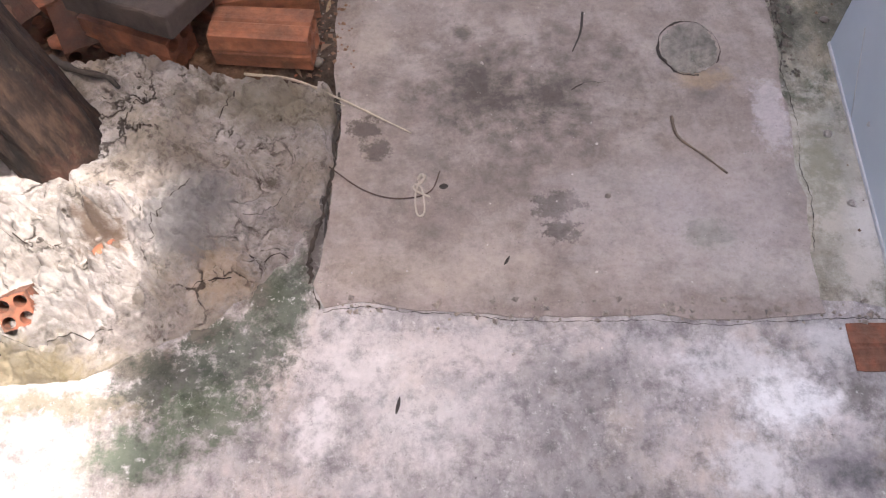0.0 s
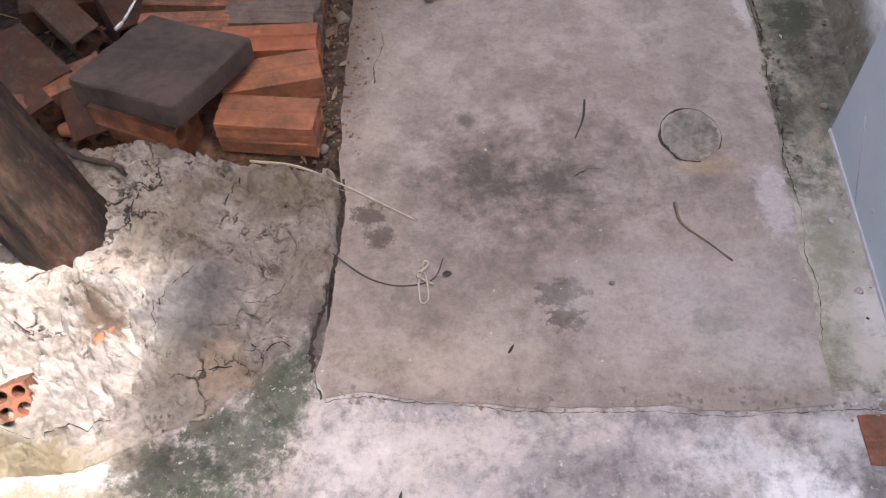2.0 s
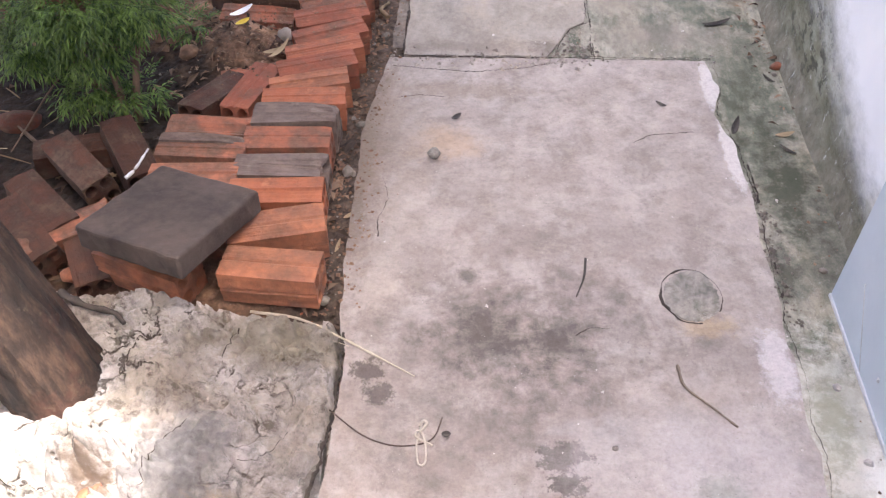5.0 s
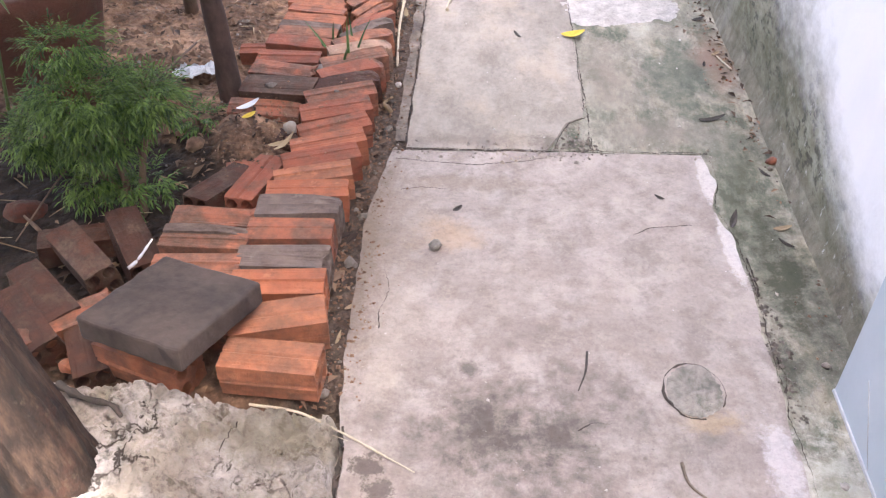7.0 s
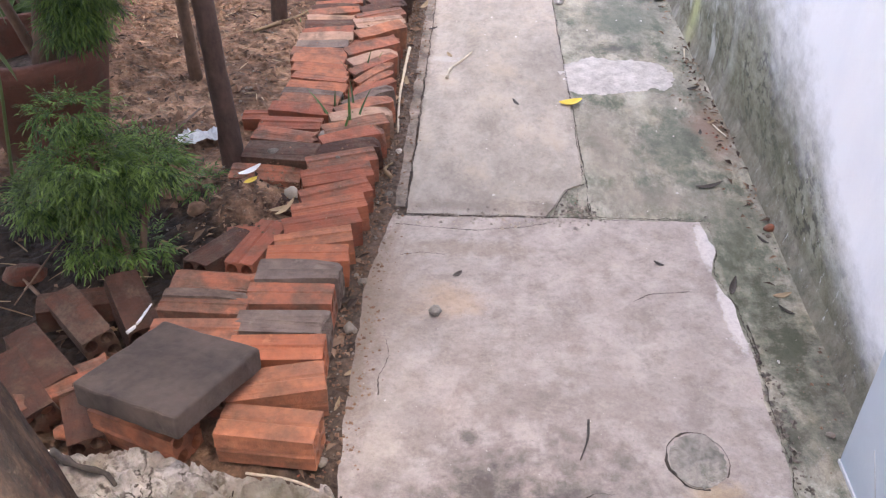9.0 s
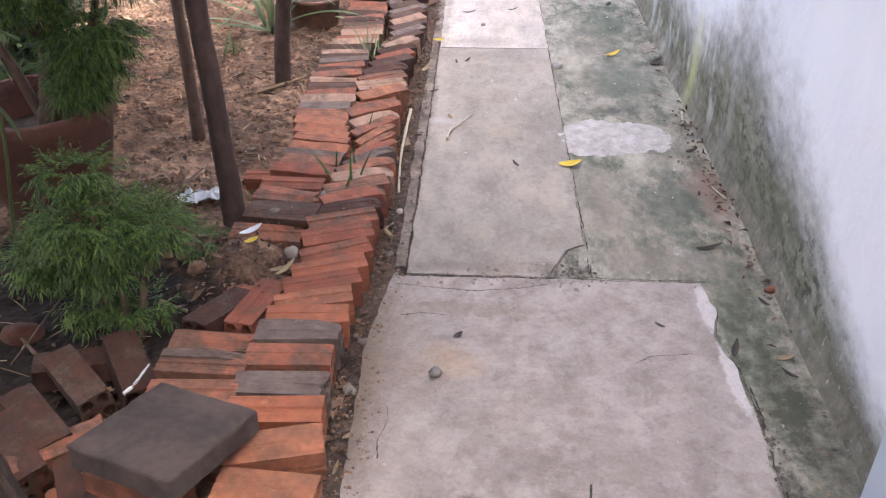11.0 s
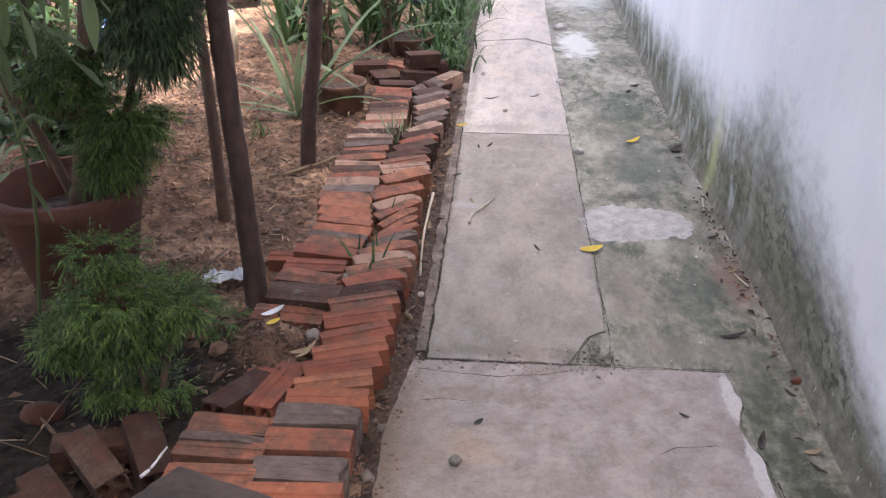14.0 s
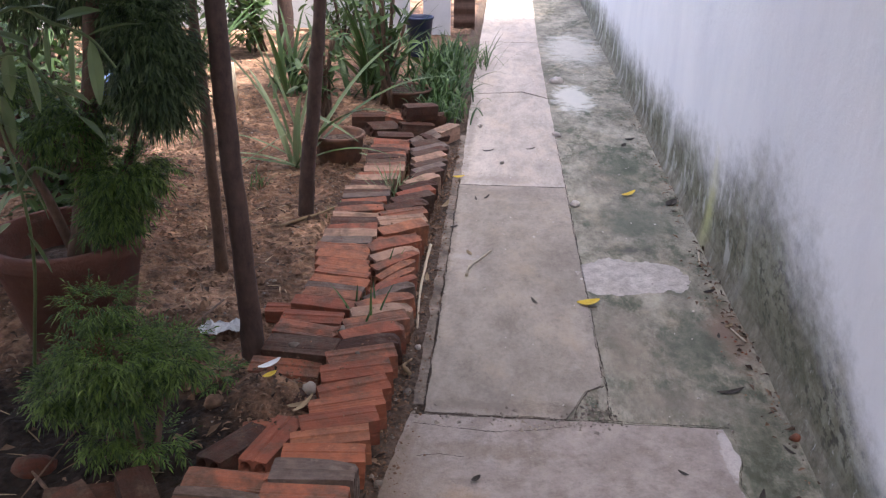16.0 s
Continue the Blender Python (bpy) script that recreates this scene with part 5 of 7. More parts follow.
tagged(paver, "square dark grey concrete paver laid on loose bricks", "paver")
bm = box(-0.104, -0.105, 0, 0.104, 0.105, 0.042, 0.005)
bmesh.ops.subdivide_edges(bm, edges=[e for e in bm.edges if e.calc_length() > 0.1], cuts=9, use_grid_fill=True)
for v in bm.verts:
    v.co += Vector((noise.noise(v.co * 30), noise.noise(v.co * 30 + Vector((5, 0, 0))), 0.5 * noise.noise(v.co * 25 + Vector((0, 9, 0))))) * 0.0035
part("body", bm, "paver", paver)

post = tagged(new("wooden_post"), "thick rotten dark brown wooden post leaning over the mortar bank", "post")
pts = [(0.0, 0.0, -0.02), (-0.006, 0, 0.02), (-0.02, 0.002, 0.10), (-0.045, 0.004, 0.22), (-0.085, 0.008, 0.42), (-0.16, 0.015, 0.8), (-0.24, 0.02, 1.2), (-0.32, 0.03, 1.6)]
bm, rings = bmesh.new(), []
for a, p in enumerate(bend(pts, 9)):
    ring, foot = [], max(0.0, 1 - a / 9)
    for b in range(56):
        an = 2 * math.pi * b / 56
        ux, uy = math.cos(an), math.sin(an)
        k = 1 + 0.14 * noise.noise((ux * 1.4, uy * 1.4, p.z * 1.5)) + 0.09 * noise.noise((ux * 5, uy * 5, p.z * 4)) - 0.10 * max(0, noise.noise((ux * 9, uy * 9, p.z * 2.5)) - 0.1) + 0.05 * noise.noise((ux * 12, uy * 12, p.z * 22))
        r = 0.074 * k * (1 + 0.10 * foot)
        ring.append(bm.verts.new((p.x + r * ux, p.y + r * uy, p.z + foot * 0.012 * noise.noise((ux * 4, uy * 4, 2)))))
    rings.append(ring)
for r0, r1 in zip(rings, rings[1:]):
    for b in range(56):
        bm.faces.new((r0[b], r0[(b + 1) % 56], r1[(b + 1) % 56], r1[b]))
bm.faces.new(rings[0][::-1])
bm.faces.new(rings[-1])
bm.normal_update()
bm.to_mesh(me := bpy.data.meshes.new("wooden_post"))
bm.free()
me.materials.append(M["post"])
post.matrix_basis = pose(-0.452, -0.925, 0.025, 0, 0, 0)
trunk_part = new("trunk", me)
trunk_part.parent = post

ring = thing("round_cement_patch", (0.541, -0.702, 0.0), "round grey-green cement patch set in the path", "patch")
out = ragged([(0.047 * math.cos(a * math.pi / 12), 0.057 * math.sin(a * math.pi / 12)) for a in range(24)], 0.006, 0.007, 71)
plate("disc", out, 0.0012, 0.02, "cement_grey", ring, 0.003)
rim = [((0.050 + 0.003 * noise.noise((a * 0.4, 1, 2))) * math.cos(a * math.pi / 20 - 0.6), (0.060 + 0.003 * noise.noise((a * 0.4, 5, 2))) * math.sin(a * math.pi / 20 - 0.6)) for a in range(36)]
ribbon("dirt_rim", rim, 0.0085, 0.0022, "crack", ring, 72, 0.2)

lime = thing("white_mortar_patch", (0.563, 0.780, -0.006), "spilled patch of dried white mortar on the mossy strip", "mortar")
verts, faces, grid = [], [], 60
for j in range(grid + 1):
    for i in range(grid + 1):
        x, y = (i / grid - 0.5) * 0.50, (j / grid - 0.5) * 0.36
        d = (abs(x / 0.212) ** 3 + abs((y - 0.12 * x) / (0.136 - 0.12 * max(0.0, x))) ** 3) ** 0.333 + 0.30 * noise.noise((x * 9, y * 9, 3)) + 0.14 * noise.noise((x * 24, y * 24, 6)) + 0.05 * noise.noise((x * 60, y * 60, 6))
        k = max(0.0, 1 - d ** 2)
        verts.append((x, y, -0.002 + 0.010 * k ** 0.6 * (1 + 0.35 * noise.noise((x * 40, y * 40, 9)) + 0.2 * noise.noise((x * 90, y * 90, 4))) if k > 0 else -0.006))
for j in range(grid):
    for i in range(grid):
        a = j * (grid + 1) + i
        faces.append((a, a + 1, a + grid + 2, a + grid + 1))
faces = [f for f in faces if max(verts[k][2] for k in f) > -0.005]
raw("crust", verts, faces, "lime", lime, smooth=True)


def pebble(x, y, z, size, mat="pebble", seed=0, label="small pale grey stone lying on the ground", flat=0.65, name="stone", category="stone"):
    ob = part(name, stone(size, flat, seed), mat)
    ob.matrix_basis = pose(x, y, z + size * flat * 0.75, 0, 0, seed * 47)
    return tagged(ob, label, category, "stones about the path")


for k, (x, y, z, size, mat) in enumerate([
        (0.089, -0.352, 0, 0.015, "cement_grey"), (-0.078, -0.398, -0.012, 0.014, "pebble"), (-0.068, -0.40, -0.012, 0.009, "pebble"), (-0.068, -0.25, -0.012, 0.012, "pebble"),
        (-0.480, -0.035, 0.010, 0.026, "clod"), (-0.450, 0.012, 0.015, 0.018, "clod"), (-0.44, 0.035, 0.02, 0.014, "clod"), (-0.337, 0.152, 0.064, 0.014, "pebble"),
        (-0.238, 0.261, 0.05, 0.017, "pebble"), (-0.262, -0.005, 0.045, 0.020, "pebble"), (-0.25, -0.045, 0.04, 0.016, "brick_dark"), (0.829, -0.023, -0.006, 0.014, "brick_red"),
        (0.82, -0.05, -0.006, 0.007, "pebble"), (0.735, -0.875, -0.006, 0.007, "lime"), (0.746, -1.003, -0.006, 0.007, "lime"), (0.388, -0.997, 0, 0.005, "pebble"),
        (0.436, 1.398, -0.010, 0.022, "lime"), (0.407, 2.325, -0.010, 0.024, "lime"), (0.459, 3.486, -0.02, 0.045, "lime"), (0.152, 1.862, 0, 0.012, "lime"), (0.038, 2.432, 0, 0.016, "lime"),
        (-0.173, 0.123, 0.07, 0.008, "pebble"), (-0.11, -0.06, -0.012, 0.014, "pebble"), (-0.05, 0.089, -0.012, 0.012, "pebble"), (-0.046, 0.30, -0.01, 0.01, "lime"),
        (0.776, -0.634, -0.006, 0.008, "pebble"), (0.839, -0.526, -0.006, 0.009, "pebble"), (-0.075, -0.73, -0.01, 0.01, "pebble"), (-0.500, -0.520, -0.02, 0.022, "brick_orange"), (-0.520, -0.700, 0.0, 0.018, "brick_orange"), (-0.475, -0.545, -0.01, 0.016, "brick_red"), (-0.27, -0.765, 0.0, 0.010, "pebble"), (-0.82, 0.02, 0.0, 0.03, "brick_dark")]):
    pebble(x, y, z, size, mat, k + 1, "dusty brown stone lying in the soil" if mat == "clod" else "small pale lump of mortar on the ground" if mat == "lime" else "small chip of red brick on the ground" if "brick" in mat else "small pale grey stone lying on the ground")


def stick(points, radius, mat, name, label, category, per=5):
    pts = bend(points, per)
    rr = [radius * (1 - 0.55 * a / len(pts)) * (1 + 0.55 * noise.noise((a * 0.9, radius * 900, 2))) for a in range(len(pts))]
    ob = part(name, tube(pts, rr, 7, 0.3, len(pts)), mat)
    return tagged(ob, label, category)


def flat(points, z):
    return [(x, y, z) for x, y in points]


stick(flat([(0.497, -0.847), (0.503, -0.886), (0.534, -0.918), (0.570, -0.955)], 0.003), 0.0026, "twig", "twig", "crooked brown dry twig on the cement path", "twig")
stick([(-0.19, -0.771, 0.012), (-0.107, -0.785, 0.014), (-0.030, -0.817, 0.006), (0.027, -0.848, 0.004), (0.089, -0.883, 0.003)], 0.0025, "straw", "straw", "long bleached straw stalk lying across the path edge", "straw")
stick([(-0.17, -0.772, 0.010), (-0.10, -0.80, 0.006), (-0.02, -0.83, 0.004)], 0.0010, "straw", "straw", "thin bleached straw stalk beside the bricks", "straw")
wire = thing("wire_hook", (0, 0, 0), "twisted piece of rusty wire with a pale loop on the path", "wire")
pts = bend([(-0.074, -0.921, 0.012), (-0.026, -0.957, 0.006), (0.020, -0.990, 0.003), (0.063, -1.005, 0.003), (0.104, -1.003, 0.004), (0.126, -0.989, 0.004), (0.136, -0.958, 0.006)])
part("stem", tube(pts, 0.0011, 6), "wire", wire)
pts = bend([(0.106, -0.972, 0.004), (0.101, -1.0, 0.004), (0.104, -1.030, 0.004), (0.110, -1.037, 0.004), (0.116, -1.028, 0.004), (0.113, -1.0, 0.005), (0.108, -0.985, 0.006), (0.100, -0.982, 0.006), (0.100, -0.992, 0.006), (0.124, -1.004, 0.004)])
part("loop", tube(pts, 0.0017, 6), "wire_pale", wire, "pale zinc wire loop")
pts = bend([(0.104, -0.975, 0.006), (0.108, -0.966, 0.008), (0.114, -0.968, 0.007), (0.110, -0.976, 0.007), (0.103, -0.984, 0.006)])
part("knot", tube(pts, 0.0024, 6), "wire_pale", wire, "pale zinc wire knot")
stick(flat([(0.370, -0.622), (0.364, -0.668), (0.349, -0.71)], 0.0015), 0.0024, "black_leaf", "rotten_twig", "short black rotten twig on the path", "twig")
stick(flat([(0.059, 0.728), (0.066, 0.79), (0.100, 0.86), (0.132, 0.929)], 0.005), 0.005, "straw", "twig", "pale bent dry twig on the path", "twig")
stick([(-0.495, -0.776, 0.052), (-0.444, -0.800, 0.050), (-0.399, -0.808, 0.046), (-0.375, -0.827, 0.042)], 0.007, "black_leaf", "stick", "dark bent stick lying on the mortar bank", "stick")
stick([(-0.469, -0.505, 0.062), (-0.456, -0.484, 0.066), (-0.446, -0.431, 0.07)], 0.0036, "plastic_white", "plastic_strip", "bent strip of white plastic beside the paver", "litter")
stick([(-0.074, 0.97, -0.004), (-0.074, 0.80, 0.0), (-0.072, 0.60, -0.002), (-0.058, 0.40, -0.004)], 0.0055, "straw", "fallen_blade", "long dry pale leaf blade along the bricks", "leaf")
stick([(-0.62, 0.47, 0.02), (-0.7, -0.1, 0.06), (-0.74, -0.4, 0.03)], 0.003, "bark_light", "twig", "long thin dry twig on the soil", "twig")
stick([(-0.80, -0.27, 0.0), (-0.70, -0.36, 0.005), (-0.64, -0.42, 0.01)], 0.004, "bark_light", "stick", "brown dry stick on the garden dirt", "stick")
leaf_late = [(-0.25, -0.12, 0.082, 62, 0.085, 0.016, "dry"), (-0.27, -0.105, 0.07, 20, 0.05, 0.02, "dry")]
stick([(-0.60, 1.03, 0.02), (-0.48, 1.14, 0.03), (-0.40, 1.2, 0.05)], 0.006, "dry", "fallen_blade", "long dry yellow leaf blade on the soil", "leaf")
stick([(-0.05, 0.16, 0.0), (-0.07, 0.19, 0.004), (-0.055, 0.23, 0.0)], 0.006, "dry", "dry_leaf", "curled dry leaf beside the bricks", "leaf")
stick([(0.815, 0.99, 0.0), (0.80, 0.90, 0.0)], 0.003, "straw", "twig", "thin pale twig beside the wall", "twig")
stick([(0.825, 0.40, 0.0), (0.80, 0.47, 0.002)], 0.003, "straw", "twig", "thin pale twig beside the wall", "twig")


def leaf_thing(x, y, z, turn, length, width, mat, name, label, curl=0.2):
    verts, faces, k = [], [], 7
    for a in range(k + 1):
        t = a / k
        w = width / 2 * math.sin(math.pi * (0.06 + 0.9 * t)) ** 0.8
        lift = curl * length * (t - 0.4) ** 2
        verts += [(length * (t - 0.5), w, lift + w * 0.35), (length * (t - 0.5), 0, lift), (length * (t - 0.5), -w, lift + w * 0.25)]
        if a:
            c = 3 * a
            faces += [(c - 3, c, c + 1, c - 2), (c - 2, c + 1, c + 2, c - 1)]
    ob = raw(name, verts, faces, mat)
    solid = ob.modifiers.new("thick", "SOLIDIFY")
    solid.thickness = 0.0012
    ob.matrix_basis = pose(x, y, z + 0.002, 0, 0, turn) @ Matrix.Diagonal((0.78, 0.72, 0.9, 1))
    return tagged(ob, label, "leaf", "fallen leaves")


for x, y, turn, length, width in [(0.421, 0.578, 10, 0.085, 0.042), (0.650, 1.520, 35, 0.085, 0.030), (-0.02, 1.655, 0, 0.06, 0.03)]:
    leaf_thing(x, y, 0.0, turn, length, width, "yellow", "yellow_leaf", "fallen bright yellow leaf lying on the cement", 0.5)
leaf_thing(-0.360, 0.014, 0.068, 40, 0.045, 0.022, "yellow", "yellow_leaf", "small fallen yellow leaf on the brick edging", 0.4)
for x, y, z, turn, length, width in [(0.728, 0.153, -0.006, 12, 0.085, 0.020), (0.802, 1.448, -0.006, 50, 0.08, 0.05), (0.70, -0.24, -0.006, 70, 0.07, 0.02), (0.265, 0.575, 0, 120, 0.045, 0.014),
                                     (0.803, -0.068, -0.006, 130, 0.04, 0.012), (0.79, -0.31, -0.006, 140, 0.045, 0.012), (0.557, -0.173, 0, 150, 0.03, 0.012), (0.129, -0.228, 0, 40, 0.030, 0.016),
                                     (0.143, -0.984, 0, 0, 0.018, 0.014), (0.79, 0.7, -0.006, 20, 0.05, 0.02), (0.76, 0.43, -0.006, 80, 0.03, 0.012), (0.09, 2.03, 0, 5, 0.07, 0.016), (0.28, 2.08, 0, 20, 0.06, 0.012),
                                     (0.10, 1.43, 0, 60, 0.05, 0.014), (0.06, 1.41, 0, 100, 0.04, 0.012), (0.75, 2.3, -0.006, 10, 0.06, 0.03), (0.71, 2.2, -0.006, 60, 0.05, 0.03), (-0.005, 1.12, 0, 20, 0.04, 0.016), (0.237, -1.11, 0, 60, 0.02, 0.006), (0.093, -1.329, 0, 80, 0.03, 0.007)]:
    leaf_thing(x, y, z, turn, length, width, "black_leaf", "rotten_leaf", "small dark rotten leaf lying on the cement", 0.5)
for x, y, z, turn, length, width, mat in [(0.794, -0.262, -0.006, 10, 0.05, 0.018, "dry"), (-0.377, 0.072, 0.058, 40, 0.075, 0.026, "plastic_white"), (0.06, 0.9, 0, 120, 0.04, 0.02, "dry"), (-0.06, 0.70, 0, 95, 0.06, 0.02, "dry"), (-0.05, 1.33, 0, 70, 0.08, 0.025, "dry"), (0.80, 0.49, -0.006, 30, 0.035, 0.016, "dry"), (-0.06, -0.52, -0.01, 40, 0.03, 0.012, "dry"), (-0.07, -0.60, -0.01, 80, 0.04, 0.01, "dry")] + leaf_late:
    leaf_thing(x, y, z, turn, length, width, mat, "dry_leaf" if mat == "dry" else "paper_scrap", "curled dry tan leaf lying on the ground" if mat == "dry" else "small torn scrap of white plastic on the ground", 0.5)
for k, (x, y, z, size, mat) in enumerate([(-0.352, -1.112, 0.0, 0.020, "brick_orange"), (-0.338, -1.098, 0.004, 0.012, "brick_red"), (-0.362, -1.085, 0.012, 0.010, "mortar"), (-0.325, -1.12, 0.008, 0.012, "mortar"), (-0.370, -1.13, 0.012, 0.013, "mortar")]):
    pebble(x, y, z, size, mat, 120 + k, "broken brick chip in the mortar" if "brick" in mat else "rough lump of mortar beside the hole")
paper = thing("crumpled_paper", (-0.572, 0.302, 0.0), "crumpled torn piece of white paper on the soil", "litter", "", 25)
pv, pf = [], []
for j in range(9):
    for i in range(13):
        x, y = (i / 12 - 0.5) * 0.105 * (1 + 0.2 * noise.noise((j * 0.9, 3, 1))), (j / 8 - 0.5) * 0.06 * (1 + 0.3 * noise.noise((i * 0.7, 8, 2)))
        pv.append((x + 0.012 * noise.noise((x * 40, y * 40, 3)), y + 0.012 * noise.noise((x * 40, y * 40, 7)), 0.028 + 0.022 * noise.noise((x * 32, y * 40, 5)) + 0.010 * noise.noise((x * 90, y * 90, 1))))
pf = [(j * 13 + i, j * 13 + i + 1, (j + 1) * 13 + i + 1, (j + 1) * 13 + i) for j in range(8) for i in range(12) if noise.noise((i * 0.45, j * 0.45, 4)) > -0.32]
raw("sheet", pv, pf, "chip_white", paper).modifiers.new("thick", "SOLIDIFY").thickness = 0.0015

# loose crumbs, clods and litter that nobody could count
rng = random.Random(21)


def scatter(name, label, spots, material, size, flatness=0.7):
    verts, faces = [], []
    for x, y, z in spots:
        k = size * rng.choice((0.5, 0.6, 0.8, 1.0, 1.6)) * rng.uniform(0.7, 1.3)
        turn, b = rng.uniform(0, 6.28), len(verts)
        for px, py, pz in ((1, 0, 0), (-0.2, 0.9, 0.1), (-0.9, -0.3, 0), (0.2, -0.8, 0.1), (0.1, 0.1, 1), (0, 0, -0.6)):
            px, py, pz = px * rng.uniform(0.6, 1.2), py * rng.uniform(0.6, 1.2), pz * flatness
            verts.append((x + k * (px * math.cos(turn) - py * math.sin(turn)), y + k * (px * math.sin(turn) + py * math.cos(turn)), z + k * pz))
        faces += [(b + i, b + (i + 1) % 4, b + 4) for i in range(4)] + [(b + (i + 1) % 4, b + i, b + 5) for i in range(4)]
    return tagged(raw(name, verts, faces, material), label, "debris", kind="stuff")


def on_soil(count, x0, x1, y0, y1):
    out = []
    for _ in range(count):
        x, y = rng.uniform(x0, x1), rng.uniform(y0, y1)
        out.append((x, y, soil_height(x, y) + 0.001))
    return out


scatter("soil_clods", "crumbly clods of dry brown soil", on_soil(3600, -1.9, -0.45, 0.0, 3.0), "clod", 0.011)
scatter("gravel_crumbs", "pale grit and mortar crumbs in the dirt", on_soil(700, -1.6, -0.45, -0.1, 2.8) + on_soil(160, -0.11, -0.05, -0.75, 2.0), "pebble", 0.0045)
scatter("path_grit", "scattered grit and crumbs on the cement", [(min(0.84, abs(rng.gauss(0, 0.2)) if rng.random() < 0.4 else 0.84 - abs(rng.gauss(0, 0.05))), rng.uniform(-1.1, 5), -0.003) for _ in range(800)], "litter", 0.0028)
scatter("path_crumbs", "pale crumbs scattered on the cement", [(rng.uniform(-0.03, 0.8), rng.uniform(-1.3, 4), 0.0) for _ in range(170)], "lime", 0.0028)
dirt_row = [(-0.085 + rng.gauss(0, 0.014), rng.uniform(-0.76, 2.0), -0.006) for _ in range(1500)]
scatter("dirt_crumbs", "dark dirt crumbs along the foot of the bricks", dirt_row, "clod", 0.0040)
scatter("brick_dirt", "crumbs of soil lying on the bricks", [(rng.gauss(-0.3, 0.07), rng.gauss(-0.03, 0.12), 0.055 + rng.uniform(-0.01, 0.01)) for _ in range(500)] + [(rng.uniform(-0.4, -0.09), rng.uniform(-0.2, 1.9), 0.076) for _ in range(260)], "clod", 0.0030)
scatter("brick_shards", "splinters of orange brick by the bricks", [(rng.gauss(-0.09, 0.02), rng.gauss(-0.72, 0.04), -0.005) for _ in range(26)] + [(rng.gauss(0.79, 0.025), rng.gauss(0.46, 0.06), -0.005) for _ in range(26)], "brick_red", 0.0036)
scatter("joint_crumbs", "broken cement crumbs along the joints of the path", [(rng.uniform(-0.03, 0.42) if rng.random() < 0.8 else rng.uniform(0.3, 0.7), rng.gauss(-0.008, 0.018), 0.0) for _ in range(220)] + [(rng.uniform(0.0, 0.78), rng.gauss(-1.183, 0.010), -0.001) for _ in range(160)] + [(rng.gauss(0.385, 0.03), rng.gauss(0.07, 0.04), -0.002) for _ in range(70)], "slab_far", 0.0045)
scatter("edge_gravel", "grey gravel crumbs along the broken edge of the slab", [(rng.gauss(0.702, 0.010), rng.uniform(-0.76, -0.40), -0.002) for _ in range(150)] + [(rng.gauss(0.40, 0.025), rng.gauss(0.02, 0.02), 0.0) for _ in range(60)], "pebble", 0.0042)
scatter("edge_dirt", "dark soil spilled over the edge of the path", [(-0.055 + abs(rng.gauss(0, 0.022)), rng.uniform(-0.75, 2.2), 0.0005) for _ in range(700)], "clod", 0.0030)
lv = Leaves(31)
for x, y, z in on_soil(900, -2.4, -0.46, 0.0, 4.0) + on_soil(60, -1.2, -0.46, -0.5, 0.0) + on_soil(130, -0.12, -0.05, -0.75, 2.2):
    lv.leaf((x, y, z + 0.004), (rng.uniform(-1, 1), rng.uniform(-1, 1), rng.uniform(0, 0.35)), rng.uniform(0.015, 0.05), rng.uniform(0.006, 0.018), 0.1, 0.3)
for x, y, z in on_soil(900, -1.15, -0.44, 0.0, 1.6) + on_soil(260, -0.5, -0.2, -0.18, 0.14):
    lv.leaf((x, y, z + 0.003), (rng.uniform(-1, 1), rng.uniform(-1, 1), rng.uniform(0, 0.4)), rng.uniform(0.008, 0.028), rng.uniform(0.004, 0.012), 0.1, 0.3)
tagged(lv.done("leaf_litter", "litter"), "dead brown leaf litter on the garden soil", "leaf litter", kind="stuff")
lv = Leaves(33)
for _ in range(180):
    x, y = 0.842 - abs(rng.gauss(0, 0.035)), rng.choice((rng.uniform(-0.3, 2.6), rng.gauss(0.62, 0.22)))
    lv.leaf((x, y, -0.001), (rng.uniform(-1, 1), rng.uniform(-1, 1), rng.uniform(0, 0.25)), rng.uniform(0.008, 0.03), rng.uniform(0.004, 0.012), 0.1, 0.3)
tagged(lv.done("wall_litter", "litter"), "dead brown leaf bits along the foot of the wall", "leaf litter", kind="stuff")
lv = Leaves(32)
for x, y, z in on_soil(30, -0.95, -0.45, -0.7, 0.0) + on_soil(70, -2.0, -0.5, 0.5, 3.6):
    way = (rng.uniform(-1, 1), rng.uniform(-1, 1), rng.uniform(0, 0.3))
    lv.strap((x, y, z + 0.004), way, rng.uniform(0.05, 0.16), 0.003, 0.3, 4)
for x, y, z in on_soil(150, -1.3, -0.44, 0.1, 1.9):
    lv.strap((x, y, z + 0.004), (rng.uniform(-1, 1), rng.uniform(-1, 1), rng.uniform(0, 0.12)), rng.uniform(0.015, 0.055), 0.0030, 0.2, 4)
tagged(lv.done("dry_stalks", "dry"), "dry stalks and grass scattered on the soil", "leaf litter", kind="stuff")


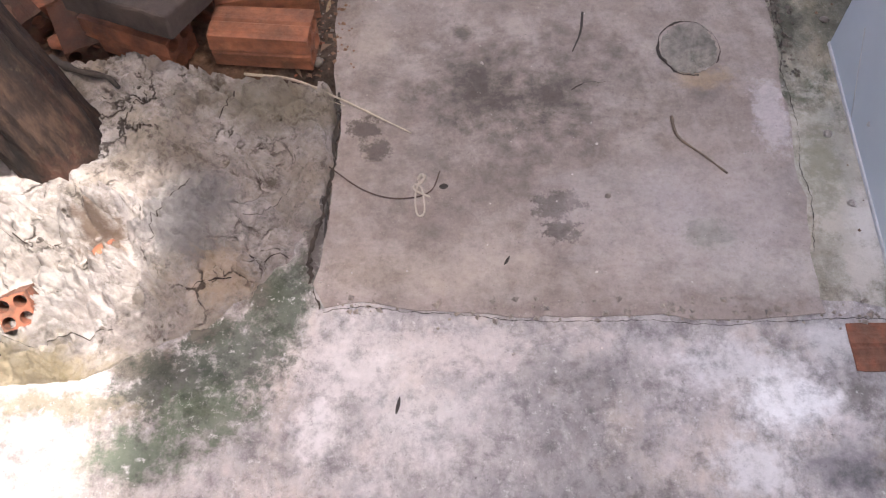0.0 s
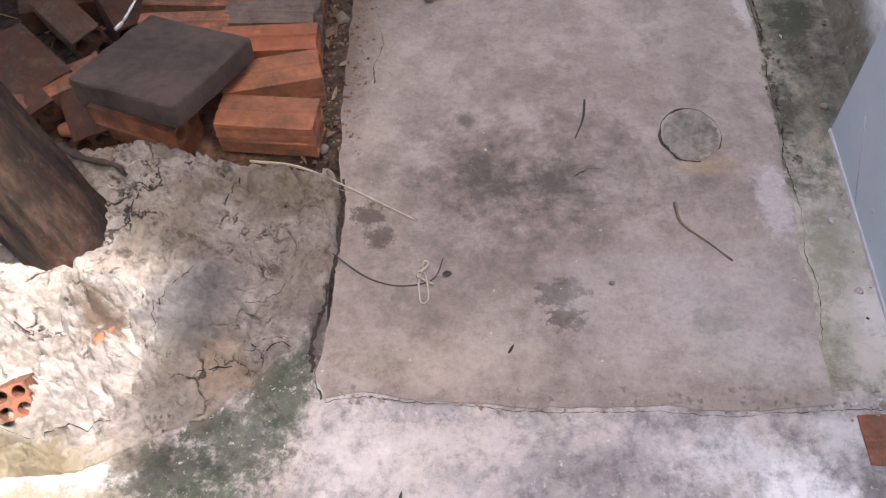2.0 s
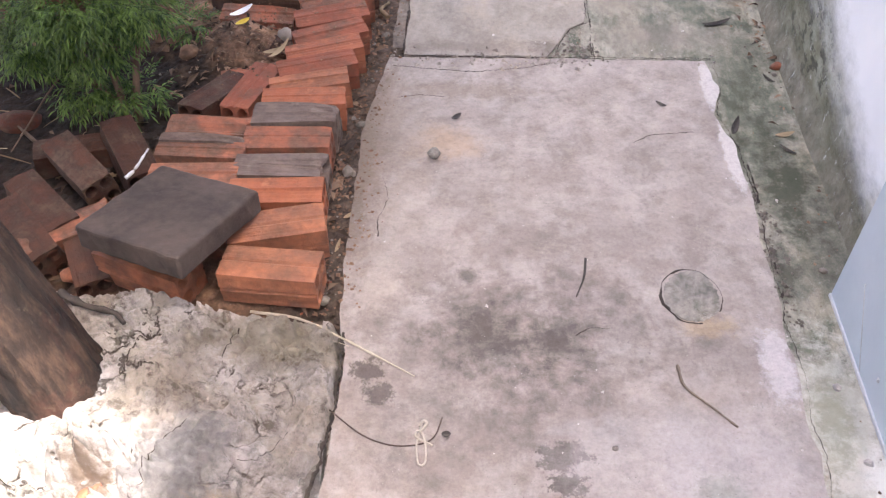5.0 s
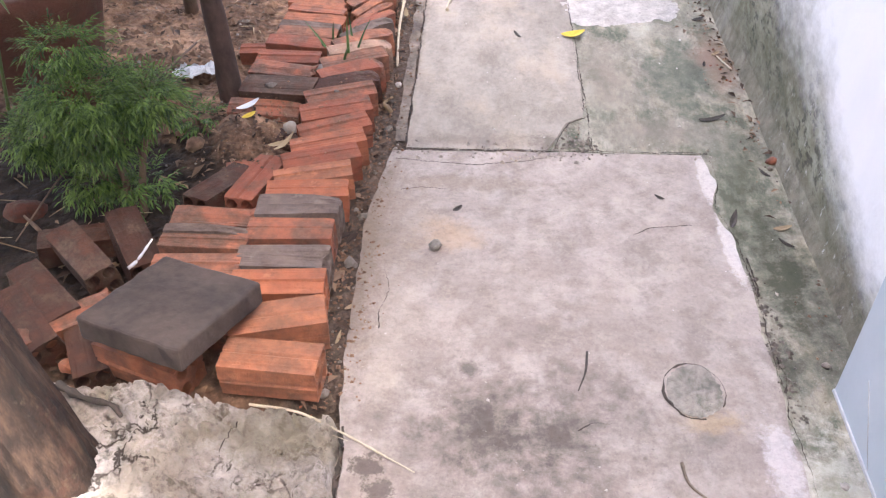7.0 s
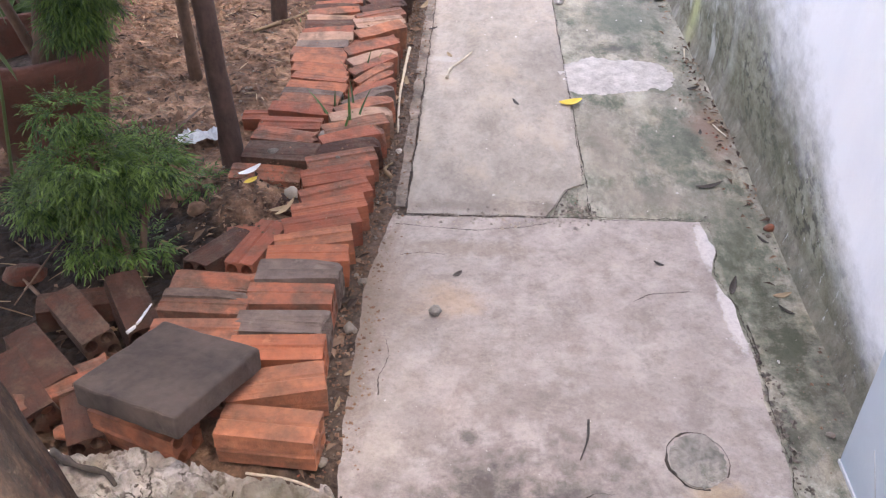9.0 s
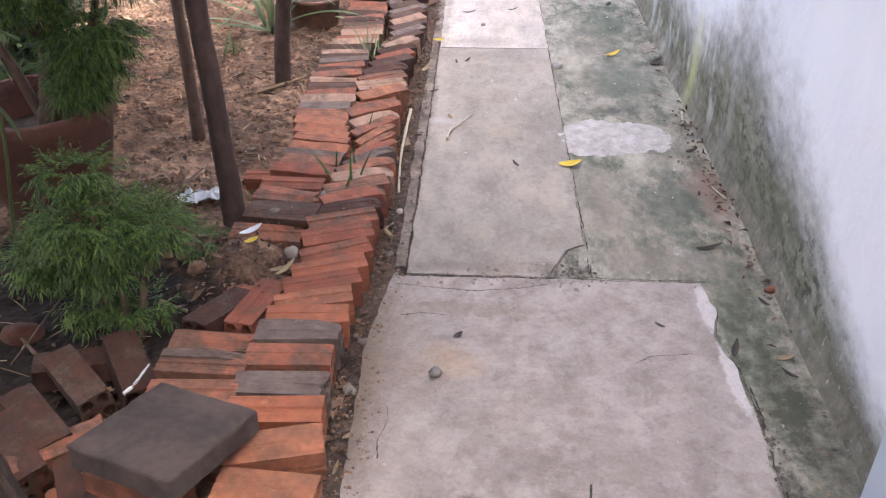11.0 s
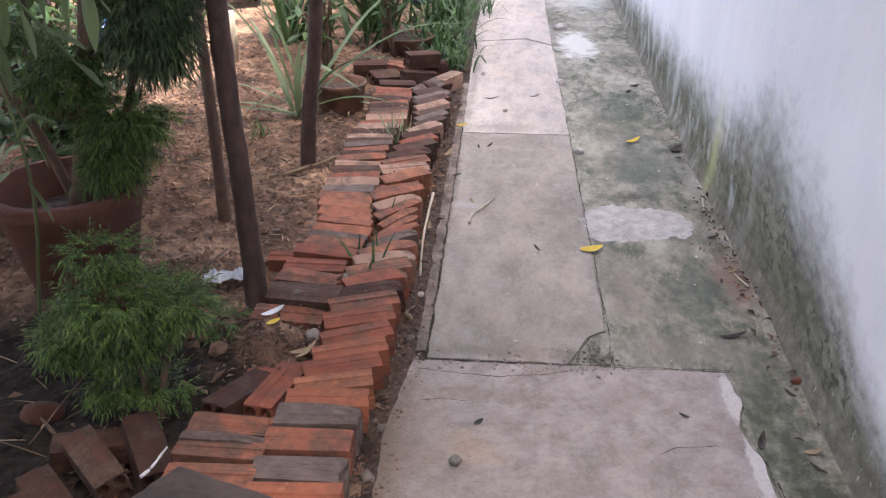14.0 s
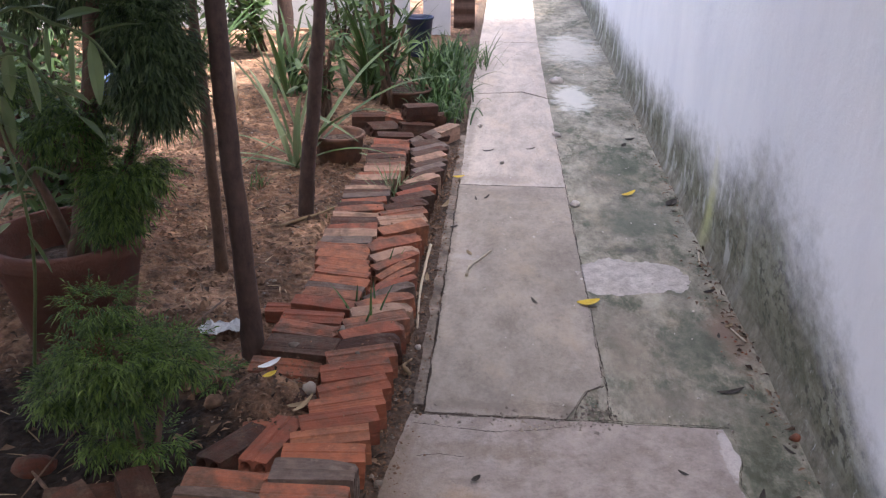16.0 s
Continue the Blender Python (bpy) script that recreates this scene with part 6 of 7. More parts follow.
# ---- pots ----
def flower_pot(x, y, r, h, label, base=0.7, wall=0.014, mat="pot", name="flower_pot"):
    pot = thing(name, (x, y, -0.004), label, "flower pot")
    prof = [(r * base, 0), (r * (base + 0.05), 0.01), (r * 0.95, h * 0.86), (r * 1.0, h * 0.88), (r * 1.02, h * 0.985), (r * 1.0, h), (r - wall, h), (r - wall * 1.3, h * 0.9), (r * 0.86, h * 0.7), (0.002, h * 0.69)]
    part("shell", lathe(prof, 40, 0.02, r * 50), mat, pot)
    part("soil", lathe([(r * 0.80, h * 0.70), (r * 0.80, h * 0.74), (r * 0.4, h * 0.78), (0.004, h * 0.79)], 24, 0.1), "soil", pot, "dark potting soil")
    return pot


flower_pot(-0.885, 0.18, 0.178, 0.345, "large brown terracotta flower pot standing on the soil", 0.56)
flower_pot(-0.548, 1.845, 0.112, 0.125, "small round terracotta pot beside a thin trunk", 0.78, 0.010, "pot_pale")
flower_pot(-0.38, 2.86, 0.14, 0.09, "wide terracotta pot with a shrub behind the brick stack", 0.75, 0.014, "pot")
shard = part("clay_pot_shard", lathe([(0.02, 0.0), (0.05, 0.01), (0.062, 0.04), (0.05, 0.07), (0.03, 0.075), (0.025, 0.07), (0.045, 0.06), (0.05, 0.04), (0.03, 0.02)], 20, 0.1), "shard")
shard.matrix_basis = pose(-0.80, -0.26, -0.045, 150, 20, 30) @ Matrix.Translation((0, 0, -0.055)) @ Matrix.Diagonal((0.85, 0.85, 0.85, 1))
tagged(shard, "broken orange clay pot lying in the dirt", "pot")


# ---- trees and plants ----
def tree(x, y, pts, radii, mat, label, crown, seed):
    """A slender tree: bare trunk with limbs, and an unseen broad crown of many leaves high above, added for its shade.
    """
    ob = thing("tree", (x, y, -0.01), label, "tree", "slender trees in the garden")
    path_pts = bend(pts, 6)
    rr = [float(np.interp(a / (len(path_pts) - 1), np.linspace(0, 1, len(radii)), radii)) for a in range(len(path_pts))]
    part("trunk", tube(path_pts, rr, 14, 0.18, seed), mat, ob)
    lv, rg = Leaves(seed), random.Random(seed)
    top = Vector(pts[-1])
    for k, (cx, cy, cz, size, count) in enumerate(crown):
        tip = Vector((cx - x, cy - y, cz))
        start = top - Vector((0, 0, 0.04 * k))
        part("limb", tube(bend([start, start.lerp(tip, 0.5) + Vector((0, 0, 0.12)), tip], 4), [0.012, 0.011, 0.010, 0.009, 0.008, 0.007, 0.006, 0.005, 0.004], 7), mat, ob)
        for _ in range(count):
            d = Vector((rg.gauss(0, 1), rg.gauss(0, 1), rg.gauss(0, 0.5))).normalized() * size * rg.uniform(0.15, 1.0) ** 0.6
            lv.broad(tip + d * (0.85 + 0.3 * noise.noise(d * 3)), (rg.uniform(-1, 1), rg.uniform(-1, 1), rg.uniform(-0.5, 0.3)), rg.uniform(0.09, 0.15), rg.uniform(0.05, 0.075), 0.3, 3)
    lv.done("crown", "canopy", ob, "unseen green leaf crown added to shade the garden")
    return ob


# crown clumps sit above the view, placed to cut light on ground and bricks
tree(-0.468, 0.20, [(0.012, 0, 0), (0.010, 0, 0.18), (0.006, 0, 0.36), (-0.001, 0, 0.57), (-0.002, 0, 0.8), (0.0, 0.02, 1.3), (0.06, 0.1, 1.9)], [0.031, 0.026, 0.025, 0.024, 0.023, 0.02, 0.014], "bark",
     "slender dark-barked tree with a straight bare trunk", [(-0.45, 0.35, 2.1, 0.5, 260), (-0.75, -0.2, 2.0, 0.45, 520), (-0.30, -0.25, 2.15, 0.40, 420), (-0.95, -0.6, 1.65, 0.45, 900), (-0.55, -0.55, 1.75, 0.42, 800), (-0.80, -0.15, 1.6, 0.40, 400), (-1.45, -0.4, 1.8, 0.5, 480), (-0.9, 0.3, 2.2, 0.45, 420), (0.0, -0.12, 2.1, 0.38, 330), (-0.14, -0.45, 1.95, 0.36, 420)], 41)
tree(-0.697, 0.69, [(0.0, 0, 0), (0.001, 0, 0.28), (0.0, 0, 0.5), (-0.004, 0, 0.65), (-0.02, 0, 1.2), (-0.1, 0.1, 1.9)], [0.020, 0.017, 0.016, 0.015, 0.013, 0.009], "bark_light",
     "thin tan-barked tree beside a thicker dark trunk", [(-1.2, 0.2, 2.1, 0.5, 420), (-1.4, 0.9, 2.2, 0.55, 220), (-0.9, 1.05, 2.2, 0.40, 70), (-1.3, 1.7, 2.3, 0.5, 130), (-1.7, 1.8, 2.3, 0.5, 160)], 42)
tree(-0.545, 1.17, [(0.0, 0, 0), (0.016, 0, 0.18), (0.030, 0, 0.28), (0.050, 0, 0.40), (0.069, 0, 0.58), (0.091, 0, 0.76), (0.14, 0, 1.3), (0.2, 0.1, 1.9)], [0.030, 0.026, 0.025, 0.024, 0.023, 0.021, 0.018, 0.012], "bark",
     "slender dark tree with a slightly crooked trunk", [(-0.9, 1.6, 2.2, 0.35, 120), (-1.3, 2.2, 2.2, 0.45, 160)], 43)
tree(-1.32, 4.0, [(0, 0, 0), (0.01, 0, 0.3), (0.0, 0, 0.8), (0.05, 0, 2.0)], [0.055, 0.05, 0.045, 0.03], "bark", "dark tree trunk at the back of the garden",
     [(-1.35, 3.4, 2.3, 0.5, 150), (-1.9, 3.2, 2.3, 0.5, 320), (-1.9, 4.3, 2.4, 0.5, 260)], 44)
stump = part("garden_stake", tube([(0, 0, 0), (0.004, 0, 0.13), (0.0, 0, 0.25)], [0.018, 0.017, 0.016], 10, 0.1), "straw")
stump.matrix_basis = pose(-1.245, 2.6, 0.0)
tagged(stump, "short pale wooden stake in the soil", "stake")


def feathery(lv, rg, centre, radii, sprays, leaflet, hang=0.0, width=0.27):
    """Fine divided foliage: sprays of narrow leaflets turned outwards from the middle of a clump."""
    c = Vector(centre)
    for _ in range(sprays):
        d = Vector((rg.gauss(0, 1), rg.gauss(0, 1), rg.gauss(0.15, 0.9))).normalized()
        r = rg.uniform(0.45, 1.0) ** 0.6
        at = c + Vector((d.x * radii[0], d.y * radii[1], d.z * radii[2])) * r * (0.85 + 0.35 * noise.noise(d * 2.2 + c))
        way = (d + Vector((rg.gauss(0, 0.4), rg.gauss(0, 0.4), rg.gauss(0, 0.3) - hang))).normalized()
        side = way.cross(Vector((0, 0, 1))).normalized() if abs(way.z) < 0.95 else Vector((1, 0, 0))
        long = leaflet * rg.uniform(1.6, 2.6)
        for k in range(5):
            t = k / 5
            stem = at + way * long * t
            for s in (-1, 1):
                lv.leaf(stem, way * 0.8 + side * s * rg.uniform(0.4, 0.9) - Vector((0, 0, 0.25 * hang)), leaflet * rg.uniform(0.7, 1.15), leaflet * width, 0.15 + hang * 0.4)
        lv.leaf(at + way * long, way, leaflet * 1.2, leaflet * width, 0.2)


def stems(parent, mat, lines, radius=0.007):
    for pts in lines:
        part("stem", tube(bend(pts, 4), [radius * (1 - 0.5 * a / (4 * len(pts))) for a in range(4 * (len(pts) - 1) + 1)], 8, 0.2, len(pts)), mat, parent)


rg = random.Random(51)
bush = thing("feathery_bush", (-0.555, -0.27, -0.03), "small round bush with fine feathery bright green foliage", "bush")
stems(bush, "bark_light", [[(0, 0, 0), (-0.01, 0.03, 0.09), (-0.03, 0.06, 0.18), (-0.06, 0.08, 0.30)], [(0.015, 0.01, 0), (0.03, 0.04, 0.12), (0.06, 0.07, 0.24)], [(-0.01, 0.02, 0.05), (-0.08, 0.05, 0.12), (-0.15, 0.07, 0.17)]], 0.009)
lv = Leaves(52)
for (x, z), radii, count, y in [((-0.630, 0.352), (0.065, 0.06, 0.022), 70, -0.17), ((-0.600, 0.258), (0.105, 0.09, 0.050), 330, -0.20), ((-0.490, 0.245), (0.062, 0.06, 0.036), 170, -0.18), ((-0.715, 0.165), (0.060, 0.06, 0.038), 170, -0.20),
                                ((-0.635, 0.065), (0.050, 0.04, 0.020), 90, -0.22), ((-0.545, 0.065), (0.020, 0.02, 0.016), 26, -0.24), ((-0.600, 0.170), (0.080, 0.06, 0.035), 150, -0.20)]:
    feathery(lv, rg, (x + 0.555, y + 0.245, z + 0.03), tuple(r * 1.12 for r in radii), int(count * 1.25), 0.0185, 0.35, 0.21)
lv.done("foliage", "fern", bush)
sprig = thing("green_seedling", (-0.475, 0.045, 0.0), "low tuft of bright green seedlings in the soil", "plant")
lv = Leaves(53)
feathery(lv, rg, (-0.01, 0, 0.04), (0.04, 0.035, 0.03), 36, 0.018, 0.2)
lv.done("foliage", "fern", sprig)
sprig = thing("green_seedling", (-0.52, -0.21, -0.01), "low tuft of bright green seedlings in the soil", "plant")
lv = Leaves(54)
feathery(lv, rg, (0.0, 0, 0.06), (0.03, 0.025, 0.04), 24, 0.018, 0.2)
lv.done("foliage", "fern", sprig)

shrub = thing("potted_shrub", (-0.845, 0.18, 0.255), "tall feathery shrub growing in the large terracotta pot", "shrub")
stems(shrub, "bark_light", [[(0.02, 0.02, 0), (0.06, 0, 0.10), (0.13, -0.02, 0.22), (0.2, -0.03, 0.4)], [(-0.02, 0, 0), (-0.05, -0.04, 0.2), (-0.12, -0.05, 0.35)], [(0.05, -0.03, 0.25), (-0.08, -0.1, 0.33), (-0.16, -0.12, 0.42)]], 0.013)
bm = tube(bend([(-0.02, -0.01, -0.02), (0.01, -0.02, 0.09), (0.045, -0.03, 0.22), (0.10, -0.02, 0.5), (0.14, 0, 0.8)], 6), [0.030 - 0.0007 * a for a in range(25)], 14, 0.25, 5)
part("trunk", bm, "bark_light", shrub)
lv = Leaves(55)
for at, radii, count in [((0.157, -0.06, 0.265), (0.080, 0.06, 0.030), 170), ((0.13, -0.055, 0.20), (0.060, 0.05, 0.035), 130), ((0.112, -0.065, 0.150), (0.044, 0.04, 0.024), 80),
                         ((0.02, -0.04, 0.345), (0.070, 0.06, 0.040), 120), ((-0.16, 0.02, 0.43), (0.07, 0.06, 0.035), 80), ((0.05, 0.0, 0.40), (0.07, 0.07, 0.03), 90)]:
    feathery(lv, rg, at, tuple(r * 1.25 for r in radii), int(count * 1.7), 0.021, 0.45, 0.2)
lv.done("foliage", "fern", shrub)
lv = Leaves(56)
feathery(lv, rg, (0.225, 0.0, 0.53), (0.085, 0.08, 0.150), 640, 0.025, 0.65, 0.2)
feathery(lv, rg, (0.235, -0.01, 0.44), (0.080, 0.07, 0.075), 300, 0.025, 0.65, 0.2)
feathery(lv, rg, (0.14, 0.06, 0.68), (0.145, 0.11, 0.110), 520, 0.025, 0.6, 0.2)
feathery(lv, rg, (-0.06, 0.10, 0.66), (0.15, 0.11, 0.100), 320, 0.025, 0.5, 0.2)
lv.done("drooping_foliage", "fern_dark", shrub, "dull dark green drooping leaves")

sapling = thing("broadleaf_sapling", (-0.90, -0.06, 0.0), "thin sapling with long soft green oval leaves", "plant")
stems(sapling, "leaf_big", [[(0, 0, 0), (0.05, -0.02, 0.2), (0.10, -0.04, 0.42), (0.10, -0.05, 0.62), (0.06, -0.05, 0.85), (0.03, -0.05, 1.05)], [(0.06, -0.05, 0.84), (0.15, -0.04, 0.905), (0.223, -0.04, 0.88), (0.29, -0.04, 0.855), (0.333, -0.04, 0.80)],
                            [(0.08, -0.05, 0.80), (0.146, -0.04, 0.822), (0.20, -0.04, 0.765), (0.246, -0.04, 0.706)], [(0.10, -0.05, 0.55), (0.14, -0.05, 0.60), (0.19, -0.05, 0.585)]], 0.004)
lv = Leaves(57)
for (x, y, z), way, long, wide in [
        ((0.213, -0.04, 0.872), (-0.05, -0.1, -1), 0.075, 0.024), ((0.262, -0.04, 0.862), (-0.12, -0.1, -1), 0.090, 0.034), ((0.292, -0.04, 0.850), (0.04, -0.1, -1), 0.100, 0.032), ((0.290, -0.04, 0.858), (1.0, 0.1, 0.42), 0.115, 0.030),
        ((0.235, -0.04, 0.885), (0.8, 0.1, 0.35), 0.085, 0.024), ((0.16, -0.04, 0.90), (0.7, 0.0, 0.2), 0.080, 0.024), ((0.10, -0.04, 0.86), (0.8, 0.0, -0.1), 0.075, 0.026), ((0.06, -0.04, 0.78), (1.0, 0.0, 0.15), 0.090, 0.020),
        ((0.05, -0.04, 0.70), (1.0, 0.0, -0.25), 0.080, 0.030), ((0.12, -0.05, 0.60), (0.4, -0.1, -0.9), 0.095, 0.028), ((0.16, -0.04, 0.80), (0.2, -0.1, -1), 0.075, 0.026), ((0.20, -0.04, 0.765), (0.9, -0.1, -0.2), 0.080, 0.026),
        ((0.246, -0.04, 0.706), (0.7, -0.1, -0.5), 0.060, 0.022), ((0.13, -0.04, 0.83), (-0.1, -0.1, -1), 0.080, 0.026), ((0.08, -0.05, 0.55), (-0.4, -0.1, -0.7), 0.085, 0.030), ((0.07, -0.05, 0.48), (-0.6, -0.1, -0.4), 0.080, 0.032),
        ((0.10, -0.05, 0.46), (0.5, -0.1, -0.8), 0.080, 0.026), ((0.04, -0.05, 0.92), (0.5, -0.1, -0.6), 0.085, 0.028), ((0.03, -0.05, 0.66), (-0.5, -0.1, -0.6), 0.080, 0.030), ((0.10, -0.04, 0.74), (0.1, -0.1, -1), 0.085, 0.028)]:
    lv.broad((x, y, z), way, long, wide, 0.2, 7)
lv.done("leaves", "leaf_big", sapling)

lily = thing("strap_leaf_plant", (-0.70, 1.72, 0.0), "spreading plant with long pale green strap leaves", "plant")
lv, rg = Leaves(58), random.Random(58)
for way, long, wide, droop in [((-0.25, 0, 1), 0.62, 0.034, 0.25), ((-0.45, 0, 1), 0.75, 0.024, 1.3), ((0.25, 0.2, 1), 0.7, 0.03, 0.15),
                               ((0.5, -0.25, 0.75), 0.62, 0.036, 1.5), ((-0.7, -0.1, 0.5), 0.42, 0.022, 0.9), ((-0.9, -0.2, 0.25), 0.35, 0.03, 0.3), 
                               ((0.45, 0.3, 0.9), 0.75, 0.034, 1.1), ((0.7, 0.2, 0.8), 0.8, 0.034, 1.3), ((-0.3, 0.3, 0.7), 0.5, 0.03, 0.9), ((0.1, -0.2, 0.9), 0.4, 0.03, 1.6), ((0.9, -0.15, 0.5), 0.45, 0.03, 1.0)]:
    lv.strap((rg.uniform(-0.03, 0.03), rg.uniform(-0.03, 0.03), 0.0), way, long, wide, droop)
lv.done("leaves", "strap", lily)


blade = thing("arching_leaf", (-0.66, 1.73, 0.0), "long pale green strap leaf bent over a small pot", "leaf")
lv = Leaves(59)
lv.strap((0.0, 0, 0.24), (0.85, -0.1, -0.35), 0.26, 0.030, 0.35, 8)
lv.strap((0.22, -0.02, 0.075), (1.0, -0.02, -0.2), 0.12, 0.016, 0.0, 5)
lv.strap((0.03, 0.0, 0.02), (-0.05, 0.05, 1), 0.24, 0.016, 0.0, 5)
lv.done("blade", "strap", blade)
blade = thing("arching_leaf", (-0.68, 1.70, 0.0), "broad pale green strap leaf drooping beside a trunk", "leaf")
lv = Leaves(60)
lv.strap((-0.01, 0, 0.15), (-0.32, 0, 1), 0.40, 0.036, 0.15, 8)
lv.strap((-0.05, -0.03, 0.16), (-0.8, 0, -0.55), 0.40, 0.022, 0.1, 8)
lv.strap((-0.02, -0.02, 0.02), (-0.9, -0.1, 0.35), 0.36, 0.022, 0.9, 8)
lv.strap((0.0, 0, 0.0), (-0.05, 0.02, 1), 0.18, 0.02, 0.0, 4)
lv.done("blade", "strap", blade)


def clump(name, x, y, label, count, long, wide, mat, seed, spread=0.05, category="plant", droop=(0.5, 1.6)):
    ob = thing(name, (x, y, 0.0), label, category)
    lv, rg = Leaves(seed), random.Random(seed)
    for _ in range(count):
        an, out = rg.uniform(0, 6.283), rg.uniform(0.2, 1.1)
        lv.strap((rg.gauss(0, spread), rg.gauss(0, spread), 0), (math.cos(an) * out, math.sin(an) * out, 1), long * rg.uniform(0.5, 1.15), wide * rg.uniform(0.6, 1.2), rg.uniform(*droop), 6)
    lv.done("leaves", mat, ob)
    return ob


clump("weed_tuft", -0.175, 0.335, "small tuft of green weed growing between the bricks", 9, 0.17, 0.007, "grass", 92, 0.012, "weed", (0.2, 0.8))
clump("weed_tuft", -0.185, 0.62, "small tuft of green weed growing between the bricks", 6, 0.13, 0.006, "grass", 93, 0.012, "weed", (0.2, 0.8))
clump("grass_clump", -0.22, 2.90, "dense clump of arching green grass at the path edge", 190, 0.23, 0.013, "grass", 61, 0.075, "grass", (1.2, 2.8))
clump("grass_clump", -0.25, 3.4, "dense clump of arching green grass at the path edge", 190, 0.28, 0.014, "grass", 62, 0.09, "grass", (0.9, 2.6))
clump("grass_clump", -0.15, 2.58, "dense clump of arching green grass at the path edge", 110, 0.17, 0.011, "grass", 63, 0.06, "grass", (1.4, 3.0))
clump("grass_clump", -0.22, 3.9, "dense clump of arching green grass at the path edge", 120, 0.24, 0.014, "grass", 73, 0.08, "grass", (0.9, 2.4))
clump("grass_tuft", -0.235, 0.425, "small grass tuft growing between the bricks", 16, 0.12, 0.005, "grass", 64, 0.008, "grass", (0.1, 0.6))
clump("grass_tuft", -0.25, 1.34, "grass tuft growing between the bricks", 34, 0.17, 0.005, "strap", 65, 0.015, "grass", (0.6, 1.8))
clump("grass_tuft", 0.0, 3.85, "thin grass tuft leaning over the path", 40, 0.26, 0.006, "grass", 66, 0.06, "grass")
clump("grass_tuft", -0.80, 1.45, "thin grass tuft in the soil", 22, 0.10, 0.004, "grass", 67, 0.02, "grass")
clump("grass_tuft", -0.40, 1.20, "low moss-green tuft beside the bricks", 30, 0.05, 0.004, "grass", 68, 0.03, "grass")
clump("strap_leaf_clump", -0.62, 3.3, "clump of long arching green leaves", 45, 0.75, 0.03, "strap_dark", 69, 0.06)
clump("strap_leaf_clump", -0.60, 2.95, "clump of long arching green leaves", 14, 0.6, 0.032, "strap_dark", 70, 0.04)
clump("strap_leaf_clump", -1.05, 3.0, "clump of long arching green leaves", 26, 0.55, 0.03, "strap_dark", 71, 0.07)
clump("strap_leaf_clump", -1.9, 3.2, "clump of long arching green leaves", 60, 0.7, 0.03, "strap_dark", 72, 0.12)


def leafy_shrub(x, y, height, width, count, mat, label, seed, bark_mat="bark_light", long=0.07):
    ob = thing("leafy_shrub", (x, y, 0.0), label, "shrub")
    rg, lv = random.Random(seed), Leaves(seed)
    for k in range(7):
        an = rg.uniform(0, 6.283)
        tip = Vector((math.cos(an) * width * rg.uniform(0.2, 0.9), math.sin(an) * width * rg.uniform(0.2, 0.9), height * rg.uniform(0.6, 1.0)))
        part("stem", tube(bend([(rg.uniform(-0.04, 0.04), rg.uniform(-0.04, 0.04), 0), tip * 0.5 + Vector((0, 0, 0.05)), tip], 4), 0.008, 7), bark_mat, ob)
        for _ in range(count // 7):
            t = rg.uniform(0.35, 1.05)
            at = tip * t + Vector((rg.gauss(0, 0.3), rg.gauss(0, 0.3), rg.gauss(0, 0.2))) * width * 0.7
            lv.broad(at, (rg.uniform(-1, 1), rg.uniform(-1, 1), rg.uniform(-0.5, 0.6)), long * rg.uniform(0.6, 1.2), long * 0.42 * rg.uniform(0.7, 1.2), 0.25, 4)
    lv.done("leaves", mat, ob)
    return ob


leafy_shrub(-0.47, 2.76, 0.70, 0.18, 150, "canopy", "brown-stemmed shrub with sparse green leaves", 81)
leafy_shrub(-0.75, 2.5, 0.4, 0.16, 120, "canopy", "low leafy green shrub behind the small pot", 82)
leafy_shrub(-1.55, 4.2, 0.6, 0.4, 420, "canopy", "dense dark green shrub at the back wall", 83, "bark", 0.09)
leafy_shrub(-2.2, 3.9, 0.7, 0.45, 420, "canopy", "dense dark green shrub at the back wall", 84, "bark", 0.09)
leafy_shrub(-2.1, 2.3, 0.8, 0.45, 380, "canopy", "dense dark green shrub in the garden", 85, "bark", 0.09)
leafy_shrub(-1.22, 0.75, 0.62, 0.26, 460, "canopy", "dense dark green shrub behind the large pot", 89, "bark", 0.07)
leafy_shrub(-1.55, 0.35, 0.75, 0.30, 460, "canopy", "dense dark green shrub behind the large pot", 90, "bark", 0.075)
leafy_shrub(-1.45, 1.15, 0.70, 0.26, 320, "canopy", "dense dark green shrub in the garden", 91, "bark", 0.07)
leafy_shrub(-1.75, 1.4, 0.75, 0.35, 300, "canopy", "dense dark green shrub in the garden", 86, "bark", 0.08)
leafy_shrub(-2.9, 3.4, 0.9, 0.5, 380, "canopy", "dense dark green shrub in the garden", 87, "bark", 0.1)
leafy_shrub(-1.0, 4.3, 0.5, 0.3, 240, "canopy", "dense dark green shrub at the back wall", 88, "bark", 0.08)

# ---- the back of the garden ----
brick(-0.115, 2.16, -0.004, 62, 0, 0, "brick_tan", 0, "ending the edging", "bricks at the garden's back", slim=0.95)
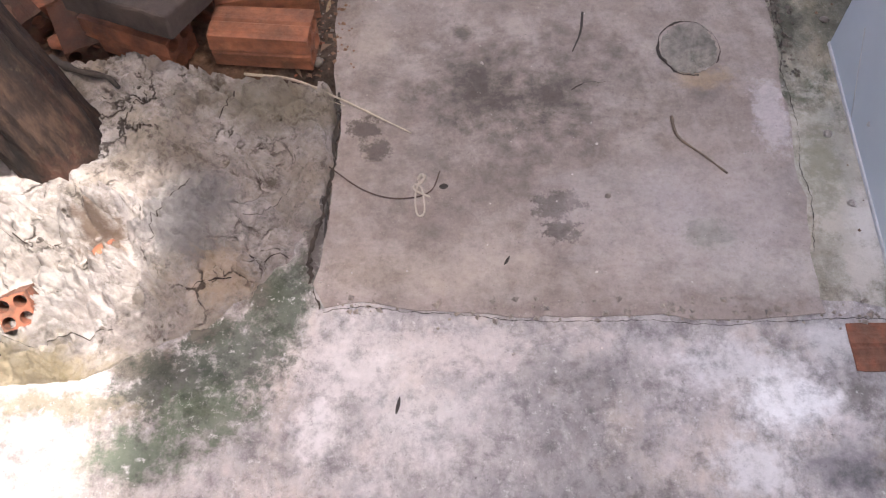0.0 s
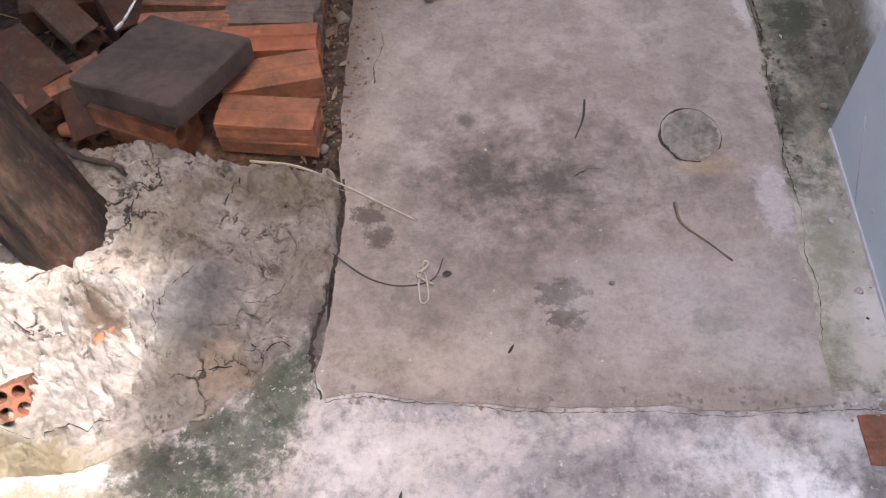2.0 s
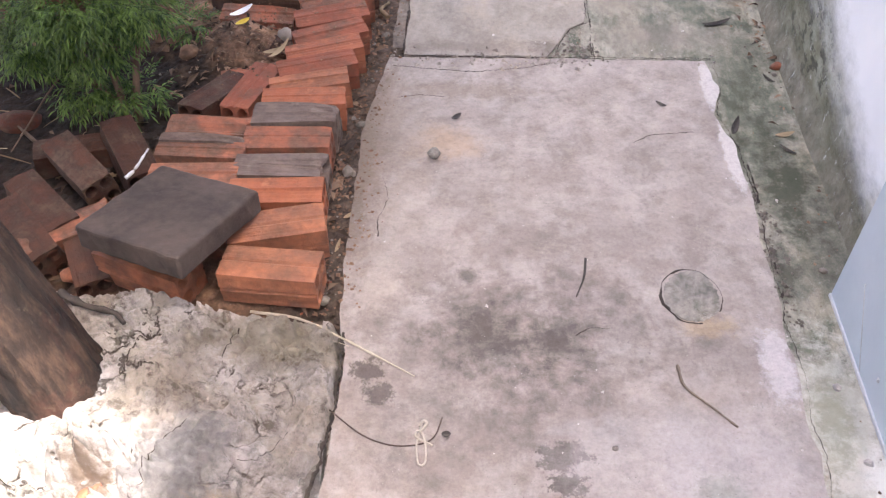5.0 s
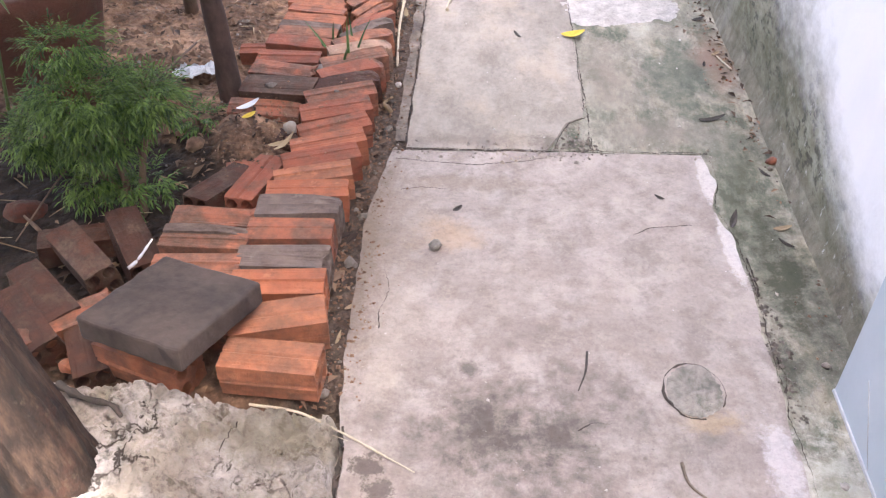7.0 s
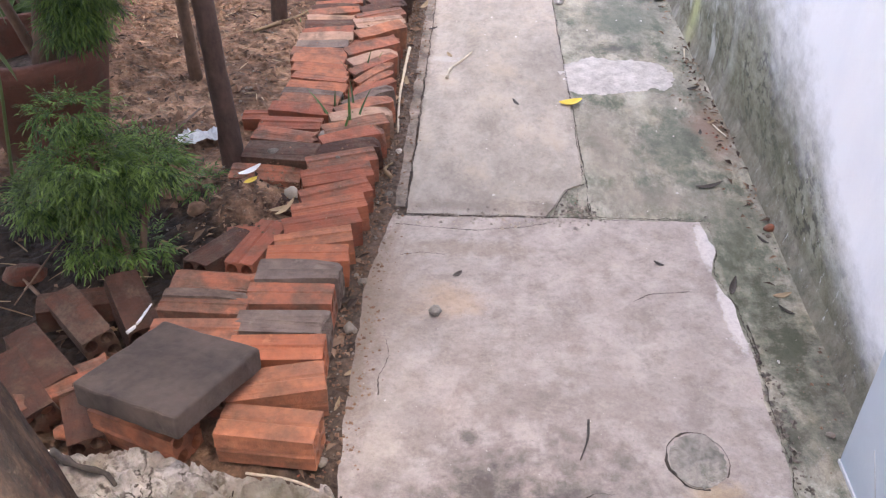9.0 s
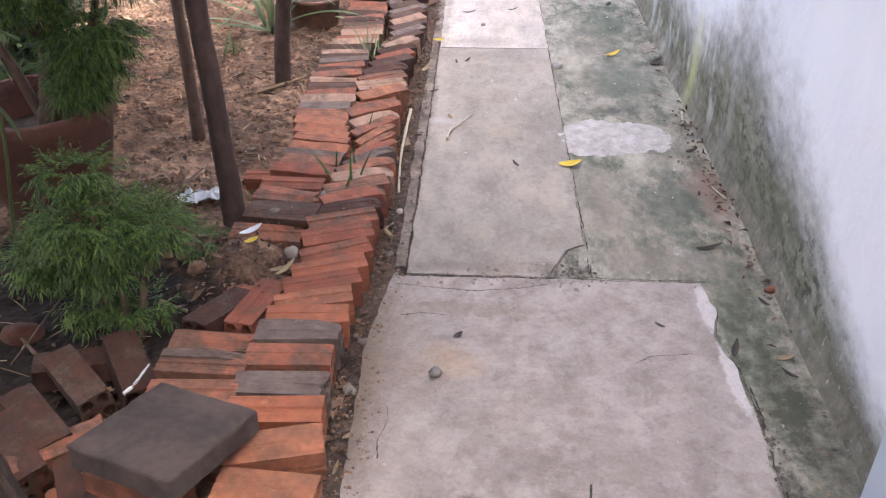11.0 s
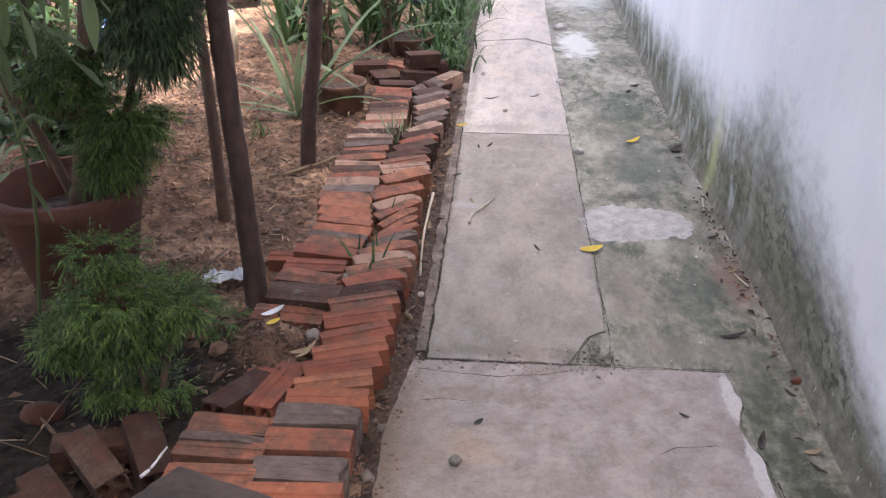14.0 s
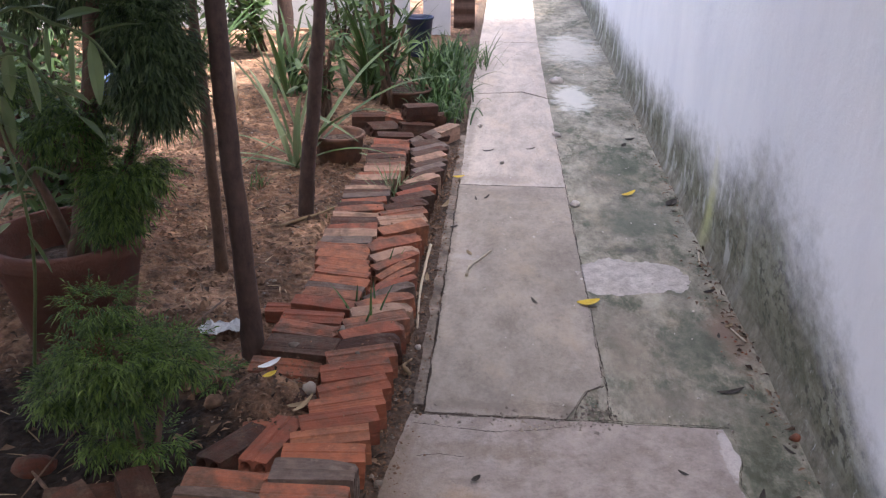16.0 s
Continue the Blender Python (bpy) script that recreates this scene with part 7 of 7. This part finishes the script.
for k, (x, y, z, yaw, lean, roll, mat) in enumerate([(-0.185, 1.93, -0.010, 52, 24, 4, "brick_dark"), (-0.200, 2.02, -0.008, 56, 26, -4, "brick_grey"), (-0.165, 2.07, -0.012, 60, 20, 6, "brick_dark"), (-0.330, 1.96, -0.012, 8, 10, 0, "brick_red"),
                                                     (-0.335, 2.06, -0.012, 16, 8, 5, "brick_dark"), (-0.255, 2.22, -0.006, 28, 0, 8, "brick_dark"), (-0.330, 2.33, -0.004, -20, 10, 4, "brick_red"), (-0.215, 2.37, 0.002, 14, 0, 0, "brick_dark"),
                                                     (-0.245, 2.29, 0.066, 32, 6, 4, "brick_dark"), (-0.42, 2.22, -0.012, 48, 28, 8, "brick_dark"), (-0.50, 2.36, -0.006, 10, 6, 0, "brick_dark")]):
    brick(x, y, z, yaw, lean, roll, mat, k, "in a loose heap", "bricks at the garden's back", slim=0.86)
bucket = thing("plastic_bucket", (-0.440, 4.15, 0.0), "dark blue plastic bucket in the grass", "bucket")
part("shell", lathe([(0.066, 0), (0.070, 0.004), (0.090, 0.25), (0.100, 0.255), (0.100, 0.268), (0.089, 0.268), (0.084, 0.24), (0.064, 0.02)], 28), "plastic_blue", bucket)
board = part("white_board", box(-0.50, 5.0, -0.03, -0.29, 5.03, 0.9, 0.004), "white_render")
tagged(board, "upright pale white board behind the grass", "board")
rust = thing("corrugated_sheet", (-0.20, 5.32, -0.02), "rusty dark corrugated iron sheet standing upright", "metal sheet")
verts, faces = [], []
for j in range(61):
    z = j * 0.015
    d = 0.012 * math.sin(j * 0.9)
    verts += [(-0.085, d, z), (0.085, d, z), (0.085, d + 0.004, z), (-0.085, d + 0.004, z)]
    if j:
        c = 4 * j
        faces += [(c - 4, c - 3, c + 1, c), (c - 2, c - 1, c + 3, c + 2), (c - 3, c - 2, c + 2, c + 1), (c - 1, c - 4, c, c + 3)]
raw("sheet", verts, faces, "rust", rust)
# unseen wall, added to close the garden and cut its light
tagged(part("wall_garden_side", box(-3.6, -4.4, -0.1, -3.45, 5.2, 1.9, 0.01), "white_render"), "plain pale unseen wall added to close and dim the garden", "wall", kind="structure")
# unseen ceiling, added to keep sky light off the left foreground
tagged(part("porch_ceiling", box(-3.44, -4.39, 2.50, -0.15, -1.0, 2.59, 0.01), "white_render"), "plain pale unseen ceiling added to shade the left of the yard", "ceiling", kind="structure")
# unseen wall behind the camera, added to close the yard
tagged(part("wall_yard", box(-3.6, -4.55, -0.1, 1.0, -4.4, 2.6, 0.01), "white_render"), "plain pale unseen wall added to close the yard", "wall", kind="structure")
tagged(part("wall_garden_back", box(-7.0, 5.05, -0.1, -0.62, 5.2, 1.6, 0.01), "white_render"), "pale grey-white garden wall at the back", "wall", kind="structure")
plank = part("wooden_plank", box(-1.5, 4.98, -0.02, -0.85, 5.03, 0.03, 0.004), "plank")
tagged(plank, "old brown plank at the foot of the back wall", "plank")
sheet = part("blue_tarpaulin", stone(0.10, 1.2, 9, 3), "plastic_sky")
sheet.matrix_basis = pose(-2.05, 2.9, 0.02)
tagged(sheet, "crumpled faded blue plastic sheet in the garden", "tarpaulin")
